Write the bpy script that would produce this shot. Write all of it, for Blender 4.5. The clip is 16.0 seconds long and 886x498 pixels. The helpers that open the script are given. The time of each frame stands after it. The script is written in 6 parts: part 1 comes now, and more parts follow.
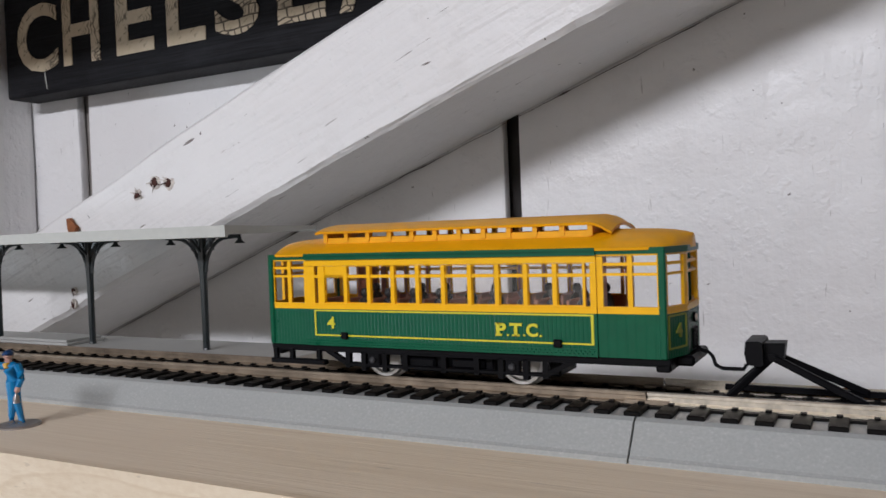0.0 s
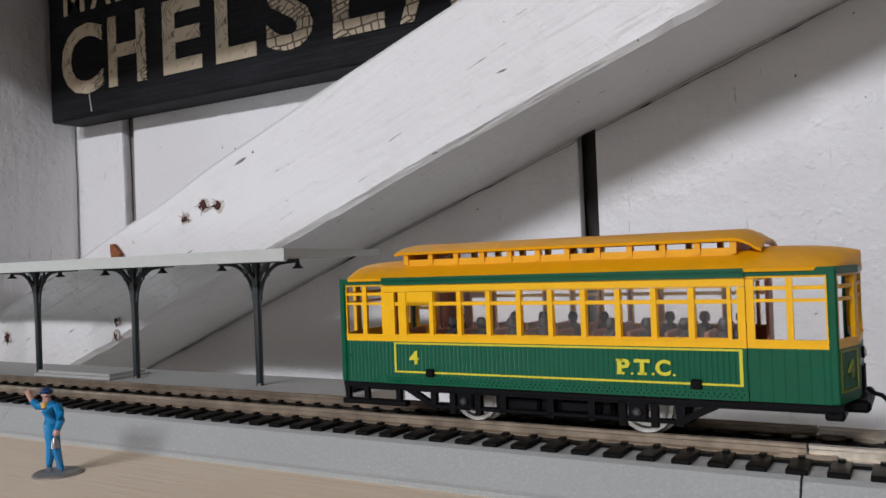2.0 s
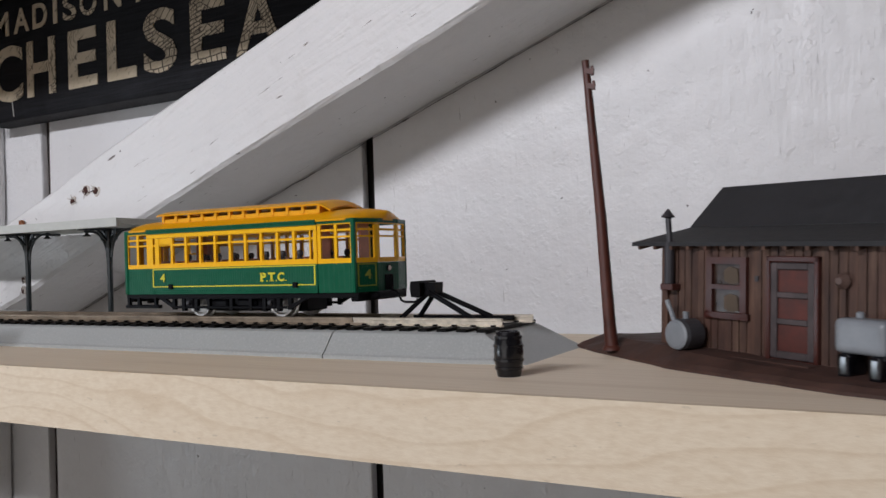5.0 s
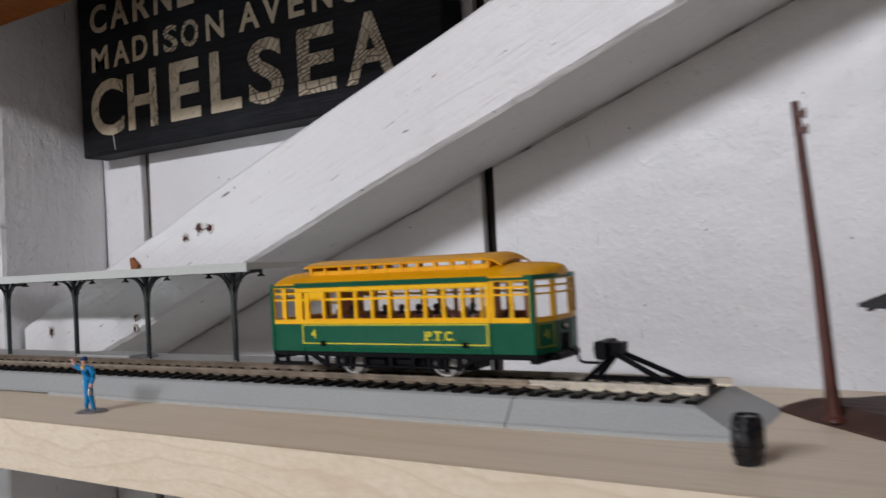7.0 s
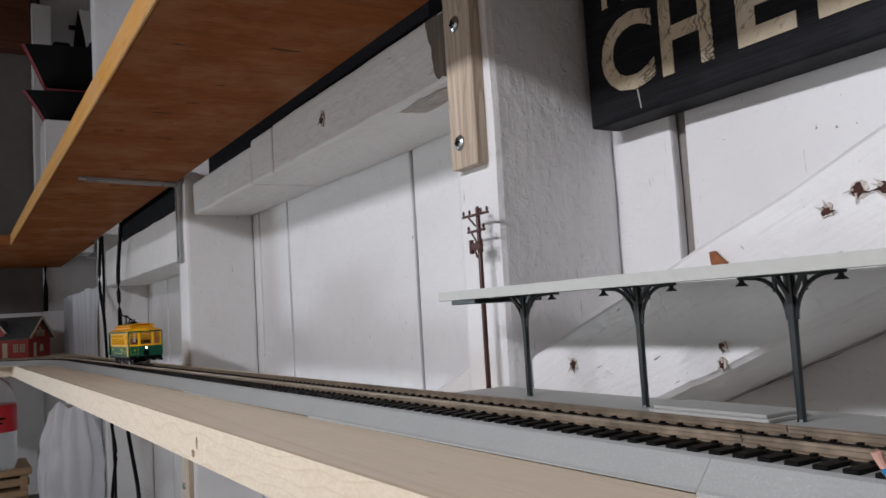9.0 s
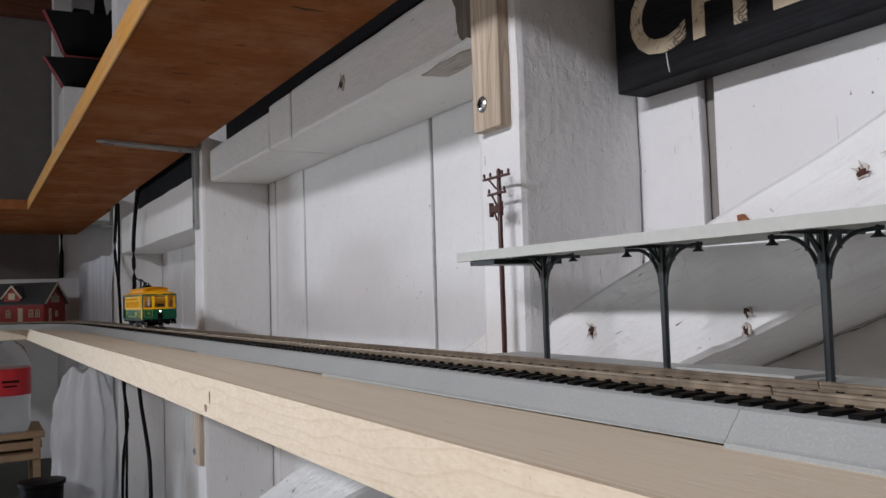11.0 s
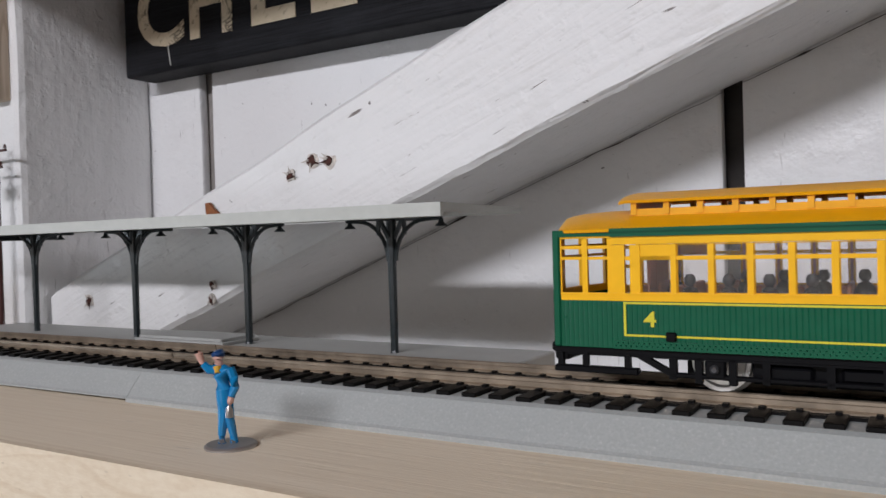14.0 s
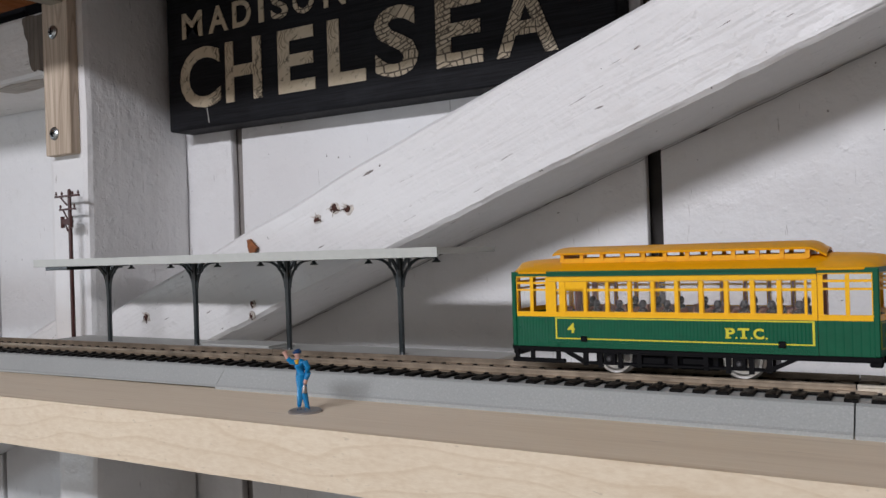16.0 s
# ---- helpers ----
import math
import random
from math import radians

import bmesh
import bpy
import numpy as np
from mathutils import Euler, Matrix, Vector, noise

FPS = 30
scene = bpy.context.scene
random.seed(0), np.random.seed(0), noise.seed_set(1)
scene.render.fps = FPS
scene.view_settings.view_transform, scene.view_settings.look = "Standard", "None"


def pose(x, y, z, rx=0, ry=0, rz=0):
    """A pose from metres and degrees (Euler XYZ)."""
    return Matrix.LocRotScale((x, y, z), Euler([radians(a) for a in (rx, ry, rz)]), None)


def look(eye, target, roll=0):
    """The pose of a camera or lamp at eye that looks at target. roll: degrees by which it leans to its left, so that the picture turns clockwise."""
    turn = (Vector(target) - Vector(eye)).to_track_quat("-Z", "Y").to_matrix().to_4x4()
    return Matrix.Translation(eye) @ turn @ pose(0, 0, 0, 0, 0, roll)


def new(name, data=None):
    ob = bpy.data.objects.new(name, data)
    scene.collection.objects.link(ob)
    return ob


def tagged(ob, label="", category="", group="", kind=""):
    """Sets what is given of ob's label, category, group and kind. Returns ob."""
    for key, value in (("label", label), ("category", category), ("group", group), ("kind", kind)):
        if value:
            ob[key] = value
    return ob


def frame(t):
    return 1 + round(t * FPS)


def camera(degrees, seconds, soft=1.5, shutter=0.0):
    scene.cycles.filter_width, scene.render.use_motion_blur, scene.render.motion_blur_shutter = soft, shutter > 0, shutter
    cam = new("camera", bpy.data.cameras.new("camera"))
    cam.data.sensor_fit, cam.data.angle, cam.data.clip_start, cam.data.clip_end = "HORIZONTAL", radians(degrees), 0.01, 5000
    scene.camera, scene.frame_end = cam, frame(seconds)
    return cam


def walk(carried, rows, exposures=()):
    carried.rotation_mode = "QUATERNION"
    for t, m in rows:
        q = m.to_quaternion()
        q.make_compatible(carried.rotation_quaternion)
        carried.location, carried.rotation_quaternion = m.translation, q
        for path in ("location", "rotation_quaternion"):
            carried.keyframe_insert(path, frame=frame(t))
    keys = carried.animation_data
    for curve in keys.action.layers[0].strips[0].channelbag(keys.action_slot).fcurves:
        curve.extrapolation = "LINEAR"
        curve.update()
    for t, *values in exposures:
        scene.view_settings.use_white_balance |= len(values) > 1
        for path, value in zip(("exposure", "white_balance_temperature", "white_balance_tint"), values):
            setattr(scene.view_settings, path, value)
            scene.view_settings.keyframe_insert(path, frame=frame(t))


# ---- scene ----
cam = camera(56.79, 16.0, shutter=0.2)
PATH = [
    (0, (0.00938, -0.00735, 0.05023), (-0.47061, 0.86956, 0.02492), -2.066),
    (0.5, (-0.00532, -0.01398, 0.05085), (-0.50010, 0.85485, 0.03261), -2.175),
    (1, (-0.02303, -0.00785, 0.04778), (-0.53262, 0.85250, 0.03717), -2.284),
    (1.5, (-0.02290, -0.00204, 0.04478), (-0.54196, 0.85269, 0.04513), -2.257),
    (2, (-0.01812, 0.01092, 0.04824), (-0.53206, 0.86863, 0.06214), -2.204),
    (2.5, (-0.00684, 0.01412, 0.04066), (-0.51083, 0.87761, 0.06023), -2.011),
    (3, (0.01218, 0.01852, 0.03404), (-0.48245, 0.88736, 0.05538), -2.011),
    (3.5, (0.02246, 0.01054, 0.03378), (-0.46124, 0.88560, 0.05119), -1.610),
    (4, (0.03661, 0.01369, 0.03032), (-0.43838, 0.89350, 0.04796), -1.506),
    (4.2, (0.05339, 0.00111, 0.03138), (-0.41869, 0.88259, 0.04275), -1.730),
    (6.3, (0.17920, -0.08092, 0.02853), (-0.35629, 0.76343, 0.04675), -2.190),
    (6.5, (0.16892, -0.08413, 0.03523), (-0.36481, 0.76148, 0.04450), -2.672),
    (7, (0.07873, -0.05391, 0.05004), (-0.46294, 0.78654, 0.06505), -2.921),
    (7.5, (-0.04758, -0.02563, 0.05518), (-0.69268, 0.73651, 0.10986), -2.821),
    (8, (-0.12307, -0.00038, 0.05764), (-0.87048, 0.65721, 0.15227), -3.070),
    (8.5, (-0.13886, 0.01437, 0.04504), (-0.94858, 0.59558, 0.12593), -3.377),
    (9, (-0.13351, 0.01188, 0.04507), (-0.98796, 0.52577, 0.12147), -3.485),
    (9.2, (-0.13349, 0.01298, 0.04446), (-0.99680, 0.51234, 0.11741), -3.675),
    (11.3, (-0.14111, 0.01235, 0.03506), (-1.00491, 0.51319, 0.08996), -1.700),
    (11.5, (-0.13912, 0.01705, 0.03976), (-1.00263, 0.51847, 0.09391), -1.751),
    (12, (-0.12076, 0.01046, 0.04181), (-0.94494, 0.57542, 0.08123), -1.821),
    (12.5, (-0.09069, 0.00790, 0.04067), (-0.82564, 0.68554, 0.06620), -1.847),
    (13, (-0.05233, 0.01056, 0.03678), (-0.70102, 0.77160, 0.04171), -1.830),
    (13.5, (-0.04240, 0.01033, 0.04317), (-0.63274, 0.81749, 0.04211), -1.256),
    (14, (-0.06924, 0.00772, 0.04419), (-0.59735, 0.85675, 0.02831), -1.673),
    (14.5, (-0.03295, -0.05324, 0.05507), (-0.49613, 0.83260, 0.02771), -2.016),
    (15, (-0.01981, -0.07740, 0.05786), (-0.50000, 0.79976, 0.05610), -2.108),
    (15.5, (-0.02413, -0.09084, 0.05195), (-0.51746, 0.77900, 0.05335), -1.773),
    (16, (-0.02183, -0.07928, 0.05319), (-0.52999, 0.78197, 0.05272), -1.819),
]
walk(cam, [(t, look(eye, target, roll)) for t, eye, target, roll in PATH], exposures=[(0.0, 0.10), (4.0, 0.08), (6.3, -0.06), (7.0, 0.02), (8.0, 0.12), (9.0, 0.21), (11.5, 0.18), (12.5, 0.06), (13.0, 0.07), (14.0, 0.10), (16.0, 0.05)])

# ---- light ----
world = bpy.data.worlds.new("world")
scene.world = world
world.use_nodes = True
world.node_tree.nodes["Background"].inputs[0].default_value = (0.75, 0.8, 0.9, 1)
world.node_tree.nodes["Background"].inputs[1].default_value = 0.015
scene.view_settings.exposure = 0.0


def area_lamp(name, eye, target, sx, sy, power, colour):
    data = bpy.data.lights.new(name, "AREA")
    data.shape, data.size, data.size_y = "RECTANGLE", sx, sy
    data.energy, data.color = power, colour
    ob = new(name, data)
    ob.matrix_world = look(eye, target)
    return ob


area_lamp("garage_lamp", (-0.24, -0.825, 0.505), (-0.26, 0.25, 0.08), 0.60, 0.05, 9.0, (0.92, 0.92, 1.0))
# broad soft fill lamp added behind the camera, in an unseen opening
area_lamp("rear_fill", (-0.70, -3.19, -0.20), (-0.70, 0.20, -0.05), 2.3, 1.5, 11.5, (1.0, 0.96, 0.95))

# bluish fill for the far end, from an assumed, unseen low window
area_lamp("assumed_window_light", (-2.615, -1.075, -0.24), (-1.8, 0.1, -0.17), 0.74, 0.23, 12.0, (0.78, 0.88, 1.0))


# ---- materials ----
def material(name, build):
    m = bpy.data.materials.new(name)
    m.use_nodes = True
    nt = m.node_tree
    build(nt, nt.nodes["Principled BSDF"])
    return m


def node(nt, kind, **values):
    n = nt.nodes.new(kind)
    for k, v in values.items():
        n.inputs[k].default_value = v
    return n


def coords(nt, scale=(1, 1, 1), turn=(0, 0, 0)):
    tc = nt.nodes.new("ShaderNodeTexCoord")
    out = tc.outputs["Object"]
    for key, value in (("Rotation", turn), ("Scale", scale)):
        mp = nt.nodes.new("ShaderNodeMapping")
        mp.inputs[key].default_value = value
        nt.links.new(out, mp.inputs["Vector"])
        out = mp.outputs["Vector"]
    return out


def noise_of(nt, vec, scale, detail=4.0, rough=0.55, distortion=0.0):
    n = node(nt, "ShaderNodeTexNoise", Scale=scale, Detail=detail, Roughness=rough, Distortion=distortion)
    nt.links.new(vec, n.inputs["Vector"])
    return n.outputs["Fac"]


def ramp(nt, fac, stops):
    r = nt.nodes.new("ShaderNodeValToRGB")
    el = r.color_ramp.elements
    while len(el) < len(stops):
        el.new(0.5)
    for e, (p, c) in zip(el, stops):
        e.position, e.color = p, (*c, 1) if len(c) == 3 else c
    nt.links.new(fac, r.inputs["Fac"])
    return r.outputs["Color"]


def grey(v):
    return (v, v, v)


def mix(nt, fac, a, b, mode="MIX"):
    n = nt.nodes.new("ShaderNodeMix")
    n.data_type, n.blend_type = "RGBA", mode
    if isinstance(fac, float):
        n.inputs[0].default_value = fac
    else:
        nt.links.new(fac, n.inputs[0])
    for i, c in ((6, a), (7, b)):
        if isinstance(c, tuple):
            n.inputs[i].default_value = (*c, 1) if len(c) == 3 else c
        else:
            nt.links.new(c, n.inputs[i])
    return n.outputs[2]


def bump(nt, bsdf, height, strength, distance, under=None):
    b = node(nt, "ShaderNodeBump", Strength=strength, Distance=distance)
    nt.links.new(height, b.inputs["Height"])
    if under:
        nt.links.new(under, b.inputs["Normal"])
    nt.links.new(b.outputs["Normal"], bsdf.inputs["Normal"])
    return b.outputs["Normal"]


def painted_wood(name, base, grain, turn=0.0, rough=0.45, wear=0.5, chipped=None, ridge=0.0, ticks=0.7):
    """Thick brushed white paint over timber; grain: axis of the brush marks, wear: brushy dirt, chipped: bare spots, ridge: raised grain."""
    chipped = wear if chipped is None else chipped
    def build(nt, b):
        stretch = {"x": (6, 60, 60), "y": (60, 6, 60), "z": (60, 60, 6)}[grain]
        around = (0, radians(turn), 0)
        flat = coords(nt)
        fibre = noise_of(nt, coords(nt, stretch, around), 4.0, 4, 0.6, 0.8)
        lumps = noise_of(nt, flat, 70.0, 4, 0.55)
        pimples = noise_of(nt, flat, 230.0, 2, 0.5)
        drips = noise_of(nt, coords(nt, tuple(0.14 * s for s in stretch), around), 9.0, 4, 0.6, 0.4)
        dirt = noise_of(nt, flat, 9.0, 7, 0.66)
        grime = noise_of(nt, flat, 34.0, 7, 0.72)
        col = ramp(nt, dirt, [(0.3, tuple(c * 0.96 for c in base)), (0.52, base), (0.8, tuple(min(1, c * 1.04) for c in base))])
        col = mix(nt, ramp(nt, grime, [(0.55, grey(0)), (0.80, grey(0.15 + 0.25 * wear))]), col, (0.42, 0.38, 0.34))
        chips = noise_of(nt, coords(nt, tuple(0.3 * s for s in stretch), around), 9.0, 8, 0.72)
        worn = ramp(nt, chips, [(0.0, grey(0)), (0.742 - 0.06 * chipped, grey(0)), (0.757 - 0.06 * chipped, grey(1))])
        col = mix(nt, worn, col, (0.20, 0.16, 0.13))
        specks = noise_of(nt, flat, 260.0, 2, 0.5)
        col = mix(nt, ramp(nt, specks, [(0.765, grey(0)), (0.79, grey(0.85))]), col, (0.10, 0.085, 0.075))
        nicks = noise_of(nt, coords(nt, tuple(10.0 * s for s in stretch), around), 1.0, 2, 0.5, 0.3)
        col = mix(nt, ramp(nt, nicks, [(0.735, grey(0)), (0.77, grey(ticks))]), col, (0.13, 0.105, 0.09))
        nt.links.new(col, b.inputs["Base Color"])
        nt.links.new(ramp(nt, lumps, [(0.3, grey(rough - 0.1)), (0.7, grey(rough + 0.15))]), b.inputs["Roughness"])
        b.inputs["Specular IOR Level"].default_value = 0.4
        n0 = bump(nt, b, drips, 0.15 + 0.3 * wear, 0.005)
        if ridge:
            grainy = noise_of(nt, coords(nt, tuple(0.3 * s if s > 10 else 0.25 * s for s in stretch), around), 7.0, 2, 0.5, 0.5)
            n0 = bump(nt, b, ramp(nt, grainy, [(0.35, grey(0)), (0.5, grey(1)), (0.6, grey(0.2)), (0.7, grey(0.9))]), ridge, 0.0022, n0)
        n1 = bump(nt, b, fibre, 0.02 + 0.28 * wear, 0.0016, n0)
        n2 = bump(nt, b, lumps, 0.55, 0.0030, n1)
        n3 = bump(nt, b, ramp(nt, pimples, [(0.58, grey(0)), (0.8, grey(1))]), 0.45, 0.0007, n2)
        bump(nt, b, worn, 0.6, -0.0006, n3)
    return material(name, build)


def raw_wood(name, light, dark, grain="x", ring=22.0, rough=0.62, stain=(0.5, 0.42, 0.34), stains=0.25, line=0.5, long=0.35, dashes=0.0, across=None, spread=200.0, wave=2.0, streaks=0.45, spec=0.3):
    """Sawn timber: many thin, long growth lines, fine fibre, pores and stains; long: waviness along the fibres."""
    def build(nt, b):
        stretch = {"x": (long, 9, 9), "y": (9, long, 9), "z": (9, 9, long)}[grain]
        v = coords(nt, stretch)
        warp = noise_of(nt, v, 1.6, 3, 0.5)
        m = nt.nodes.new("ShaderNodeMath")
        m.operation = "MULTIPLY"
        nt.links.new(warp, m.inputs[0])
        m.inputs[1].default_value = ring if across is None else wave
        fr = nt.nodes.new("ShaderNodeMath")
        fr.operation = "FRACT"
        total = m.outputs[0]
        if across is not None:      # nearly parallel lines, spread to the metre, that swing out round knots
            sep = nt.nodes.new("ShaderNodeSeparateXYZ")
            nt.links.new(coords(nt), sep.inputs[0])
            ma = nt.nodes.new("ShaderNodeMath")
            ma.operation = "MULTIPLY_ADD"
            nt.links.new(sep.outputs[across], ma.inputs[0])
            ma.inputs[1].default_value = spread
            nt.links.new(m.outputs[0], ma.inputs[2])
            total = ma.outputs[0]
        nt.links.new(total, fr.inputs[0])
        lines = ramp(nt, fr.outputs[0], [(0.0, grey(0)), (0.78, grey(0.05)), (0.90, grey(line)), (0.95, grey(line)), (1.0, grey(0))])
        fine = noise_of(nt, coords(nt, tuple(s * 9 for s in stretch)), 10.0, 5, 0.6)
        streak = noise_of(nt, coords(nt, tuple(s * 4 for s in stretch)), 5.0, 5, 0.65)
        col = mix(nt, lines, light, dark)
        col = mix(nt, ramp(nt, streak, [(0.40, grey(0.0)), (0.70, grey(streaks))]), col, dark)
        col = mix(nt, ramp(nt, fine, [(0.4, grey(0.0)), (0.75, grey(0.35))]), col, dark)
        dirt = noise_of(nt, coords(nt), 14.0, 6, 0.65)
        col = mix(nt, ramp(nt, dirt, [(0.45, grey(0)), (0.75, grey(stains))]), col, stain)
        if dashes:
            pores = noise_of(nt, coords(nt, tuple(s * 14 if s > 1 else 9.0 for s in stretch)), 6.0, 2, 0.5)
            col = mix(nt, ramp(nt, pores, [(0.70 - 0.05 * (dashes > 0.9), grey(0)), (0.74 - 0.05 * (dashes > 0.9), grey(dashes))]), col, tuple(c * 0.25 for c in dark))
        nt.links.new(col, b.inputs["Base Color"])
        nt.links.new(ramp(nt, fine, [(0.3, grey(rough - 0.08)), (0.7, grey(rough + 0.1))]), b.inputs["Roughness"])
        b.inputs["Specular IOR Level"].default_value = spec
        bump(nt, b, fine, 0.35, 0.0004)
    return material(name, build)


def plain(name, base, rough=0.5, metal=0.0, vary=0.12, scale=120.0, relief=0.15, depth=0.0002, spec=0.5):
    def build(nt, b):
        v = coords(nt)
        f = noise_of(nt, v, scale, 4, 0.6)
        big = noise_of(nt, v, scale * 0.12, 3, 0.6)
        low, high = tuple(c * (1 - vary) for c in base), tuple(min(1, c * (1 + vary)) for c in base)
        col = ramp(nt, f, [(0.3, low), (0.7, high)])
        col = mix(nt, ramp(nt, big, [(0.4, grey(0)), (0.75, grey(0.35))]), col, low)
        nt.links.new(col, b.inputs["Base Color"])
        nt.links.new(ramp(nt, f, [(0.3, grey(max(0, rough - 0.06))), (0.7, grey(min(1, rough + 0.06)))]), b.inputs["Roughness"])
        b.inputs["Metallic"].default_value = metal
        b.inputs["Specular IOR Level"].default_value = spec
        if relief:
            bump(nt, b, f, relief, depth)
    return material(name, build)


WHITE_STUD = painted_wood("white_paint_stud", (0.745, 0.74, 0.73), "z", wear=0.10, chipped=0.9)
WHITE_WALL = painted_wood("white_paint_board", (0.745, 0.742, 0.74), "z", wear=0.10, chipped=0.5, ridge=0.05, ticks=0.4)
WHITE_BRACE = painted_wood("white_paint_brace", (0.76, 0.755, 0.745), "x", 21.5, wear=0.2, chipped=0.85, ridge=0.16, ticks=0.9)
WHITE_BLOCK = painted_wood("white_paint_block", (0.73, 0.715, 0.69), "x", wear=0.1, chipped=1.0)
GAP = plain("dark_gap", (0.050, 0.044, 0.041), 0.9, vary=0.4, scale=60)
GAP_PALE = plain("pale_gap", (0.24, 0.22, 0.205), 0.8)
SHELF_TOP = raw_wood("shelf_board", (0.88, 0.765, 0.60), (0.69, 0.565, 0.41), "x", line=0.35, long=0.3, stains=0.12, stain=(0.6, 0.5, 0.4), dashes=0.25, across="Y", spread=55.0, wave=8.0, streaks=0.15)
PINE = raw_wood("pine_edge", (0.79, 0.675, 0.51), (0.56, 0.41, 0.26), "x", stains=0.10, line=0.28, long=3.2, dashes=0.2, across="Z", spread=150.0, wave=11.0, streaks=0.2)
STRIP_WOOD = raw_wood("strip_wood", (0.60, 0.50, 0.39), (0.27, 0.20, 0.14), "z", 40, stains=0.2, long=0.3, streaks=0.8, dashes=0.6)
# underside base is darker than the edge's, with paler blotches mixed in
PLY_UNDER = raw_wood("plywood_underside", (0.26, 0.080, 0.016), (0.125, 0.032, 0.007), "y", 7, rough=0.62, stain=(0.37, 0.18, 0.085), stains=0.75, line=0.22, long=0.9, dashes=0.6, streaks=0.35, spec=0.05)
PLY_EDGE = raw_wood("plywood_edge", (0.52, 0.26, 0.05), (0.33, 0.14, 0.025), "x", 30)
ROOM_PAINT = plain("room_paint", (0.66, 0.61, 0.56), 0.8, scale=20)
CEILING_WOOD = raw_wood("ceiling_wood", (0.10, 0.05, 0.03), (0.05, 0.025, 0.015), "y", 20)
CONCRETE = plain("concrete", (0.52, 0.49, 0.46), 0.85, scale=30)


# ---- mesh helpers ----
def bm_box(bm, x0, x1, y0, y1, z0, z1, bevel=0.0, seg=1):
    m = Matrix.Translation(((x0 + x1) / 2, (y0 + y1) / 2, (z0 + z1) / 2)) @ Matrix.Diagonal((abs(x1 - x0), abs(y1 - y0), abs(z1 - z0), 1))
    r = bmesh.ops.create_cube(bm, size=1, matrix=m)
    if bevel:
        vs = set(r["verts"])
        es = [e for e in bm.edges if e.verts[0] in vs and e.verts[1] in vs]
        bmesh.ops.bevel(bm, geom=es, offset=bevel, segments=seg, profile=0.6, affect="EDGES", clamp_overlap=True)


def bm_bar(bm, p0, p1, r0, r1=None, seg=10, caps=True):
    """A round bar from p0 to p1."""
    p0, p1 = Vector(p0), Vector(p1)
    d = p1 - p0
    m = Matrix.Translation((p0 + p1) / 2) @ d.to_track_quat("Z", "Y").to_matrix().to_4x4()
    bmesh.ops.create_cone(bm, cap_ends=caps, segments=seg, radius1=r0, radius2=r0 if r1 is None else r1, depth=d.length, matrix=m)


def bm_beam(bm, p0, p1, w, h, up=(0, 0, 1), bevel=0.0):
    """A square bar from p0 to p1, w across and h along up."""
    p0, p1 = Vector(p0), Vector(p1)
    d = p1 - p0
    x = d.normalized()
    side = Vector(up).cross(x).normalized()
    top = x.cross(side)
    m = Matrix((x, side, top)).transposed().to_4x4()
    m.translation = (p0 + p1) / 2
    r = bmesh.ops.create_cube(bm, size=1, matrix=m @ Matrix.Diagonal((d.length, w, h, 1)))
    if bevel:
        vs = set(r["verts"])
        bmesh.ops.bevel(bm, geom=[e for e in bm.edges if e.verts[0] in vs], offset=bevel, segments=1, affect="EDGES")


def bm_path(bm, pts, r, seg=8):
    """A round wire along pts."""
    pts = [Vector(p) for p in pts]
    rings = []
    for i, p in enumerate(pts):
        d = (pts[min(i + 1, len(pts) - 1)] - pts[max(i - 1, 0)]).normalized()
        q = d.to_track_quat("Z", "Y")
        rad = r[i] if isinstance(r, (list, tuple)) else r
        rings.append([bm.verts.new(p + q @ Vector((rad * math.cos(a), rad * math.sin(a), 0))) for a in (k * math.tau / seg for k in range(seg))])
    for a, b in zip(rings, rings[1:]):
        for k in range(seg):
            bm.faces.new((a[k], a[(k + 1) % seg], b[(k + 1) % seg], b[k]))
    bm.faces.new(list(reversed(rings[0])))
    bm.faces.new(rings[-1])


def bm_lathe(bm, at, profile, seg=20, axis="z"):
    """Turns (radius, height) pairs round an upright axis at a place."""
    rings = []
    for rad, h in profile:
        ring = []
        for k in range(seg):
            a = k * math.tau / seg
            c, s = rad * math.cos(a), rad * math.sin(a)
            off = {"z": (c, s, h), "x": (h, c, s), "y": (s, h, c)}[axis]
            ring.append(bm.verts.new(Vector(at) + Vector(off)))
        rings.append(ring)
    for a, b in zip(rings, rings[1:]):
        for k in range(seg):
            bm.faces.new((a[k], a[(k + 1) % seg], b[(k + 1) % seg], b[k]))
    bm.faces.new(list(reversed(rings[0])))
    bm.faces.new(rings[-1])


def bm_loft(bm, rings, closed=True, caps=True):
    """Skins rings of equal length; closed: each ring is a loop."""
    vs = [[bm.verts.new(p) for p in ring] for ring in rings]
    n = len(vs[0])
    for a, b in zip(vs, vs[1:]):
        for k in range(n if closed else n - 1):
            bm.faces.new((a[k], a[(k + 1) % n], b[(k + 1) % n], b[k]))
    if caps:
        bm.faces.new(list(reversed(vs[0])))
        bm.faces.new(vs[-1])


def bm_prism(bm, outline, axis, lo, hi):
    """Pushes a flat outline along an axis; outline in the two other axes, in order."""
    def place(u, v, w):
        return {"x": (w, u, v), "y": (u, w, v), "z": (u, v, w)}[axis]
    bm_loft(bm, [[place(u, v, lo) for u, v in outline], [place(u, v, hi) for u, v in outline]])


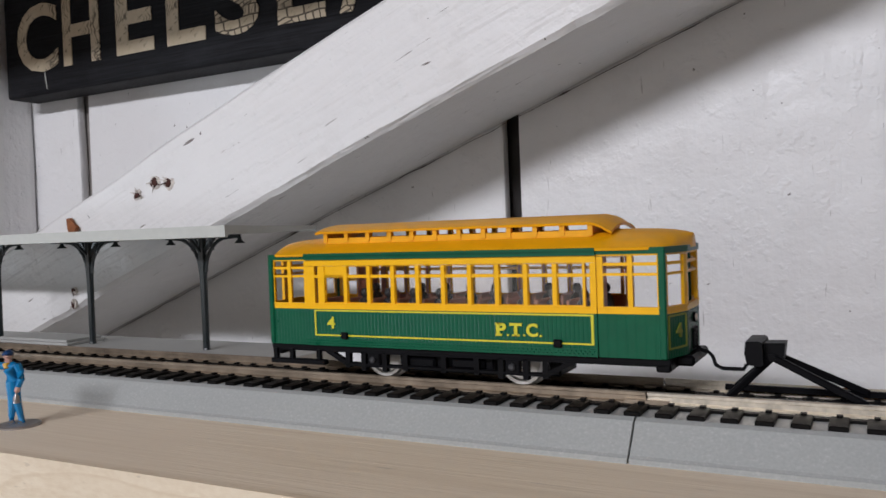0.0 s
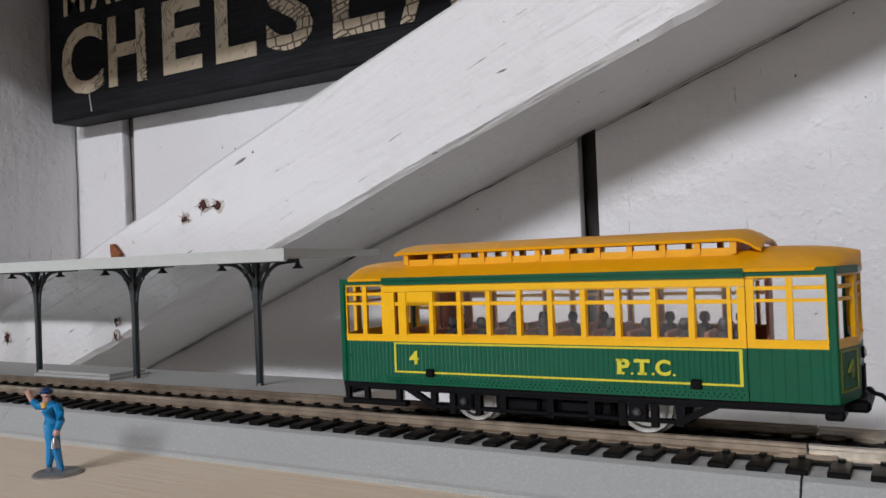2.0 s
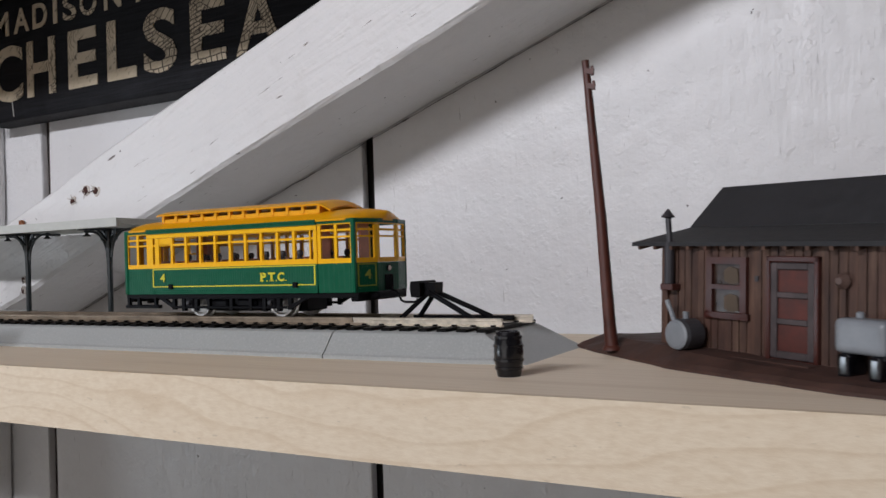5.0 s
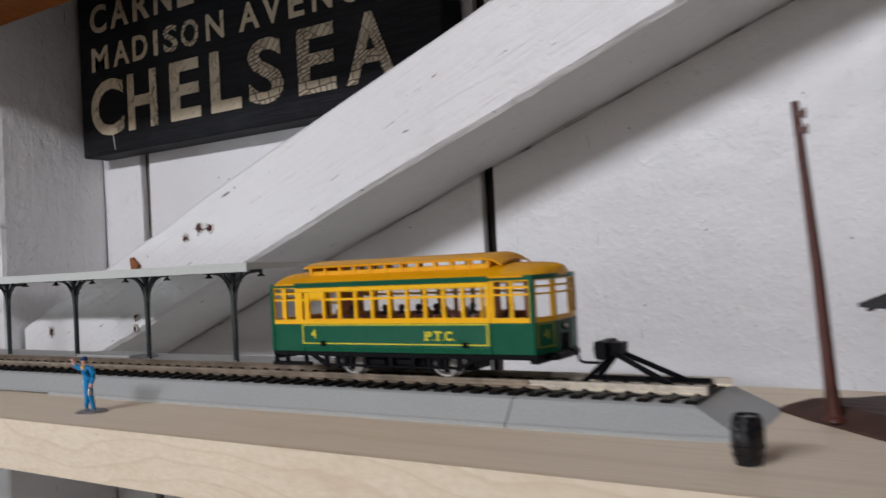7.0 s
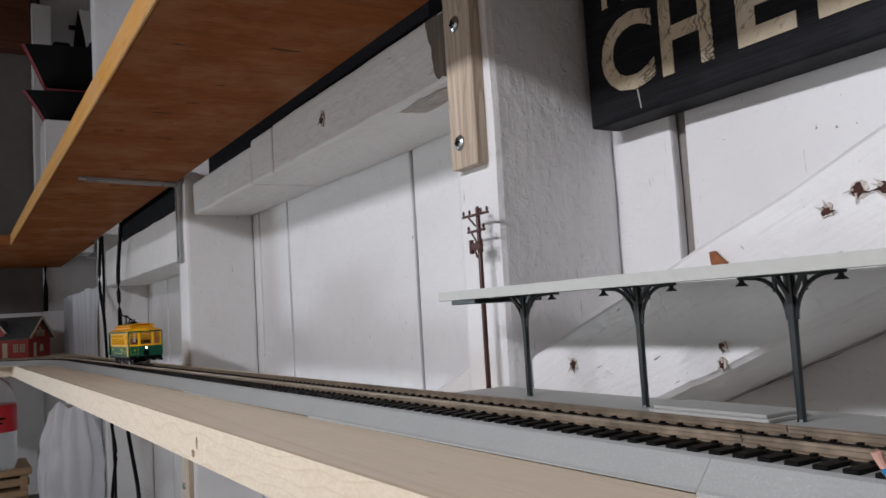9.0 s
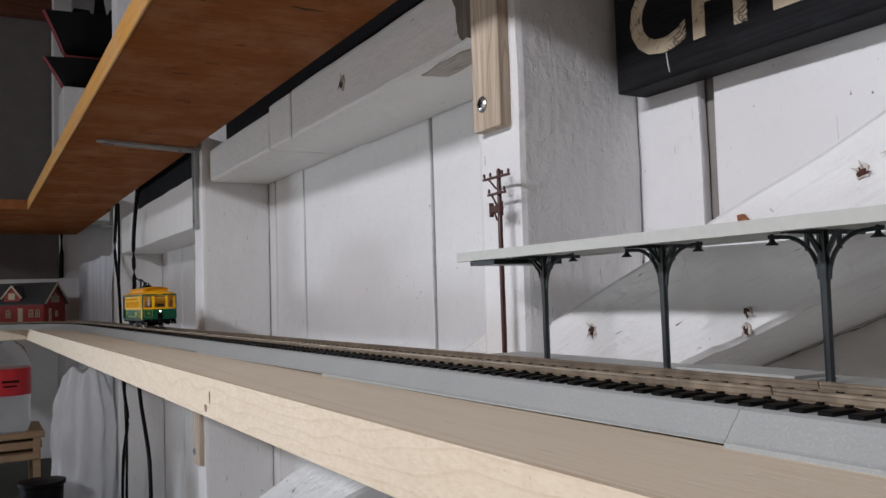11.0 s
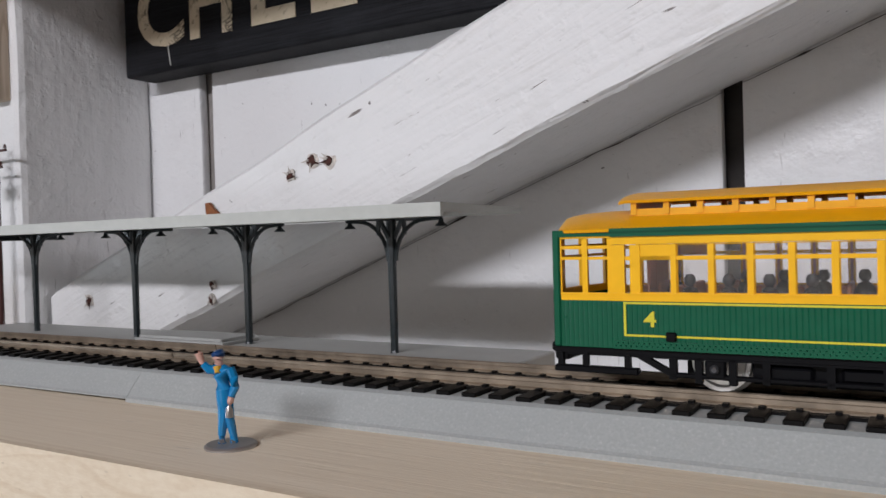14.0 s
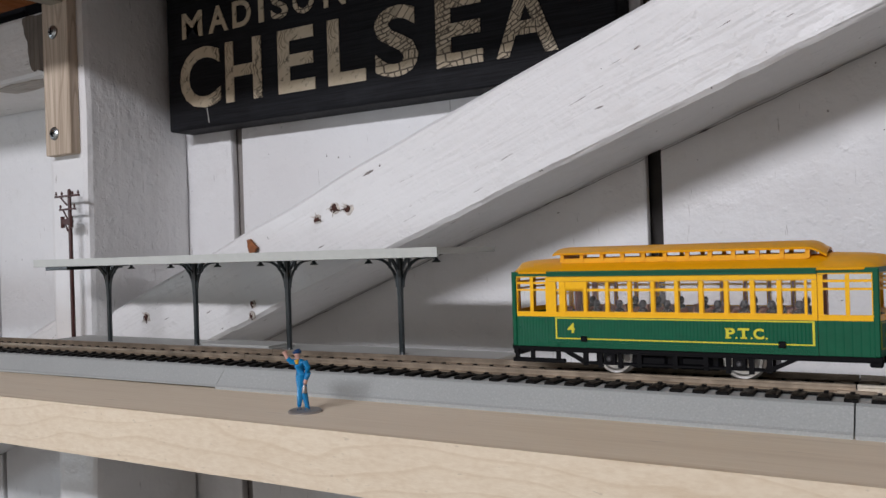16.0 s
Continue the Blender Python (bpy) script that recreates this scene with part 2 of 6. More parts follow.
def mesh_of(name, bm, mat, smooth=False):
    bmesh.ops.recalc_face_normals(bm, faces=bm.faces)
    me = bpy.data.meshes.new(name)
    bm.to_mesh(me)
    bm.free()
    for m in mat if isinstance(mat, (list, tuple)) else (mat,):
        me.materials.append(m)
    if smooth:
        me.shade_smooth()
        me.set_sharp_from_angle(angle=radians(38))
    return me


def part(name, bm, mat, parent=None, label="", smooth=False):
    ob = new(name, mesh_of(name, bm, mat, smooth))
    if parent:
        ob.parent = parent
    if label:
        ob["label"] = label
    return ob


def thing(name, at, label, category, group="", kind=""):
    ob = new(name)
    ob.empty_display_size = 0.01
    ob.location = at
    return tagged(ob, label, category, group, kind)


def rough_edges(bm, amount, size, seed=0.0):
    """Uneven, hand-worn surface."""
    for v in bm.verts:
        n = noise.noise_vector(v.co / size + Vector((seed, seed, seed)))
        v.co += n * amount


def timber(bm, x0, x1, y0, y1, z0, z1, bevel=0.003, cuts=0.03, amount=0.0008, seed=0.0):
    """A sawn beam, finely cut along its length so that its edges can wander."""
    dims = (x1 - x0, y1 - y0, z1 - z0)
    t = bmesh.new()
    bm_box(t, x0, x1, y0, y1, z0, z1, bevel, 2)
    ax = max(range(3), key=lambda i: dims[i])
    lo = (x0, y0, z0)[ax]
    k = lo + cuts
    while k < lo + dims[ax] - cuts * 0.5:
        co, no = [0, 0, 0], [0, 0, 0]
        co[ax], no[ax] = k, 1
        bmesh.ops.bisect_plane(t, geom=t.verts[:] + t.edges[:] + t.faces[:], plane_co=co, plane_no=no)
        k += cuts
    rough_edges(t, amount, 0.05, seed)
    me = bpy.data.meshes.new("tmp")
    t.to_mesh(me)
    t.free()
    bm.from_mesh(me)
    bpy.data.meshes.remove(me)


# ---- the room ----
WALL = 0.3325      # face of the wall boards
FRONT = 0.25       # face of the studs
def structure(name, bm, mat, label="", parent=None):
    ob = part(name, bm, mat, parent)
    if not parent:
        tagged(ob, label, name.split("_")[0], kind="structure")
    return ob


# unseen room shell; floor and wall tones are set for the light they bounce
bm = bmesh.new()
bm_box(bm, -2.62, 2.6, -3.2, 0.45, -1.22, -1.2)
structure("floor", bm, CONCRETE, "bare grey concrete garage floor")
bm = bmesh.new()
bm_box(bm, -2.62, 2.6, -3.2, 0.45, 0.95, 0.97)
structure("ceiling", bm, CEILING_WOOD, "unseen dark brown wooden garage ceiling")
# unseen joists, made deep to hold light off the upper end wall
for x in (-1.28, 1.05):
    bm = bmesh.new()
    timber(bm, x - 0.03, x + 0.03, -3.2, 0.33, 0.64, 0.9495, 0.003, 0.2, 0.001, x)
    tagged(part("ceiling_joist", bm, CEILING_WOOD), "unseen dark brown timber ceiling joist, set deep to block light", "joist", "ceiling joists", "structure")
bm = bmesh.new()
# hole cut in the wall around the added rear fill lamp
FILL_X, FILL_Z = (-1.86, 0.46), (-0.96, 0.56)
for x0, x1, z0, z1 in ((-2.62, FILL_X[0], -1.2, 1.3), (FILL_X[1], 2.6, -1.2, 1.3), (FILL_X[0], FILL_X[1], -1.2, FILL_Z[0]), (FILL_X[0], FILL_X[1], FILL_Z[1], 1.3)):
    bm_box(bm, x0, x1, -3.24, -3.2, z0, z1)
structure("wall_south", bm, ROOM_PAINT, "plain pale unseen garage wall with an opening added for the fill lamp")
bm = bmesh.new()
bm_box(bm, 2.6, 2.64, -3.2, 0.45, -1.2, 1.3)
structure("wall_east", bm, ROOM_PAINT, "plain pale garage wall")
bm = bmesh.new()
# assumed window opening, out of view, for the bluish fill lamp
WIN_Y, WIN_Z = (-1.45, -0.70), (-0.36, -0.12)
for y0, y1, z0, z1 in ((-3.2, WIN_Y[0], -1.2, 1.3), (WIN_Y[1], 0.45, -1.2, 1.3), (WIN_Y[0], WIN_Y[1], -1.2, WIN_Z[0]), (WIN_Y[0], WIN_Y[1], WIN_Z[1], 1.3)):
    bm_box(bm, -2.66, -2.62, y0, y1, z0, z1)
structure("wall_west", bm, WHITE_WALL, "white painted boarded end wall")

# north wall: upright white boards with open joints on a dark backing
bm = bmesh.new()
bm_box(bm, -2.62, 2.6, WALL + 0.010, 0.40, -1.2, 1.3)
wall_north = structure("wall_north", bm, GAP, "white painted vertical board wall with open dark joints")
EDGES = [(-2.62, -2.32), (-2.316, -1.776), (-1.772, -1.606), (-1.602, -1.098), (-1.0945, -1.001), (-0.9965, -0.7115), (-0.7065, -0.431), (-0.4215, -0.1437), (-0.1358, 0.1264), (0.1266, 0.44), (0.446, 0.76), (0.764, 1.1), (1.106, 2.6)]
for i, (a, b) in enumerate(EDGES):
    bm = bmesh.new()
    tight = 0.0003 if abs(a - 0.1266) < 0.001 or abs(b - 0.1264) < 0.001 else 0.0015
    timber(bm, a, b, WALL, WALL + 0.006, -1.2, 1.3, tight, 0.05, 0.0007, i * 3.1)
    part("board", bm, WHITE_WALL, wall_north)
bm = bmesh.new()
bm_box(bm, -0.44, -0.41, WALL + 0.0068, WALL + 0.0098, -1.2, 1.3)
part("batten", bm, GAP_PALE, wall_north)

for k, (a, b) in enumerate([(-0.5115, -0.4725), (-1.160, -1.118), (-1.81, -1.765), (0.66, 0.70)]):
    bm = bmesh.new()
    timber(bm, a, b, FRONT, WALL - 0.0005, -1.2, 1.3, 0.004, 0.025, 0.0010, 7.0 + k)
    tagged(part("stud", bm, WHITE_STUD), "white painted wall stud, chipped and brushy", "stud", "wall studs", "structure")
for k, (a, b, z0, z1, y0) in enumerate([(-1.118, -0.889, 0.1775, 0.2150, 0.259), (-0.889, -0.8265, 0.1772, 0.2190, 0.2578), (-0.8265, -0.5165, 0.1765, 0.2200, 0.2575), (-1.765, -1.160, 0.130, 0.196, 0.258)]):
    bm = bmesh.new()
    timber(bm, a + 0.0011, b - 0.0011, y0, WALL - 0.0005, z0, z1, 0.003, 0.025, 0.0010, 17.0 + k)
    block = tagged(part("blocking", bm, WHITE_BLOCK), "white painted timber blocking between studs", "blocking", "wall blockings", "structure")

    if k in (1, 2):     # the dark open joint at its far end
        bm = bmesh.new()
        bm_box(bm, a - 0.0010, a + 0.0010, y0 + 0.0016, WALL - 0.0012, z0 + 0.0016, z1 - 0.0030)
        part("open_joint", bm, GAP, block, "dark open joint between two timbers")
    if k == 2:      # bare rotten end beside the stud, and the scar beneath it
        rot = raw_wood("rotten_wood", (0.20, 0.17, 0.14), (0.05, 0.04, 0.032), "z", 30, rough=0.85, stains=0.5, stain=(0.05, 0.04, 0.034), long=0.8)
        scar_wood = raw_wood("scarred_wood", (0.50, 0.46, 0.41), (0.26, 0.23, 0.20), "x", 40, rough=0.85, stains=0.5, stain=(0.12, 0.10, 0.085), long=0.8)
        rnd = random.Random(5)
        def ragged(pts, amount):
            out = []
            for (u, v), (u2, v2) in zip(pts, pts[1:] + pts[:1]):
                for j in range(5):
                    out.append((u + (u2 - u) * j / 5 + rnd.uniform(-amount, amount), v + (v2 - v) * j / 5 + rnd.uniform(-amount, amount)))
            return out
        bm = bmesh.new()
        bm_prism(bm, ragged([(-0.5450, 0.2175), (-0.5175, 0.2172), (-0.5178, 0.1795), (-0.5370, 0.1815), (-0.5405, 0.2018)], 0.0010), "y", 0.2563, 0.2590)
        part("rotten_end", bm, rot, block, "bare dark rotten wood end")
        bm = bmesh.new()
        bm_prism(bm, ragged([(-0.5955, 0.2640), (-0.5592, 0.2605), (-0.5300, 0.2625), (-0.5300, 0.2760), (-0.5904, 0.2808)], 0.0012), "z", 0.1760, 0.1790)
        part("scar", bm, scar_wood, block, "bare grey wood scar")

# diagonal brace: a sloping timber let in between stud and wall
SLOPE = 0.394
def brace_z(x):
    """Height of the brace's upper edge; it sags a little towards its upper end."""
    return 0.0559 + (x + 0.3793) * SLOPE - 0.020 * max(0.0, x + 0.26)


bm = bmesh.new()
cut = 150
rings = []
for i in range(cut + 1):
    x = -0.470 + i * (0.62 + 0.470) / cut
    top, low = brace_z(x), brace_z(x) - 0.0505
    b = 0.0022
    y0, y1 = 0.2625, WALL - 0.0016
    nick = 0.0011 * max(0.0, noise.noise((x * 55, 3.0, 9.0))) + 0.0007 * noise.noise((x * 150, 1.0, 4.0))
    front_low = low - 0.0009 + nick
    ring = [(x, y0 + b + nick, front_low), (x, y0 + nick, front_low + b), (x, y0, low + 0.014), (x, y0, (top + low) / 2), (x, y0, top - 0.012), (x, y0, top - b), (x, y0 + b, top), (x, y1, top), (x, y1, low + 0.0006)]
    rings.append(ring)
bm_loft(bm, rings)
rough_edges(bm, 0.0011, 0.045, 31.0)
for v in bm.verts:
    v.co.y = min(v.co.y, WALL - 0.0006)
    v.co.x = max(v.co.x, -0.4718)
main_brace = tagged(part("brace", bm, WHITE_BRACE), "white painted diagonal timber brace with old nail holes", "brace", kind="structure")
bm = bmesh.new()
pts, radii = [], []
for i in range(331):
    x = -0.43 + i * 0.0031
    pts.append((x, WALL - 0.0004, brace_z(x) - 0.0507 + 0.0008 * noise.noise((x * 90, 4.0, 0))))
    radii.append(max(0.0001, 0.0000 + 0.0009 * noise.noise((x * 40, 0, 7.0)) + 0.0005 * noise.noise((x * 260, 2, 7.0))))
bm_path(bm, pts, radii, 6)
part("open_seam", bm, GAP, main_brace, "dark ragged seam against the wall")
# the model's shelf and the shelf above it
SHELF_X0, SHELF_X1 = -1.689, 0.62
bm = bmesh.new()
bm_prism(bm, [(SHELF_X0, 0.1172 + 0.012 * SHELF_X0), (SHELF_X1, 0.1172 + 0.012 * SHELF_X1), (SHELF_X1, 0.2495), (SHELF_X0, 0.2495)], "z", -0.0185, 0.0)
shelf = part("shelf", bm, SHELF_TOP)
tagged(shelf, "long pine board shelf with a pale sawn front edge", "shelf")
bm = bmesh.new()
bm_prism(bm, [(SHELF_X0, 0.1152 + 0.012 * SHELF_X0), (SHELF_X1, 0.1152 + 0.012 * SHELF_X1), (SHELF_X1, 0.1172 + 0.012 * SHELF_X1), (SHELF_X0, 0.1172 + 0.012 * SHELF_X0)], "z", -0.0185, 0.0)
part("front_edge", bm, PINE, shelf, "pale knotty pine front edge")
KNOT = plain("pine_knot", (0.22, 0.11, 0.055), 0.6, vary=0.4, scale=400)
for x, z, w, h in ((-0.5355, -0.0145, 0.0026, 0.0018), (-0.5283, -0.0090, 0.0012, 0.0030)):
    bm = bmesh.new()
    face = 0.1152 + 0.012 * x
    bm_prism(bm, [(x + w * math.cos(a) * (1 + 0.2 * math.sin(3 * a)), z + h * math.sin(a)) for a in (k * math.tau / 14 for k in range(14))], "y", face - 0.00015, face + 0.001)
    part("knot", bm, KNOT, shelf, "small dark knot")

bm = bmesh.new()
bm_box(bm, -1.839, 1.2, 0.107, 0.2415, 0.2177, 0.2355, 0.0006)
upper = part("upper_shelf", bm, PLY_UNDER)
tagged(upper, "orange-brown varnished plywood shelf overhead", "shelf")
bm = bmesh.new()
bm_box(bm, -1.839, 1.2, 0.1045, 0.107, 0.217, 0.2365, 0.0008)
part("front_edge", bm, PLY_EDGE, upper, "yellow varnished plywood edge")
SPLIT = plain("dark_split", (0.06, 0.022, 0.010), 0.8, vary=0.4, scale=300)
rnd_ply = random.Random(12)
for k in range(40):
    cx, cy = rnd_ply.uniform(-1.75, -0.50), rnd_ply.uniform(0.115, 0.215)
    long_, wide = rnd_ply.uniform(0.002, 0.013), rnd_ply.uniform(0.0003, 0.0011)
    bm = bmesh.new()
    edge_a, edge_b = [], []
    for i in range(9):
        f = i / 8
        bulge = wide * math.sin(math.pi * f) * (0.6 + 0.8 * abs(noise.noise((k * 3.1, f * 5, 2))))
        off = 0.0016 * noise.noise((k * 1.7, f * 3, 5))
        edge_a.append((cx + off + bulge, cy + long_ * (f - 0.5) * 2))
        edge_b.append((cx + off - bulge, cy + long_ * (f - 0.5) * 2))
    bm_prism(bm, edge_a[1:] + edge_b[1:-1][::-1], "z", 0.2174, 0.2180)
    part("split", bm, SPLIT, upper)

# ---- sign ----
def canvas(nt, b):
    """Black painted canvas: fine crosswise weave, rubbed paler here and there."""
    weft = noise_of(nt, coords(nt, (40, 40, 1500)), 1.0, 3, 0.6)
    warp = noise_of(nt, coords(nt, (1500, 40, 40)), 1.0, 3, 0.6)
    rub = noise_of(nt, coords(nt), 30.0, 5, 0.6)
    col = ramp(nt, weft, [(0.35, (0.007, 0.007, 0.008)), (0.65, (0.016, 0.0165, 0.019))])
    col = mix(nt, ramp(nt, rub, [(0.5, grey(0)), (0.8, grey(0.4))]), col, (0.035, 0.037, 0.042))
    nt.links.new(col, b.inputs["Base Color"])
    b.inputs["Roughness"].default_value = 0.6
    b.inputs["Specular IOR Level"].default_value = 0.10
    n0 = bump(nt, b, weft, 0.5, 0.0004)
    bump(nt, b, warp, 0.35, 0.0004, n0)


BLACK_CANVAS = material("black_canvas", canvas)
bm = bmesh.new()
bm_box(bm, -0.4665, -0.149, 0.3105, WALL - 0.001, 0.1385, 0.42, 0.0022, 3)
sign = part("sign", bm, BLACK_CANVAS)
tagged(sign, "black stretched canvas street-name sign with cream lettering", "sign")


# ---- track ----
LEAN_Z = 0.012                     # the track runs at this slope to the wall
LINE_Y = 0.1848                    # its middle at x = 0
TURN_OFF = math.atan(LEAN_Z)
RAIL_TOP = 0.0117


def on_line(x):
    return LINE_Y + LEAN_Z * x


def speckled_grey(nt, b):
    v = coords(nt)
    f = noise_of(nt, v, 1500.0, 2, 0.5)
    big = noise_of(nt, v, 30.0, 4, 0.6)
    col = ramp(nt, f, [(0.35, (0.365, 0.385, 0.375)), (0.62, (0.405, 0.422, 0.412)), (0.80, (0.50, 0.515, 0.505))])
    col = mix(nt, ramp(nt, big, [(0.4, grey(0)), (0.8, grey(0.3))]), col, (0.30, 0.315, 0.315))
    nt.links.new(col, b.inputs["Base Color"])
    b.inputs["Roughness"].default_value = 0.42
    bump(nt, b, f, 0.3, 0.0002)


ROADBED = material("grey_speckled_plastic", speckled_grey)
TIE = plain("tie_black", (0.005, 0.0046, 0.0044), 0.5, scale=600, spec=0.10)
RAIL = plain("nickel_rail", (0.66, 0.60, 0.50), 0.40, 0.75, 0.2, 400)
RAIL_OLD = plain("tarnished_rail", (0.34, 0.275, 0.205), 0.46, 0.65, 0.3, 160)
BLACK = plain("black_plastic", (0.0035, 0.0035, 0.0045), 0.45, scale=300, spec=0.09)

bed = thing("railway_track", (0, LINE_Y, 0), "model railway track with nickel rails on grey speckled roadbed", "track")
bed.rotation_euler = (0, 0, TURN_OFF)
HALF_LOW, HALF_TOP, BED_TOP = 0.0262, 0.0198, 0.0083
JOINTS = [-1.42, -1.184, -0.9555, -0.7269, -0.4983, -0.2683, -0.0397, 0.0290]
for a, b in zip(JOINTS, JOINTS[1:]):
    bm = bmesh.new()
    last = b > 0
    gap = 0.00022 if abs(a) < 0.05 or abs(b) < 0.05 else 0.00006
    a2, b2 = a + (0.00022 if abs(a) < 0.05 else 0.00006), b - (0 if last else gap)
    outline = [(-HALF_LOW, 0), (-HALF_LOW, 0.0011), (-HALF_LOW + 0.0008, 0.0017), (-HALF_TOP - 0.0006, BED_TOP - 0.0006), (-HALF_TOP + 0.0008, BED_TOP),
               (HALF_TOP - 0.0008, BED_TOP), (HALF_TOP + 0.0006, BED_TOP - 0.0006), (HALF_LOW - 0.0008, 0.0017), (HALF_LOW, 0.0011), (HALF_LOW, 0)]
    ends = []
    for x, shift in ((a2, 0.0), (0.0115, 0.0), (b2, 1.0)) if last else ((a2, 0.0), (b2, 1.0)):
        ring = []
        for y, z in outline:
            if last and shift:
                k = z / BED_TOP
                ring.append((x - 0.0150 * k, y * (0.90 + 0.10 * k), z))
            else:
                lift = 0.0009 if a < -0.45 and shift and z == 0 else 0.0
                ring.append((x, y, z + lift))
        ends.append(ring)
    bm_loft(bm, ends)
    part("roadbed", bm, ROADBED, bed)

# rails: foot, web and head, in lengths that meet over the joints
RAIL_OUT = [(-0.0013, 0), (-0.0013, 0.0003), (-0.0003, 0.0006), (-0.0003, 0.0016), (-0.00055, 0.0018), (-0.00055, 0.0024), (-0.00035, 0.0026),
            (0.00035, 0.0026), (0.00055, 0.0024), (0.00055, 0.0018), (0.0003, 0.0016), (0.0003, 0.0006), (0.0013, 0.0003), (0.0013, 0)]
for a, b in zip(JOINTS, JOINTS[1:]):
    for side in (-1, 1):
        bm = bmesh.new()
        end = b - 0.0003 if b < 0 else 0.0165 + 0.0015 * side
        bm_loft(bm, [[(x, side * 0.0086 + y, RAIL_TOP - 0.0026 + z) for y, z in RAIL_OUT] for x in (a + 0.0001, end)])
        part("rail", bm, RAIL if b > 0 else RAIL_OLD, bed, "" if b > 0 else "tarnished brown rail")
        bm = bmesh.new()
        bm_box(bm, a + 0.0002, b - 0.0005 if b < 0 else 0.0135, side * 0.0086 - 0.0026, side * 0.0086 + 0.0026, BED_TOP - 0.0003, RAIL_TOP - 0.0027)
        part("tie_web", bm, TIE, bed)
        if b < 0:
            bm = bmesh.new()
            bm_box(bm, b - 0.005, b + 0.005, side * 0.0086 - 0.0014, side * 0.0086 + 0.0014, RAIL_TOP - 0.0027, RAIL_TOP - 0.0017, 0.0001)
            part("rail_joiner", bm, RAIL_OLD, bed)


def tie_shape(bm, x):
    bm_box(bm, x - 0.0018, x + 0.0018, -0.0188, 0.0188, BED_TOP - 0.0003, RAIL_TOP - 0.0024, 0.0002)
    for y in (-0.0106, -0.0066, 0.0066, 0.0106):
        bm_box(bm, x - 0.0006, x + 0.0006, y - 0.0007, y + 0.0007, RAIL_TOP - 0.0027, RAIL_TOP - 0.0019)


PITCH = 0.0067
TIES = [0.0129 - i * PITCH for i in range(260)]
bm = bmesh.new()
tie_shape(bm, 0)
tie_mesh = mesh_of("tie", bm, TIE)
NEAR_TIES = [x for x in TIES if x > -1.40]
for x in NEAR_TIES:
    ob = new("tie", tie_mesh)
    ob.parent, ob.location = bed, (x, 0, 0)

# the far bend, towards the end wall
bend = thing("curved_track", (0, 0, 0), "far curved track length on grey roadbed", "track")
R_BEND, X_BEND = 0.46, -1.42
def bend_at(a, off):
    cy = on_line(X_BEND) - R_BEND
    return X_BEND - (R_BEND + off) * math.sin(a), cy + (R_BEND + off) * math.cos(a)


bm = bmesh.new()
prof = [(-HALF_LOW, 0), (-HALF_LOW, 0.0011), (-HALF_TOP, BED_TOP), (HALF_TOP, BED_TOP), (HALF_LOW, 0.0011), (HALF_LOW, 0)]
ANGLES = [i * radians(84) / 40 for i in range(41)]
bm_loft(bm, [[(*bend_at(a, off), z) for off, z in prof] for a in ANGLES])
part("roadbed", bm, ROADBED, bend)
for side in (-1, 1):
    bm = bmesh.new()
    bm_loft(bm, [[(*bend_at(a, side * 0.0086 + off), RAIL_TOP - 0.0026 + z) for off, z in RAIL_OUT] for a in ANGLES])
    part("rail", bm, RAIL_OLD, bend)
bm = bmesh.new()
for i in range(108):
    a = (i + 0.5) * radians(84) / 108
    p, q = bend_at(a, -0.0194), bend_at(a, 0.0194)
    bm_beam(bm, (*p, BED_TOP + 0.0002), (*q, BED_TOP + 0.0002), 0.003, 0.0012)
tagged(part("ties", bm, TIE, bend), kind="stuff")

# buffer stop
stop = thing("buffer_stop", (-0.0003, LINE_Y, -0.0004), "black plastic buffer stop straddling the track end", "buffer stop")
stop.rotation_euler = (0, 0, TURN_OFF)
bm = bmesh.new()
bm_prism(bm, [(-0.0184, 0.0186), (-0.0157, 0.0183), (-0.0150, 0.0188), (-0.0152, 0.0234), (-0.0158, 0.0238), (-0.0186, 0.0237), (-0.0189, 0.0212)], "y", -0.0056, 0.0056)
part("buffer_beam", bm, BLACK, stop)
bm = bmesh.new()
bm_prism(bm, [(-0.0151, 0.0194), (-0.0112, 0.0196), (-0.0108, 0.0232), (-0.0151, 0.0231)], "y", -0.0026, 0.0026)
part("buffer_block", bm, BLACK, stop)
for side in (-1, 1):
    for x0, x1, nm in ((-0.0136, -0.0224, "front_strut"), (-0.0134, 0.0050, "rear_strut")):
        bm = bmesh.new()
        bm_beam(bm, (x0, side * 0.0022, 0.0200), (x1, side * 0.0064, 0.0114), 0.0013, 0.0016, bevel=0.0003)
        part(nm, bm, BLACK, stop)
    bm = bmesh.new()
    bm_box(bm, -0.0250, 0.0125, side * 0.0068 - 0.0006, side * 0.0068 + 0.0006, RAIL_TOP - 0.0012, RAIL_TOP + 0.0002, 0.0002)
    part("foot_bar", bm, BLACK, stop)
bm = bmesh.new()
bm_bar(bm, (-0.0136, -0.0032, 0.0200), (-0.0136, 0.0032, 0.0200), 0.0009, seg=8)
part("apex_pin", bm, BLACK, stop)


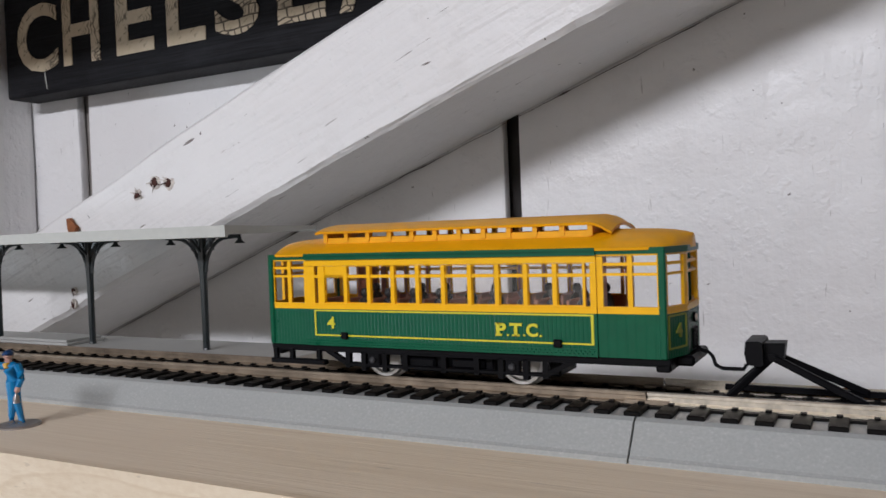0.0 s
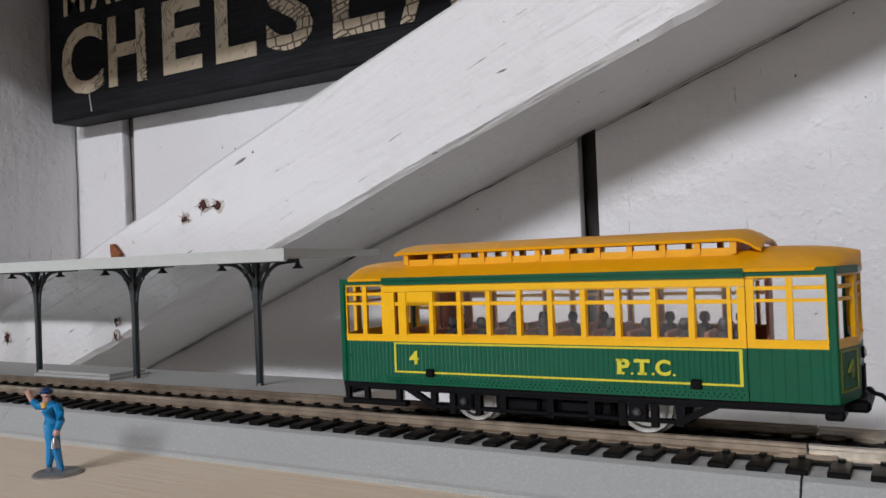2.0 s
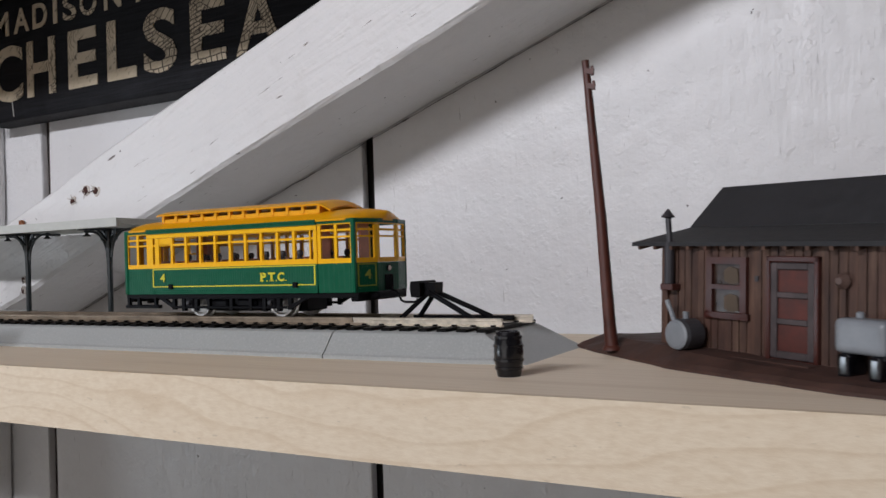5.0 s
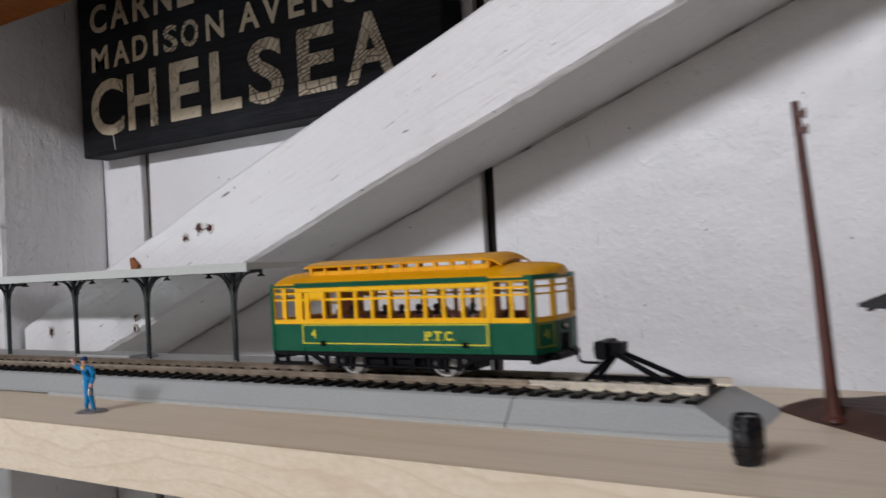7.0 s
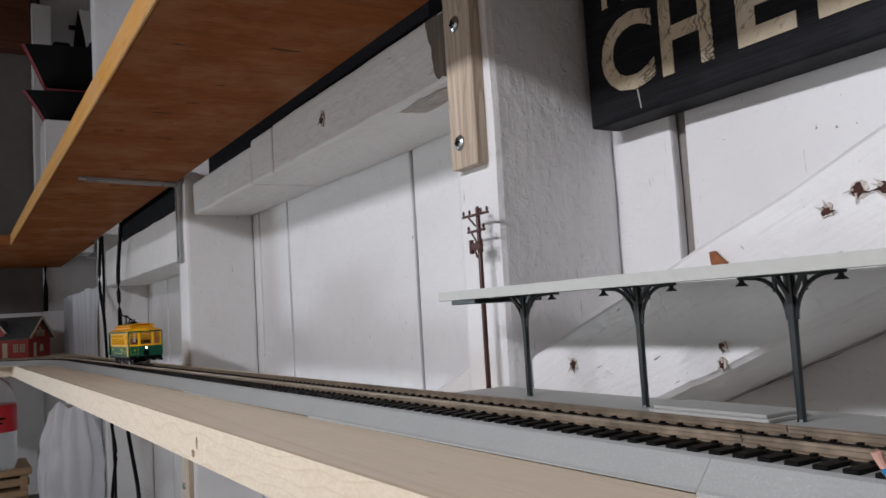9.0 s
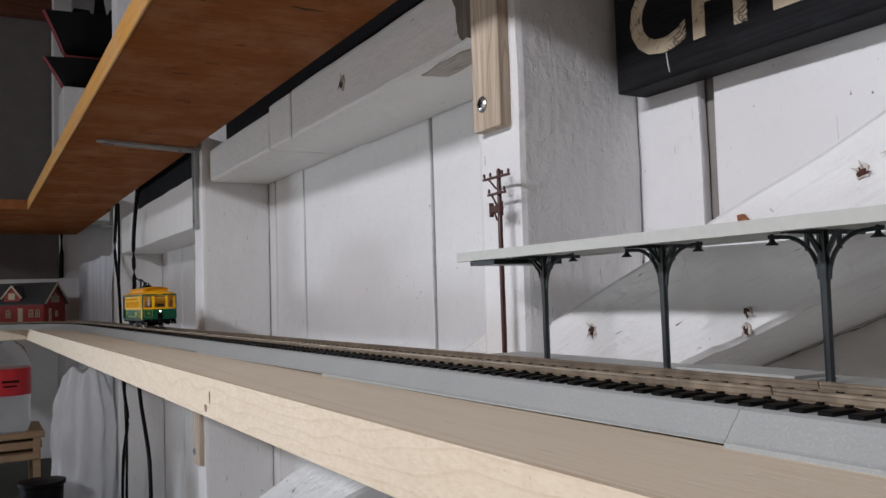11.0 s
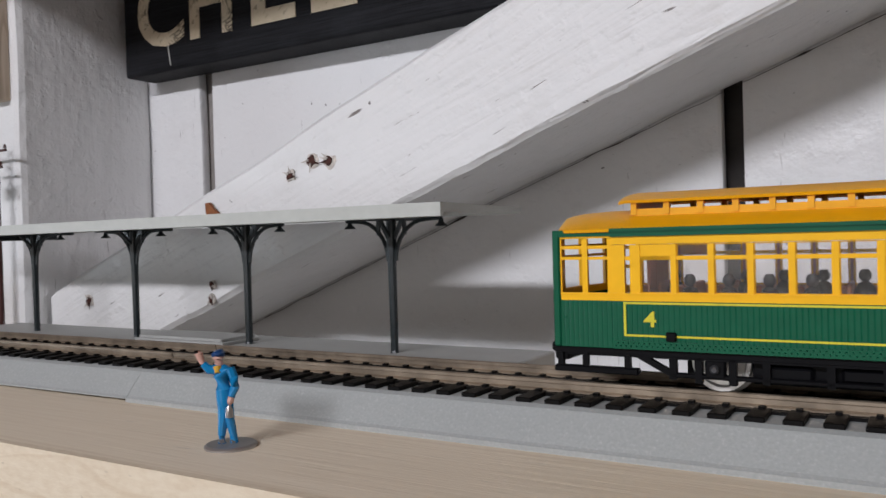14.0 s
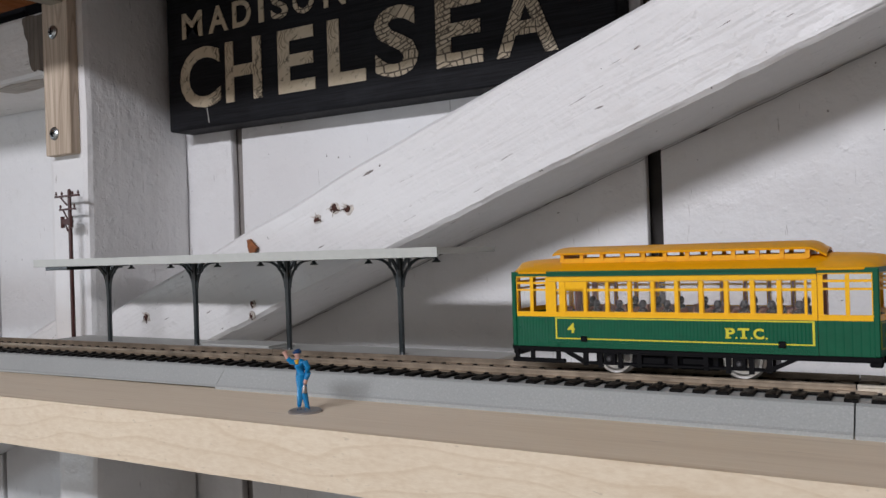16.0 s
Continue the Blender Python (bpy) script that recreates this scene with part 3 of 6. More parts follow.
# ---- trams ----
T_GREEN = plain("tram_green", (0.002, 0.088, 0.042), 0.33, vary=0.1, scale=250, spec=0.22)
T_YELLOW = plain("tram_yellow", (0.90, 0.475, 0.002), 0.36, vary=0.05, scale=250, spec=0.3)
T_ROOF = plain("tram_roof", (0.80, 0.375, 0.003), 0.42, vary=0.08, scale=220, spec=0.3)
T_LINE = plain("tram_line", (0.62, 0.56, 0.02), 0.4, vary=0.08, scale=400)
def thin_plastic(nt, b):
    """Clear brown-red moulded plastic."""
    f = noise_of(nt, coords(nt), 160.0, 4, 0.6)
    col = ramp(nt, f, [(0.3, (0.74, 0.36, 0.24)), (0.7, (0.86, 0.45, 0.30))])
    nt.links.new(col, b.inputs["Base Color"])
    b.inputs["Roughness"].default_value = 0.4
    tl = nt.nodes.new("ShaderNodeBsdfTransparent")
    tl.inputs[0].default_value = (0.80, 0.52, 0.46, 1)
    mx = nt.nodes.new("ShaderNodeMixShader")
    mx.inputs[0].default_value = 0.38
    nt.links.new(b.outputs[0], mx.inputs[1])
    nt.links.new(tl.outputs[0], mx.inputs[2])
    nt.links.new(mx.outputs[0], nt.nodes["Material Output"].inputs["Surface"])


T_LINE_DULL = plain("tram_line_dull", (0.20, 0.23, 0.02), 0.5, vary=0.2, scale=400)
T_INNER = material("tram_inner", thin_plastic)
DARK_STEEL = plain("dull_steel", (0.07, 0.07, 0.075), 0.4, 0.6, 0.1)
T_STEEL = plain("bright_steel", (0.66, 0.65, 0.63), 0.42, 0.8, 0.08)
T_DARK = plain("dark_figure", (0.035, 0.032, 0.034), 0.5)
T_WHITE_LENS = plain("lamp_lens", (0.62, 0.56, 0.48), 0.15)


def lit_lens(nt, b):
    b.inputs["Base Color"].default_value = (0.9, 0.8, 0.6, 1)
    b.inputs["Emission Color"].default_value = (1.0, 0.80, 0.50, 1)
    b.inputs["Emission Strength"].default_value = 6.0


T_LIT_LENS = material("lit_lamp_lens", lit_lens)


def clear_pane(nt, b):
    out = nt.nodes["Material Output"]
    tr, gl = nt.nodes.new("ShaderNodeBsdfTransparent"), nt.nodes.new("ShaderNodeBsdfGlossy")
    tr.inputs[0].default_value = (0.985, 0.975, 0.97, 1)
    gl.inputs["Roughness"].default_value = 0.12
    mx = nt.nodes.new("ShaderNodeMixShader")
    mx.inputs[0].default_value = 0.03
    nt.links.new(tr.outputs[0], mx.inputs[1])
    nt.links.new(gl.outputs[0], mx.inputs[2])
    nt.links.new(mx.outputs[0], out.inputs["Surface"])


PANE = material("clear_plastic", clear_pane)


def seg_box(bm, p, q, u0, u1, z0, z1, t0, t1):
    """A box on the upright plane from p to q (plan), u along it, t outwards."""
    d = (Vector(q) - Vector(p)).normalized()
    n = Vector((d.y, -d.x))
    def at(u, t, z):
        w = Vector(p) + d * u + n * t
        return (w.x, w.y, z)
    bm_loft(bm, [[at(u, t0, z0), at(u, t1, z0), at(u, t1, z1), at(u, t0, z1)] for u in (u0, u1)])


def ribbed(bm, p, q, u0, u1, z0, z1, t_in, t_out, pitch, groove):
    """Upright tongue-and-groove sheeting."""
    d = (Vector(q) - Vector(p)).normalized()
    n = Vector((d.y, -d.x))
    def at(u, t, z):
        w = Vector(p) + d * u + n * t
        return (w.x, w.y, z)
    count = max(1, round((u1 - u0) / pitch))
    step = (u1 - u0) / count
    line = []
    for i in range(count):
        a = u0 + i * step
        line += [(a, t_out - groove), (a + step * 0.22, t_out), (a + step * 0.88, t_out)]
    line.append((u1, t_out - groove))
    outline = line + [(u1, t_in), (u0, t_in)]
    bm_loft(bm, [[at(u, t, z) for u, t in outline] for z in (z0, z1)])


def letters(text, height, depth, mat, name, weight=0.0, squeeze=1.0):
    """Raised letters, lower left corner at the origin, in the x-z plane facing -y."""
    cu = bpy.data.curves.new(name, "FONT")
    cu.body, cu.size, cu.extrude, cu.offset = text, height / 0.729, depth / 2, weight
    cu.resolution_u = 4
    tmp = new("tmp_text", cu)
    bpy.context.view_layer.update()
    me = bpy.data.meshes.new_from_object(tmp.evaluated_get(bpy.context.evaluated_depsgraph_get()))
    bpy.data.objects.remove(tmp)
    bpy.data.curves.remove(cu)
    xs = [v.co.x for v in me.vertices]
    ys = [v.co.y for v in me.vertices]
    me.transform(Matrix.Translation((-min(xs), -min(ys), 0)))
    k = height / (max(ys) - min(ys))
    me.transform(Matrix.Rotation(radians(90), 4, "X") @ Matrix.Diagonal((k * squeeze, k, 1, 1)))
    me.materials.clear()
    me.materials.append(mat)
    me.name = name
    return me, (max(xs) - min(xs)) * k * squeeze


def lettering(name, text, x0, x1, y, z0, z1, mat, parent, turn=0.0, weight=0.0, depth=0.0003):
    me, w = letters(text, z1 - z0, depth, mat, name, weight)
    ob = new(name, me)
    ob.parent = parent
    ob.matrix_basis = Matrix.Translation((x0, y, z0)) @ Matrix.Rotation(turn, 4, "Z") @ Matrix.Diagonal(((x1 - x0) / w, 1, 1, 1))
    return ob


HW, HL = 0.0158, 0.0538
BOW = [(HL, -HW), (0.0566, -0.0064), (0.0566, 0.0064), (HL, HW)]
Z_SKIRT, Z_BELT, Z_WIN, Z_TRANS, Z_TOP, Z_EAVE = 0.0203, 0.0300, 0.0316, 0.0382, 0.0413, 0.0446
Z_HEAD = 0.0430


def window_row(bm, p, q, u0, u1, openings, t0, t1, blank=(), tall=False):
    """Frame with openings (u from, u to): sill, head, proud posts, set-back sashes; tall: two transoms, no deep head."""
    top = 0.0427 if tall else Z_TOP
    head = 0.0432 if tall else Z_HEAD
    sash = t1 - 0.0005
    seg_box(bm, p, q, u0, u1, Z_BELT, Z_WIN - 0.0004, t0, t1)
    seg_box(bm, p, q, u0, u1, Z_WIN - 0.0004, Z_WIN, t0, t1 + 0.0002)
    seg_box(bm, p, q, u0, u1, top + 0.0001, head, t0, t1)
    edge = u0
    for k, (a, b) in enumerate(openings):
        seg_box(bm, p, q, edge, a, Z_WIN, top, t0, t1)
        wide = b - a
        bars = ((0.0384, 0.0390), (0.0406, 0.0413)) if tall else ((Z_TRANS, Z_TRANS + 0.0008),)
        for z0, z1 in bars:
            seg_box(bm, p, q, a, b, z0, z1, t0, sash + 0.0003)
        if wide > 0.003 and not tall:
            for c, d in ((a, a + 0.0002), (b - 0.0002, b)):
                seg_box(bm, p, q, c, d, Z_WIN, top, t0, sash)
            seg_box(bm, p, q, a + 0.0002, b - 0.0002, Z_WIN, Z_WIN + 0.0002, t0, sash)
            seg_box(bm, p, q, a + 0.0002, b - 0.0002, top - 0.0002, top, t0, sash)
        if k in blank:
            seg_box(bm, p, q, a, b, Z_TRANS, top, t0, t1 - 0.0002)
        edge = b
    seg_box(bm, p, q, edge, u1, Z_WIN, top, t0, t1)


def tram(at_x, turned, pole, label):
    """A toy tram: side y < 0 is closed, side y > 0 has a folding door at one end and an open platform at the other."""
    root = thing("tram", (at_x, on_line(at_x), 0), label, "tram", "toy trams")
    root.rotation_euler = (0, 0, TURN_OFF + (math.pi if turned else 0))
    saloon = (-0.0412, 0.0388)
    first = -0.1223 + 0.0873 + HL
    wins = [(first - 0.0034, first - 0.0023)] + [(first - 0.0002 + 0.0072 * k, first + 0.0072 * k + 0.0059) for k in range(10)] + [(first + 0.0713, first + 0.0724)]
    p, q = (-HL, -HW), (HL, -HW)          # closed side
    r, s = (HL, HW), (-HL, HW)            # door side
    su0, su1 = saloon[0] + HL, saloon[1] + HL
    rear = [(0.0017, 0.0062), (0.0074, 0.0117)]
    front = [(su1 + 0.0015, su1 + 0.0070), (su1 + 0.0081, su1 + 0.0134)]
    # closed side
    bm = bmesh.new()
    window_row(bm, p, q, su0, su1, wins, -0.0006, 0.0003, blank=(1,))
    part("window_frame", bm, T_YELLOW, root, "yellow saloon window frame")
    bm = bmesh.new()
    window_row(bm, p, q, 0.0014, su0 - 0.0001, rear, -0.0008, 0.0, tall=True)
    part("window_frame", bm, T_YELLOW, root, "yellow platform window frame")
    bm = bmesh.new()
    window_row(bm, p, q, su1 + 0.0001, 2 * HL - 0.0012, front, -0.0008, 0.0, tall=True)
    part("window_frame", bm, T_YELLOW, root, "yellow platform window frame")
    bm = bmesh.new()
    ribbed(bm, p, q, su0, su1, Z_SKIRT + 0.0017, Z_BELT, -0.0006, 0.0002, 0.00105, 0.00007)
    seg_box(bm, p, q, su0, su1, Z_SKIRT, Z_SKIRT + 0.0017, -0.0006, 0.0004)
    part("side_panel", bm, T_GREEN, root, "green ribbed side panel")
    bm = bmesh.new()
    ribbed(bm, p, q, 0.0, su0 - 0.0001, Z_SKIRT, Z_BELT, -0.0006, 0.0, 0.00105, 0.00007)
    part("platform_panel", bm, T_GREEN, root)
    bm = bmesh.new()
    ribbed(bm, p, q, su1 + 0.0001, 2 * HL, Z_SKIRT, Z_BELT, -0.0006, 0.0, 0.0021, 0.00004)
    part("platform_panel", bm, T_GREEN, root)
    # door side
    mirrored = [(2 * HL - b, 2 * HL - a) for a, b in reversed(wins)]
    ru0, ru1 = 2 * HL - su1, 2 * HL - su0
    bm = bmesh.new()
    window_row(bm, r, s, ru0, ru1, mirrored, -0.0006, 0.0003, blank=(10,))
    part("window_frame", bm, T_YELLOW, root, "yellow saloon window frame")
    bm = bmesh.new()
    ribbed(bm, r, s, ru0, ru1, Z_SKIRT + 0.0017, Z_BELT, -0.0006, 0.0002, 0.00105, 0.00007)
    seg_box(bm, r, s, ru0, ru1, Z_SKIRT, Z_SKIRT + 0.0017, -0.0006, 0.0004)
    part("side_panel", bm, T_GREEN, root, "green ribbed side panel")
    # folding door with its own panes
    d0, d1 = ru1 + 0.0040, 2 * HL - 0.0014
    bm = bmesh.new()
    seg_box(bm, r, s, d0, d1, Z_SKIRT, 0.0312, -0.0006, 0.0001)
    door = part("door", bm, T_YELLOW, root, "yellow folding platform door")
    for u0, u1, z0, z1, nm in ((d0, d0 + 0.0009, 0.0312, 0.0431, "stile"), (d1 - 0.0009, d1, 0.0312, 0.0431, "stile"), (d0 + 0.0009, d1 - 0.0009, 0.0352, 0.0360, "door_rail"), (d0 + 0.0009, d1 - 0.0009, 0.0398, 0.0406, "door_rail"), (d0 + 0.0009, d1 - 0.0009, 0.0418, 0.0431, "door_rail")):
        bm = bmesh.new()
        seg_box(bm, r, s, u0, u1, z0, z1, -0.0006, 0.0)
        part(nm, bm, T_YELLOW, door)
    bm = bmesh.new()
    seg_box(bm, r, s, ru1 + 0.0001, d0 - 0.0001, Z_SKIRT, Z_BELT, -0.0006, 0.0)
    part("platform_panel", bm, T_GREEN, root)
    bm = bmesh.new()
    window_row(bm, r, s, ru1 + 0.0001, d0 - 0.0001, [(ru1 + 0.0012, d0 - 0.0008)], -0.0006, 0.0, tall=True)
    part("window_frame", bm, T_YELLOW, root)
    # lettering and lining on both sides
    for (a, b), sign, turn in (((p, q), -1, 0.0), ((r, s), 1, math.pi)):
        bm = bmesh.new()
        la, lb = su0 + 0.0024, su1 - 0.0008
        if sign > 0:
            la, lb = 2 * HL - lb, 2 * HL - la
        for u0, u1, z0, z1 in ((la, lb, 0.0229, 0.0233), (la, lb, 0.0294, 0.0298), (la, la + 0.0005, 0.0233, 0.0294), (lb - 0.0006, lb, 0.0233, 0.0294)):
            seg_box(bm, a, b, u0, u1, z0, z1, 0.0001, 0.00033)
        part("lining", bm, T_LINE, root, "thin yellow lining")
        y = sign * (HW + 0.0003)
        def along(u):
            return (u - HL) * (1 if sign < 0 else -1)
        first_x, heading = along(0.0680 if sign < 0 else 0.0700), -sign
        for ch, f0, f1, dot in (("P", 0.0, 0.22, 0), (".", 0.23, 0.275, 1), ("T", 0.29, 0.56, 0), (".", 0.585, 0.63, 1), ("C", 0.65, 0.90, 0), (".", 0.93, 0.98, 1)):
            x0 = first_x + heading * 0.0117 * f0
            lettering("lettering", ch, x0, x0 + 0.0117 * (f1 - f0), y, 0.0244, 0.0249 if dot else 0.0275, T_LINE, root, turn, 0.0 if dot else 0.00016)
        for f, wide, z in ((0.055, 0.0016, 0.0244), (0.045, 0.0014, 0.0270), (0.425, 0.0018, 0.0244)):
            bm = bmesh.new()
            fx = first_x + heading * 0.0117 * f
            bm_box(bm, fx - wide / 2, fx + wide / 2, y - 0.00015, y + 0.00015, z, z + 0.0005)
            part("serif", bm, T_LINE, root)
        u4 = 0.0191 if sign < 0 else 0.0222
        lettering("lettering", "4", along(u4), along(u4) + 0.0025, y, 0.0249, 0.0280, T_LINE, root, turn, 0.00009)
        bm = bmesh.new()
        for i in range(74):
            for row in (0, 1):
                u = su0 + 0.0006 + i * 0.00107 + row * 0.0005
                if u < su1 - 0.0004:
                    uu = u if sign < 0 else 2 * HL - u
                    w = Vector(a) + (Vector(b) - Vector(a)).normalized() * uu
                    bmesh.ops.create_cone(bm, segments=5, radius1=0.00022, radius2=0.00008, depth=0.00024, cap_ends=True,
                                          matrix=Matrix.Translation((w.x, sign * (HW + 0.0005), Z_SKIRT + 0.0006 + 0.0006 * row)) @ Matrix.Rotation(radians(90 * (1 if sign < 0 else -1)), 4, "X"))
        part("rivets", bm, T_GREEN, root)
        for u in (-0.1165, -0.0578):
            x = u + 0.0873
            bm = bmesh.new()
            bm_box(bm, x - 0.0010, x + 0.0010, sign * (HW + 0.0002), sign * (HW + 0.0010), 0.0222, 0.0240, 0.0002)
            part("step_bracket", bm, BLACK, root)
    # bowed ends
    for end in (1, -1):
        pts = BOW if end > 0 else [(-x, -y) for x, y in BOW]
        for k, (a, b) in enumerate(zip(pts, pts[1:])):
            w = (Vector(b) - Vector(a)).length
            bm = bmesh.new()
            ribbed(bm, a, b, 0.0, w, Z_SKIRT, Z_BELT - 0.00005, -0.0006, 0.0, 0.00105, 0.00015)
            part("end_panel", bm, T_GREEN, root, "green ribbed end panel")
            bm = bmesh.new()
            window_row(bm, a, b, 0.0, w, [(0.0014, w - 0.0013)], -0.0008, 0.0, tall=True)
            part("end_window_frame", bm, T_YELLOW, root, "yellow end window frame")
        bm = bmesh.new()
        a, b = pts[0], pts[1]
        w = (Vector(b) - Vector(a)).length
        for u0, u1, z0, z1 in ((0.0012, w - 0.0008, 0.0222, 0.0226), (0.0012, w - 0.0008, 0.0293, 0.0297), (0.0012, 0.0016, 0.0226, 0.0293), (w - 0.0012, w - 0.0008, 0.0226, 0.0293)):
            seg_box(bm, a, b, u0, u1, z0, z1, -0.0001, 0.00018)
        part("lining", bm, T_LINE_DULL, root)
        ang = math.atan2(b[1] - a[1], b[0] - a[0])
        mid = Vector(a).lerp(Vector(b), 0.42)
        n = Vector((math.sin(ang), -math.cos(ang)))
        me, wide = letters("4", 0.0031, 0.0003, T_LINE_DULL, "lettering", 0.00008)
        ob = new("lettering", me)
        ob.parent = root
        ob.matrix_basis = Matrix.Translation((mid.x + n.x * 0.0002, mid.y + n.y * 0.0002, 0.0246)) @ Matrix.Rotation(ang, 4, "Z") @ Matrix.Diagonal((0.0025 / wide, 1, 1, 1))
        bm = bmesh.new()
        bm_bar(bm, (end * 0.0560, 0, 0.0279), (end * 0.0571, 0, 0.0279), 0.0010, 0.0012, 14)
        lamp = part("headlight", bm, BLACK, root)
        bm = bmesh.new()
        bm_bar(bm, (end * 0.0569, 0, 0.0279), (end * 0.0574, 0, 0.0279), 0.0010, 0.0007, 14)
        part("lens", bm, T_LIT_LENS if pole and end < 0 else T_WHITE_LENS, lamp, "headlight lens")
        bm = bmesh.new()
        bm_box(bm, end * 0.0563, end * 0.0568, -0.0024, 0.0024, 0.0206, 0.0258, 0.0002)
        for k in range(5):
            bm_box(bm, end * 0.0567, end * 0.0571, -0.0022 + k * 0.0010, -0.0019 + k * 0.0010, 0.0208, 0.0256)
        part("fender_grille", bm, BLACK, root)
        bm = bmesh.new()
        bm_box(bm, end * 0.0525, end * 0.0582, -0.0085, 0.0085, 0.0178, 0.0202, 0.0006)
        bm_box(bm, end * 0.0512, end * 0.0545, -0.0150, 0.0150, 0.0173, 0.0200, 0.0004)
        part("bumper", bm, BLACK, root)
        if end < 0 or pole:
            x0 = end * 0.0584
            bm = bmesh.new()
            bm_box(bm, x0 - 0.0008, x0 + 0.0008, -0.0015, 0.0015, 0.0160, 0.0196, 0.0003)
            part("coupling_pocket", bm, BLACK, root)
        x0 = end * 0.0572
        if end > 0 and not pole:
            bm = bmesh.new()
            bm_path(bm, [(x0, 0, 0.0212), (x0 + end * 0.001, 0, 0.0203), (x0 + end * 0.0025, 0, 0.0199), (x0 + end * 0.0034, 0, 0.0190), (x0 + end * 0.0040, 0, 0.0170), (x0 + end * 0.0055, 0, 0.0163), (x0 + end * 0.0100, 0, 0.0163), (x0 + end * 0.0106, 0, 0.0174)], 0.00045, 7)
            part("coupling_hook", bm, BLACK, root, smooth=True)
        for y in (-HW, HW):
            bm = bmesh.new()
            bm_box(bm, end * (HL - 0.0013), end * (HL + 0.0003), y - 0.0004 if y < 0 else y - 0.0009, y + 0.0009 if y < 0 else y + 0.0004, Z_SKIRT, Z_EAVE - 0.0004, 0.0003)
            part("corner_post", bm, T_GREEN, root)
    # roof boards and fascia
    bm = bmesh.new()
    loop = [(-HL, -HW), (HL, -HW)] + BOW[1:-1] + [(HL, HW), (-HL, HW)] + [(-x, -y) for x, y in BOW[1:-1]]
    for a, b in zip(loop, loop[1:] + loop[:1]):
        seg_box(bm, a, b, 0, (Vector(b) - Vector(a)).length, 0.0432, Z_EAVE, -0.0006, 0.0003)
    for a, b, u0, u1 in ((p, q, su0, su1), (r, s, ru0, ru1)):
        seg_box(bm, a, b, u0, u1, Z_HEAD, 0.0440, 0.0004, 0.0008)
        seg_box(bm, a, b, u0, u1, 0.0440, 0.0447, 0.0004, 0.0012)
    part("fascia", bm, T_GREEN, root, "green fascia under the eaves")
    def section(w, base, crown, n=16):
        out = []
        for i in range(n + 1):
            y = w * (2 * i / n - 1)
            out.append((y, base + crown * (1 - abs(y / w) ** 2.4)))
        return out
    rings = []
    for x in [c * (0.946 if abs(c) > 0.045 else 1) for c in (-0.0604, -0.0600, -0.0590, -0.0570, -0.0540, -0.0490, -0.0440, -0.0412, -0.0396, -0.0394, 0, 0.0379, 0.0388, 0.0420, 0.0470, 0.0520, 0.0555, 0.0580, 0.0596, 0.0602, 0.0604)]:
        e = abs(x) - 0.0400
        k = max(0.0, min(1.0, e / 0.0205))
        w = 0.0168 * (1 - 0.9 * max(0.0, (abs(x) - 0.0502) / 0.0070) ** 2.2)
        crown = 0.0040 * math.sqrt(max(0.0004, 1 - k ** 3))
        sec = [(y, min(z, 0.0480) if -0.0395 < x < 0.038 else z) for y, z in section(max(w, 0.0012), Z_EAVE, crown)]
        rings.append([(x, y, z) for y, z in sec] + [(x, y * 0.99, Z_EAVE - 0.0006) for y, z in reversed(sec)])
    bm = bmesh.new()
    bm_loft(bm, rings)
    part("roof", bm, T_ROOF, root, "ochre yellow arched roof", smooth=True)
    bm = bmesh.new()
    cl, cr = -0.0378, 0.0362
    for y in (-0.0106, 0.0106):
        bm_box(bm, cl, cr, y - 0.0004, y + 0.0004, 0.0462, 0.0486)
        bm_box(bm, cl, cr, y - 0.0004, y + 0.0004, 0.0502, 0.0506)
        for k in range(12):
            x = cl + (cr - cl) * k / 11
            bm_box(bm, x - 0.0006, x + 0.0006, y - 0.0007, y + 0.0007, 0.0474, 0.0503)
    for x in (cl, cr):
        bm_box(bm, x - 0.0004, x + 0.0004, -0.0106, 0.0106, 0.0470, 0.0506)
    part("clerestory", bm, T_ROOF, root, "row of small clerestory vents")
    rings = []
    for x, drop, w in [(-0.0408, 0.0002, 0.0119), (-0.0402, 0.0001, 0.0121), (-0.0390, 0.0, 0.0122), (-0.02, 0, 0.0121), (0.02, 0, 0.0121), (0.0366, 0.0, 0.0121), (0.0378, 0.0003, 0.0121), (0.0391, 0.0009, 0.0119), (0.0402, 0.0017, 0.0115), (0.0412, 0.0022, 0.0112)]:
        if x < -0.0389:
            drop *= 1.5
        sec = section(w, 0.0504 - drop, 0.0019, 12)
        rings.append([(x, y, z) for y, z in sec] + [(x, y * 0.98, z - 0.0006) for y, z in reversed(sec)])
    bm = bmesh.new()
    bm_loft(bm, rings)
    part("clerestory_roof", bm, T_ROOF, root, "ochre yellow clerestory roof with flared ends", smooth=True)
    # inside: floor, brown lining, bulkheads, seats and peg figures
    bm = bmesh.new()
    bm_box(bm, -0.0535, 0.0535, -0.0150, 0.0150, 0.0185, 0.0204)
    part("floor_plate", bm, BLACK, root)
    bm = bmesh.new()
    for a, b, ops in ((p, q, [(x, y) for x, y in wins]), (r, s, mirrored)):
        lo, hi = (su0, su1) if a == p else (ru0, ru1)
        seg_box(bm, a, b, lo, hi, Z_SKIRT, Z_WIN - 0.0002, -0.0010, -0.0007)
        seg_box(bm, a, b, lo, hi, Z_TOP + 0.001, 0.0440, -0.0010, -0.0007)
        edge = lo
        for x, y in ops:
            seg_box(bm, a, b, edge + 0.0002, max(edge + 0.0004, x - 0.0003), Z_WIN, Z_TOP, -0.0010, -0.0007)
            edge = y + 0.0001
        seg_box(bm, a, b, edge, hi, Z_WIN, Z_TOP, -0.0010, -0.0007)
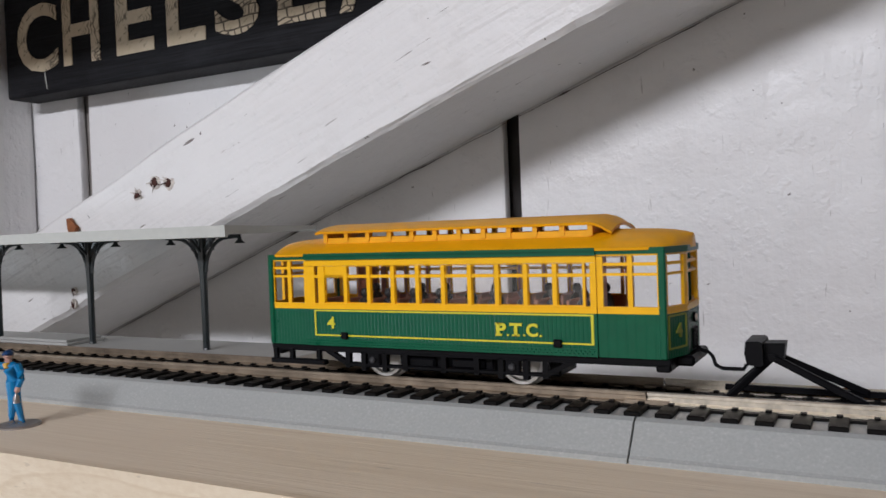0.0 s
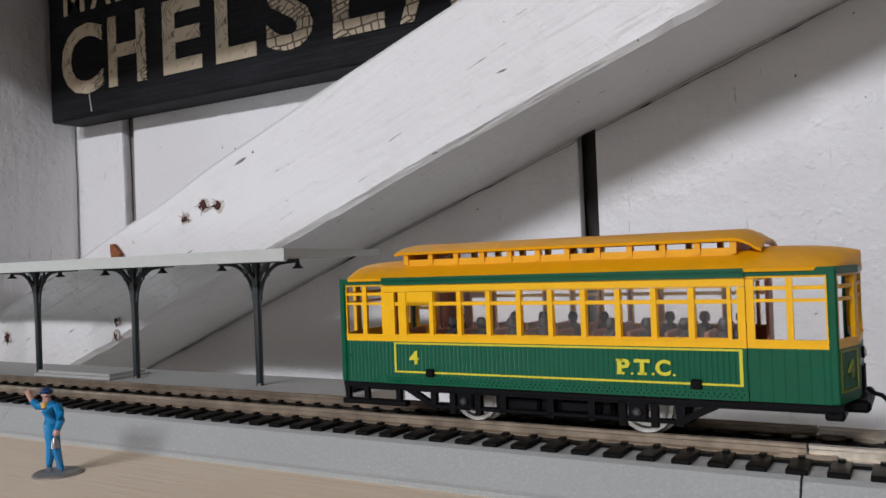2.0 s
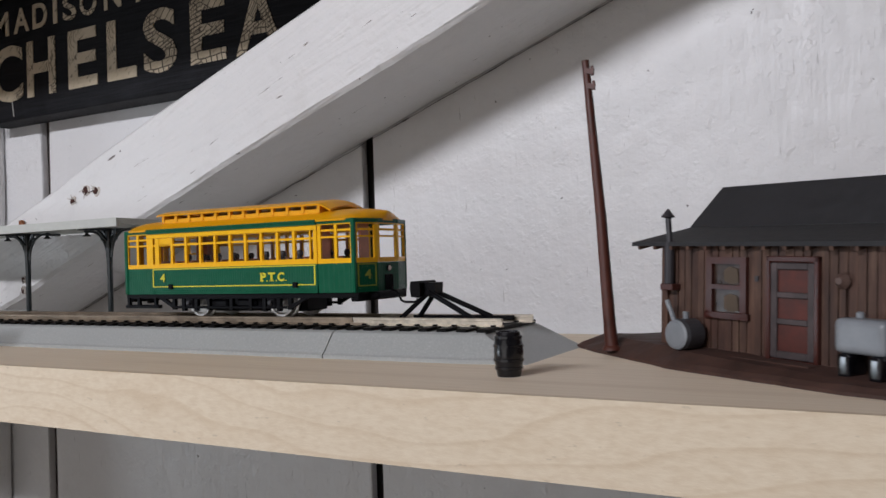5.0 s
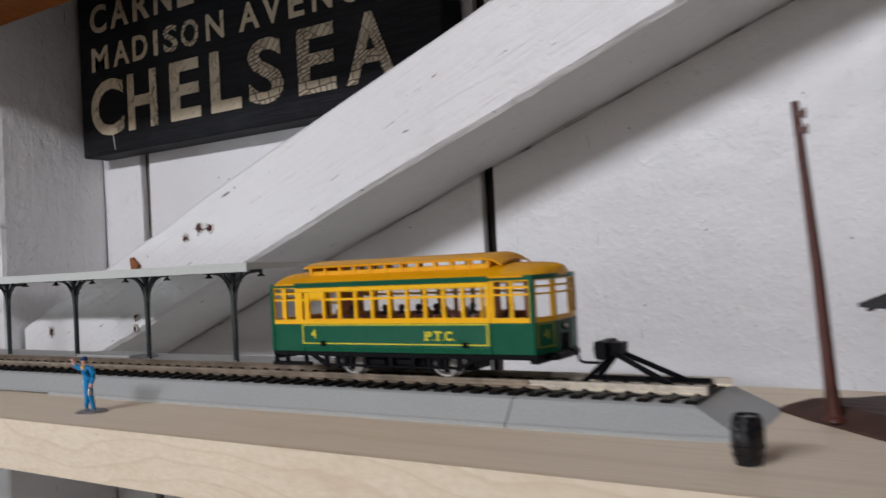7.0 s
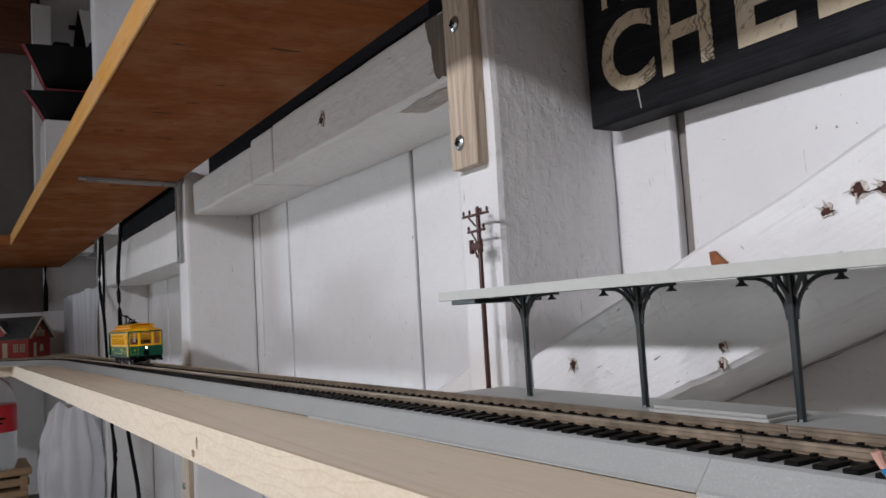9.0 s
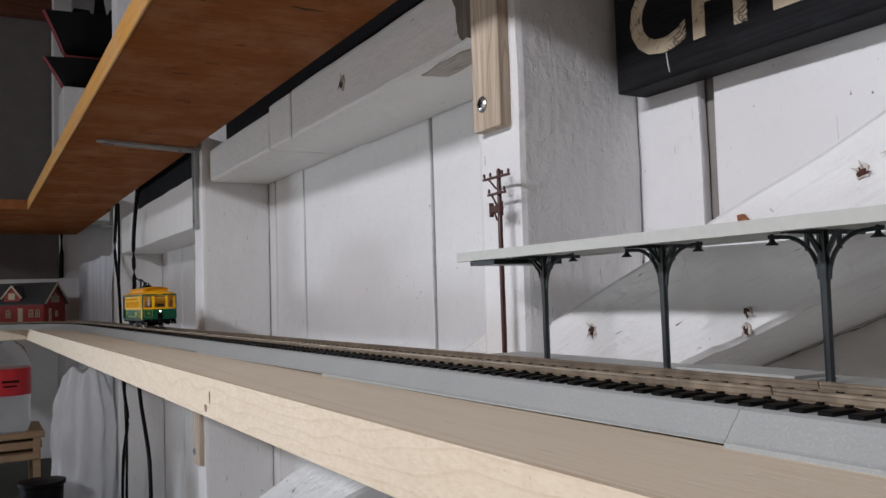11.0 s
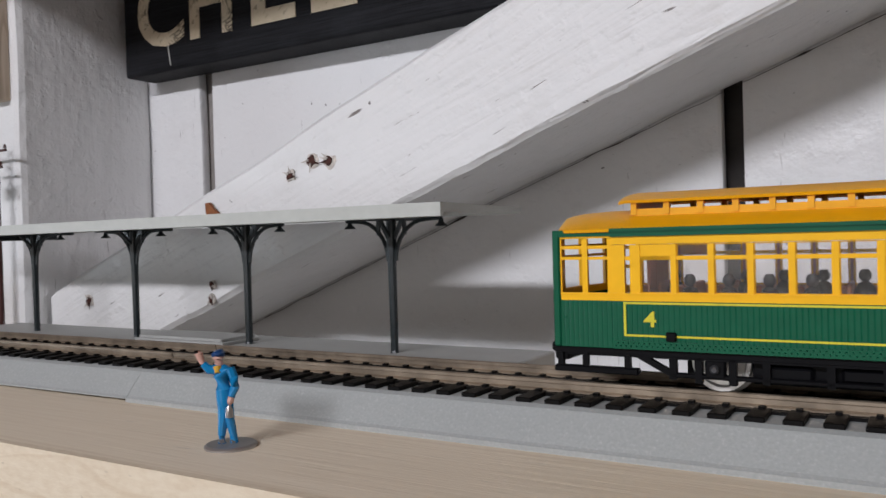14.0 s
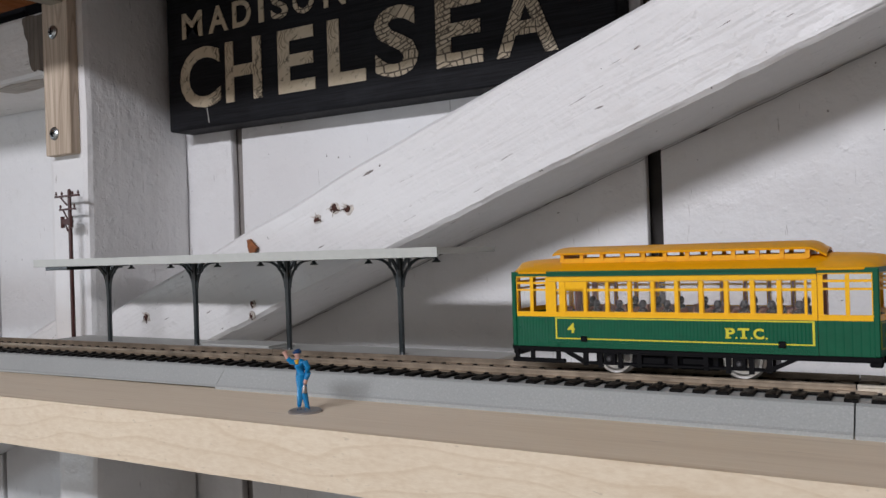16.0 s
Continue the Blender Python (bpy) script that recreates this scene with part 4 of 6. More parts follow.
    part("inner_lining", bm, T_INNER, root, "brown inner lining")
    for x in saloon:
        for y0, y1 in ((-0.0145, -0.0088), (0.0088, 0.0145)):
            bm = bmesh.new()
            bm_box(bm, x - 0.0003, x + 0.0003, y0, y1, 0.0204, 0.0440)
            part("bulkhead", bm, T_INNER, root)
    for k in range(10):
        x = -0.0355 + 0.0076 * k
        for y in (-0.0088, 0.0088):
            bm = bmesh.new()
            bm_box(bm, x - 0.0022, x + 0.0022, y - 0.0042, y + 0.0042, 0.0204, 0.0262, 0.0003)
            bm_box(bm, x - 0.0024, x - 0.0016, y - 0.0042, y + 0.0042, 0.0262, 0.0326, 0.0003)
            part("seat", bm, T_INNER, root)
            if (k * 7 + (3 if y > 0 else 0)) % 5 != 0:
                bm = bmesh.new()
                px = x + 0.0006
                hgt = 0.0006 * ((k * 3) % 3)
                bm_lathe(bm, (px, y, 0.0262), [(0.0014, 0), (0.0021, 0.002), (0.0020, 0.0046), (0.0013, 0.0060), (0.0006, 0.0064), (0.0011, 0.0070), (0.0012, 0.0079 + hgt), (0.0007, 0.0088 + hgt)], 10)
                part("peg", bm, T_DARK, root, "plain dark seat peg", smooth=True)
    for a, b, u0, u1 in ((p, q, su0, su1), (r, s, ru0, ru1)):
        bm = bmesh.new()
        seg_box(bm, a, b, u0 + 0.0003, u1 - 0.0003, Z_WIN - 0.0003, Z_TOP + 0.0002, -0.00068, -0.00062)
        ob = part("glazing", bm, PANE, root, "clear plastic glazing")
        ob.visible_shadow = False
    # running gear
    bm = bmesh.new()
    for y in (-0.0142, 0.0142):
        bm_box(bm, -0.0545, 0.0545, y - 0.0009, y + 0.0009, 0.0188, 0.0203, 0.0002)
        bm_box(bm, -0.0300, 0.0262, y - 0.0007, y + 0.0007, 0.0149, 0.0158, 0.0002)
        for x in (-0.0295, -0.012, -0.001, 0.008, 0.0257):
            bm_box(bm, x - 0.0007, x + 0.0007, y - 0.0007, y + 0.0007, 0.0145, 0.0190)
        bm_beam(bm, (-0.0365, y, 0.0190), (-0.0298, y, 0.0155), 0.0013, 0.0012)
        bm_beam(bm, (0.0330, y, 0.0190), (0.0260, y, 0.0155), 0.0013, 0.0012)
    part("side_frame", bm, BLACK, root, "black truck side frames")
    bm = bmesh.new()
    bm_box(bm, -0.0150, 0.0115, -0.0125, 0.0125, 0.0142, 0.0187, 0.0004)
    bm_box(bm, -0.0290, 0.0262, -0.0060, 0.0060, 0.0135, 0.0187, 0.0004)
    bm_box(bm, -0.0125, -0.0040, -0.0138, 0.0138, 0.0150, 0.0180, 0.0006)
    bm_box(bm, 0.0005, 0.0095, -0.0138, 0.0138, 0.0155, 0.0182, 0.0006)
    part("motor_block", bm, BLACK, root)
    for y in (-0.0150, 0.0150):
        bm = bmesh.new()
        for x in (-0.053, -0.0475, -0.0385):
            bm_box(bm, x - 0.0006, x + 0.0006, y - 0.0006, y + 0.0006, 0.0160, 0.0190)
        bm_box(bm, -0.0543, -0.0362, y - 0.0010, y + 0.0010, 0.0150, 0.0163, 0.0002)
        part("step_board", bm, BLACK, root, "black hanging step board")
    for x in (-0.0213, 0.0176):
        for side in (-1, 1):
            bm = bmesh.new()
            bm_lathe(bm, (x, side * 0.0080, RAIL_TOP + 0.0057), [(0.0008, -0.0014 * side), (0.0064, -0.0014 * side), (0.0064, -0.0008 * side), (0.0057, -0.0005 * side), (0.0056, 0.0016 * side), (0.0048, 0.0016 * side), (0.0044, 0.0010 * side), (0.0012, 0.0010 * side), (0.0009, 0.0018 * side)], 28, "y")
            wheel = part("wheel", bm, T_STEEL, root, "bright steel flanged wheel", smooth=True)
            bm = bmesh.new()
            y0 = side * 0.0142
            for dx in (-0.0032, 0.0032):
                bm_box(bm, x + dx - 0.0007, x + dx + 0.0007, y0 - 0.0008, y0 + 0.0008, 0.0140, 0.0190)
            bm_box(bm, x - 0.0020, x + 0.0020, y0 - 0.0009, y0 + side * 0.0004 + 0.0009, 0.0150, 0.0188, 0.0004)
            part("axle_box", bm, BLACK, root)
            bm = bmesh.new()
            bm_lathe(bm, (x, y0 + side * 0.0012, 0.0170), [(0.0009, -0.0004 * side), (0.0009, 0.0004 * side), (0.0005, 0.0007 * side)], 8, "y")
            part("axle_cap", bm, DARK_STEEL, root, "small dull steel axle cap")
    if pole:
        bm = bmesh.new()
        bm_box(bm, -0.0060, 0.0300, -0.0040, 0.0040, 0.0522, 0.0532, 0.0003)
        for x in (0.002, 0.0085, 0.014):
            bm_box(bm, x - 0.0025, x + 0.0025, -0.0030, 0.0030, 0.0530, 0.0548, 0.0004)
        base = part("pole_base", bm, BLACK, root, "black trolley pole base")
        bm = bmesh.new()
        for y in (-0.0022, 0.0022):
            bm_box(bm, 0.0075, 0.0120, y - 0.0005, y + 0.0005, 0.0545, 0.0572, 0.0003)
        bm_path(bm, [(0.0095, 0, 0.0562), (0.025, 0, 0.0588), (0.040, 0, 0.0606), (0.066, 0, 0.0632)], [0.0010, 0.0008, 0.0007, 0.0005], 8)
        bm_bar(bm, (0.0655, -0.0012, 0.0633), (0.0655, 0.0012, 0.0633), 0.0009, seg=12)
        part("trolley_pole", bm, BLACK, base, "black trolley pole with wheel", smooth=True)
        bm = bmesh.new()
        bm_bar(bm, (0.0405, 0, 0.0518), (0.0405, 0, 0.0606), 0.0009, seg=8)
        bm_lathe(bm, (0.0405, 0, 0.0603), [(0.0028, 0), (0.0022, 0.0012), (0.0010, 0.0018)], 12)
        part("pole_rest", bm, BLACK, base)
    return root


tram(-0.0873, False, False, "green and yellow toy tram parked at the buffer stop")
tram(-1.0300, True, True, "green and yellow toy tram with trolley pole and lit headlight")

# ---- station on the shelf ----
CANOPY = plain("canopy_grey", (0.50, 0.51, 0.47), 0.5, vary=0.06, scale=200)
IRON = plain("dark_green_iron", (0.016, 0.022, 0.024), 0.35, scale=400)
PLATFORM = plain("platform_grey", (0.42, 0.42, 0.40), 0.55, vary=0.08, scale=150)
platform = thing("station_platform", (0, 0, 0), "low pale grey plastic station platform beside track", "platform")
bm = bmesh.new()
bm_box(bm, -0.474, -0.178, 0.2135, 0.2488, 0.0, 0.0063, 0.0005)
part("slab", bm, PLATFORM, platform)
for k, (a, b, z) in enumerate(((-0.3445, -0.2955, 0.0076), (-0.343, -0.297, 0.0088))):
    bm = bmesh.new()
    bm_box(bm, a, b, 0.2175 + 0.001 * k, 0.236, z - 0.0012, z, 0.0002)
    part("step", bm, PLATFORM, platform)

station = thing("station_canopy", (0, 0, 0), "long pale grey station canopy on dark green iron posts", "canopy")
bm = bmesh.new()
C0, C1 = -0.4615, -0.1925
bm_prism(bm, [(0.205, 0.0500), (0.2062, 0.0498), (0.2072, 0.0512), (0.2275, 0.0508), (0.2545, 0.0518), (0.2563, 0.0510), (0.2572, 0.0532), (0.2280, 0.0535), (0.205, 0.0540)], "x", C0, C1)
part("canopy_roof", bm, CANOPY, station, "pale grey thin canopy roof")
for x in (-0.2254, -0.2913, -0.3553, -0.4253):
    y = 0.2270
    bm = bmesh.new()
    bm_lathe(bm, (x, y, 0.0063), [(0.0015, 0), (0.0013, 0.0008), (0.0014, 0.0265), (0.0015, 0.0300), (0.0017, 0.0330), (0.0017, 0.0446)], 8)
    post = part("post", bm, IRON, station)
    for d in (-1, 1):
        bm = bmesh.new()
        arc = []
        for i in range(9):
            a = i / 8 * math.pi / 2
            arc.append((x + d * (0.0015 + 0.0120 * (1 - math.cos(a))), y, 0.0365 + 0.0132 * math.sin(a)))
        arc.append((x + d * 0.0185, y, 0.0500))
        bm_path(bm, arc, 0.0007, 6)
        part("bracket", bm, IRON, post, smooth=True)
        bm = bmesh.new()
        bm_beam(bm, (x + d * 0.0012, y, 0.0440), (x + d * 0.0045, y, 0.0502), 0.0011, 0.0012)
        bm_beam(bm, (x + d * 0.0052, y, 0.0450), (x + d * 0.0052, y, 0.0506), 0.0010, 0.0011, up=(1, 0, 0))
        part("strut", bm, IRON, post)
    bm = bmesh.new()
    bm_beam(bm, (x, 0.2095, 0.0502), (x, 0.2465, 0.0504), 0.0016, 0.0014)
    for d in (-1, 1):
        bm_beam(bm, (x, y + d * 0.0012, 0.0445), (x, y + d * 0.0070, 0.0502), 0.0011, 0.0010)
    part("cross_beam", bm, IRON, post)
for x in (-0.2061, -0.2424, -0.2745, -0.3087, -0.3385, -0.3735, -0.4054):
    bm = bmesh.new()
    bm_lathe(bm, (x, 0.2270, 0.0474), [(0.0021, 0), (0.0017, 0.0005), (0.0009, 0.0012), (0.0006, 0.0026), (0.0005, 0.0040)], 12)
    part("hanging_lamp", bm, IRON, station, "small black bell-shaped lamp", smooth=True)
bm = bmesh.new()
bm_box(bm, -0.4560, -0.4360, 0.2085, 0.2455, 0.0478, 0.0500, 0.0003)
part("name_board", bm, IRON, station)

# ---- poles ----
BROWN_PLASTIC = plain("brown_plastic", (0.055, 0.014, 0.010), 0.38, vary=0.25, scale=200)
RUST = plain("rust_paint", (0.075, 0.020, 0.012), 0.5, vary=0.3, scale=180)
pole = thing("telegraph_pole", (-0.4790, 0.2415, 0), "dark brown plastic telegraph pole with three cross-arms", "pole")
bm = bmesh.new()
bm_lathe(bm, (0, 0, 0.0), [(0.0046, 0), (0.0042, 0.0007), (0.0013, 0.0009), (0.0013, 0.05), (0.0011, 0.0965), (0.0006, 0.0975)], 12)
mast = part("mast", bm, BROWN_PLASTIC, pole, smooth=True)
for z, half, pins in ((0.0930, 0.0118, (-0.0108, -0.0052, 0.0052, 0.0108)), (0.0848, 0.0078, (-0.0068, 0.0068)), (0.0770, 0.0052, ())):
    bm = bmesh.new()
    bm_beam(bm, (-half, -0.0016, z), (half, -0.0016, z + 0.0002), 0.0010, 0.0012)
    bm_beam(bm, (-half * 0.55, -0.0016, z - 0.0004), (-0.0006, -0.0014, z - 0.0056), 0.0007, 0.0007)
    arm = part("cross_arm", bm, BROWN_PLASTIC, pole)
    for dx in pins:
        bm = bmesh.new()
        bm_lathe(bm, (dx, -0.0016, z + 0.0005), [(0.0003, 0), (0.0003, 0.0005), (0.0008, 0.0007), (0.0006, 0.0015), (0.0007, 0.0018), (0.0003, 0.0026)], 8)
        part("insulator", bm, BROWN_PLASTIC, arm)
bm = bmesh.new()
bm_box(bm, -0.0050, 0.0050, -0.0030, -0.0010, 0.0752, 0.0790, 0.0004)
for dx in (-0.0042, 0.0042):
    bm_bar(bm, (dx, -0.0022, 0.0735), (dx, -0.0022, 0.0805), 0.0012, seg=10)
part("transformer", bm, BROWN_PLASTIC, pole)

mast_r = thing("leaning_pole", (0.0455, 0.1877, 0.0022), "rust-brown leaning telegraph pole standing in the shed yard", "pole")
bm = bmesh.new()
bm_path(bm, [(0, 0, 0), (-0.0006, 0, 0.01), (-0.0022, 0.0004, 0.04), (-0.0057, 0.0011, 0.0868)], [0.0021, 0.0018, 0.0016, 0.0011], 12)
bm_lathe(bm, (0, 0, -0.0004), [(0.0030, 0), (0.0026, 0.0010), (0.0020, 0.0014)], 12)
part("mast", bm, RUST, mast_r, smooth=True)
for z in (0.0835, 0.0790):
    x = -0.0057 * z / 0.0868
    bm = bmesh.new()
    bm_beam(bm, (x, 0, z), (x + 0.0026, 0.0002, z - 0.0006), 0.0010, 0.0016)
    bm_beam(bm, (x + 0.0022, 0.0002, z - 0.0016), (x + 0.0022, 0.0002, z + 0.0012), 0.0008, 0.0008, up=(1, 0, 0))
    part("peg", bm, RUST, mast_r)

# ---- toy signalman, one plain shape ----
BLUE = plain("blue_enamel", (0.008, 0.21, 0.47), 0.22, vary=0.1, scale=300)
NAVY = plain("navy_enamel", (0.008, 0.05, 0.16), 0.3)
FLESH = plain("pink_enamel", (0.62, 0.36, 0.29), 0.4)
OCHRE = plain("ochre_enamel", (0.6, 0.33, 0.02), 0.4)
PEWTER = plain("pewter", (0.42, 0.39, 0.37), 0.35, 0.7)
bm = bmesh.new()
def blob(index, points, radii, seg=9):
    n = len(bm.faces)
    bm_path(bm, points, radii, seg)
    bm.faces.ensure_lookup_table()
    for f in bm.faces[n:]:
        f.material_index = index


M = 0.001
def mm(*p):
    return tuple(c * M for c in p)


n = len(bm.faces)
bm_lathe(bm, (0, 0, 0), [(0.0057, 0), (0.0057, 0.0004), (0.0052, 0.0008)], 24)
bm.faces.ensure_lookup_table()
for f in bm.faces[n:]:
    f.material_index = 4
blob(0, [mm(-1.9, 0, 0.8), mm(-1.9, 0, 2.5), mm(-1.5, 0, 6), mm(-1.2, 0, 9.8)], [0.0009, 0.0008, 0.0011, 0.0014])
blob(0, [mm(0.7, 0.3, 0.8), mm(0.6, 0.2, 2.5), mm(-0.1, 0.1, 6), mm(-0.6, 0, 9.8)], [0.0009, 0.0008, 0.0011, 0.0014])
blob(0, [mm(-0.95, 0, 9.0), mm(-1.0, 0, 10.5), mm(-1.2, 0, 12.5), mm(-1.2, 0, 15.3), mm(-1.2, 0, 16.9), mm(-1.5, 0, 17.6)], [0.0017, 0.0018, 0.0017, 0.0021, 0.0018, 0.0008], 12)
blob(0, [mm(-2.3, -0.4, 16.8), mm(-4.0, -0.8, 16.9), mm(-5.2, -0.9, 18.2)], [0.0012, 0.0010, 0.0008])
blob(0, [mm(0.2, 0, 16.9), mm(1.1, -0.2, 15.0), mm(1.4, -0.4, 13.0), mm(0.7, -0.9, 10.9)], [0.0012, 0.0011, 0.0010, 0.0008])
blob(1, [mm(-5.2, -0.9, 18.2), mm(-5.7, -0.9, 19.3), mm(-6.1, -0.9, 20.5), mm(-5.9, -0.9, 20.9)], [0.0006, 0.0007, 0.0009, 0.0004])
blob(1, [mm(0.7, -0.9, 10.9), mm(0.4, -1.0, 9.9), mm(0.2, -1.0, 9.4)], [0.0007, 0.0008, 0.0004])
blob(1, [mm(-1.9, 0, 17.4), mm(-2.1, 0, 18.3), mm(-2.2, 0, 19.3), mm(-2.1, 0, 20.2)], [0.0008, 0.0010, 0.0013, 0.0010])
blob(2, [mm(-2.0, 0, 19.8), mm(-1.9, 0, 20.5), mm(-2.0, 0, 21.1)], [0.0014, 0.0014, 0.0008], 12)
blob(2, [mm(-2.2, 0, 20.0), mm(-3.5, 0, 19.9)], [0.0009, 0.0004])
blob(3, [mm(-2.1, -0.9, 17.4), mm(-1.9, -1.5, 16.2)], [0.0010, 0.0006])
blob(4, [mm(0.2, -1.1, 9.2), mm(0.2, -1.1, 8.2), mm(0.2, -1.1, 6.6)], [0.0003, 0.0008, 0.0009])
blob(4, [mm(-2.4, -0.4, 0.9), mm(-1.5, 0.1, 1.2)], [0.0008, 0.0007])
blob(4, [mm(0.2, -0.2, 0.9), mm(1.0, 0.3, 1.2)], [0.0008, 0.0007])
figure = part("toy_figurine", bm, [BLUE, FLESH, NAVY, OCHRE, PEWTER], smooth=True)
figure.matrix_world = pose(-0.2026, 0.1329, 0.0, 0, 0, 30)
tagged(figure, "blue enamelled metal toy figurine on a pewter disc", "figurine")

# ---- barrel ----
barrel = thing("barrel", (0.0333, 0.1415, 0), "small glossy black plastic barrel near the track end", "barrel")
bm = bmesh.new()
GLOSS_BLACK = plain("gloss_black", (0.006, 0.006, 0.008), 0.18, scale=300, vary=0.3)
bm_lathe(bm, (0, 0, 0), [(0.0026, 0.0003), (0.0030, 0), (0.0033, 0.0015), (0.0037, 0.0042), (0.0038, 0.0062), (0.0036, 0.0085), (0.0031, 0.0114), (0.0028, 0.0114), (0.0027, 0.0109), (0.0004, 0.0109)], 26)
body = part("barrel_body", bm, GLOSS_BLACK, barrel, smooth=True)
for z, rad in ((0.0022, 0.00346), (0.0042, 0.00375), (0.0078, 0.00372), (0.0100, 0.00340)):
    bm = bmesh.new()
    bm_lathe(bm, (0, 0, z), [(rad, -0.0004), (rad + 0.00018, -0.0003), (rad + 0.00018, 0.0003), (rad, 0.0004)], 26)
    part("hoop", bm, GLOSS_BLACK, barrel)

# ---- brown shed ----
def weathered(nt, b):
    v = coords(nt, (1, 1, 0.15))
    f = noise_of(nt, v, 420.0, 5, 0.65)
    big = noise_of(nt, coords(nt), 60.0, 4, 0.6)
    col = ramp(nt, f, [(0.3, (0.032, 0.016, 0.012)), (0.55, (0.088, 0.046, 0.030)), (0.78, (0.165, 0.102, 0.070))])
    col = mix(nt, ramp(nt, big, [(0.42, grey(0)), (0.7, grey(0.6))]), col, (0.050, 0.018, 0.012))
    tone = nt.nodes.new("ShaderNodeObjectInfo")
    col = mix(nt, 1.0, col, ramp(nt, tone.outputs["Random"], [(0.0, grey(0.82)), (0.6, grey(1.0)), (1.0, (1.25, 1.22, 1.2))]), "MULTIPLY")
    nt.links.new(col, b.inputs["Base Color"])
    b.inputs["Roughness"].default_value = 0.7
    bump(nt, b, f, 0.4, 0.0003)


SHED = material("weathered_boards", weathered)
TAR = plain("tar_roof", (0.020, 0.020, 0.022), 0.75, vary=0.3, scale=350, relief=0.5)
YARD = plain("yard_brown", (0.058, 0.027, 0.019), 0.7, vary=0.4, scale=140, relief=0.5, depth=0.0008)
PIPE_DARK = plain("dark_pipe", (0.07, 0.07, 0.085), 0.5, vary=0.2)
DULL_GREY = plain("dull_grey", (0.20, 0.215, 0.23), 0.4, vary=0.2)
shed = thing("toy_shed", (0.1222, 0.1486, 0.0), "weathered brown wooden toy shed with black roof on yard base", "shed")
flat_turn = Matrix.Rotation(math.pi - radians(30.5), 4, "Z")
shed_turn = Matrix.Rotation(radians(2.35), 4, Vector((-0.26, 0.965, 0))) @ flat_turn      # it leans on its uneven yard
shed.rotation_euler = shed_turn.to_euler()
# local: u runs along the front (away from the corner), v is -y
def uv(u, v):
    return (u, -v)


world_yard = [(0.0274, 0.2065), (0.0430, 0.190), (0.0669, 0.1654), (0.091, 0.1489), (0.1104, 0.1364), (0.1210, 0.1325), (0.1295, 0.132), (0.1412, 0.1407), (0.1512, 0.1549), (0.175, 0.172), (0.200, 0.205), (0.185, 0.232), (0.150, 0.2455), (0.100, 0.243), (0.062, 0.232), (0.040, 0.2120)]
inv = (Matrix.Translation(shed.location) @ flat_turn).inverted()
out = []
for i, (x, y) in enumerate(world_yard):
    nx, ny = world_yard[(i + 1) % len(world_yard)]
    for k in range(4):
        px, py = x + (nx - x) * k / 4, y + (ny - y) * k / 4
        w = inv @ Vector((px, py, 0))
        out.append((w.x + 0.0008 * noise.noise((px * 90, py * 90, 1)), w.y + 0.0008 * noise.noise((px * 90, py * 90, 5))))
mid = Vector((sum(p[0] for p in out) / len(out), sum(p[1] for p in out) / len(out)))
bm = bmesh.new()
rings = []
for k, z in ((1.0, 0.0), (1.0, 0.0008), (0.97, 0.0019), (0.88, 0.0022), (0.7, 0.0024), (0.4, 0.0026), (0.08, 0.0026)):
    rings.append([(mid.x + (x - mid.x) * k, mid.y + (y - mid.y) * k, z + (0.0005 * noise.noise((x * k * 130, y * k * 130, 3)) + 0.0026 * min(1.0, max(0.0, (mid.x + (x - mid.x) * k) / 0.067)) * (k < 0.9) if 0 < z and k < 1 else 0)) for x, y in out])
bm_loft(bm, rings)
yard = part("yard_base", bm, YARD, shed, "brown uneven yard base")
yard.matrix_basis = shed_turn.inverted() @ flat_turn
U1, V1, ZB, ZE = 0.0690, 0.0478, 0.0014, 0.0303
def shed_wall(p, q, name, top):
    """Board-and-batten wall; top(u) gives its height."""
    d = Vector(q) - Vector(p)
    length = d.length
    d.normalize()
    n = Vector((d.y, -d.x))
    count = round(length / 0.0023)
    bm = bmesh.new()
    ring = []
    cuts = [i * length / 8 for i in range(9)]
    for u in cuts:
        o, c = Vector(p) + d * u - n * 0.0002, Vector(p) + d * u - n * 0.0009
        ring.append([(o.x, o.y, ZB), (c.x, c.y, ZB), (c.x, c.y, top(u) - 0.0003), (o.x, o.y, top(u) - 0.0003)])
    bm_loft(bm, ring)
    wall = part(name, bm, SHED, shed)
    for i in range(count):
        a, b = i * length / count, (i + 1) * length / count
        off = 0.00009 * ((i * 7) % 4)
        g = 0.00006 + 0.00006 * ((i * 5) % 3)
        ring = []
        for u, h in ((a + g, top(a)), (b - g, top(b))):
            o, c = Vector(p) + d * u + n * (0.0003 + off), Vector(p) + d * u - n * 0.0001
            ring.append([(o.x, o.y, ZB), (c.x, c.y, ZB), (c.x, c.y, h), (o.x, o.y, h)])
        bm = bmesh.new()
        bm_loft(bm, ring)
        part("board", bm, SHED, wall)
    return wall


def gable(v):
    if v < 0.0205:
        return ZE + (0.0346 - ZE) * v / 0.0205
    if v < 0.0345:
        return 0.0346 + (0.0470 - 0.0346) * (v - 0.0205) / 0.014
    return 0.0470 - (v - 0.0345) * 0.95


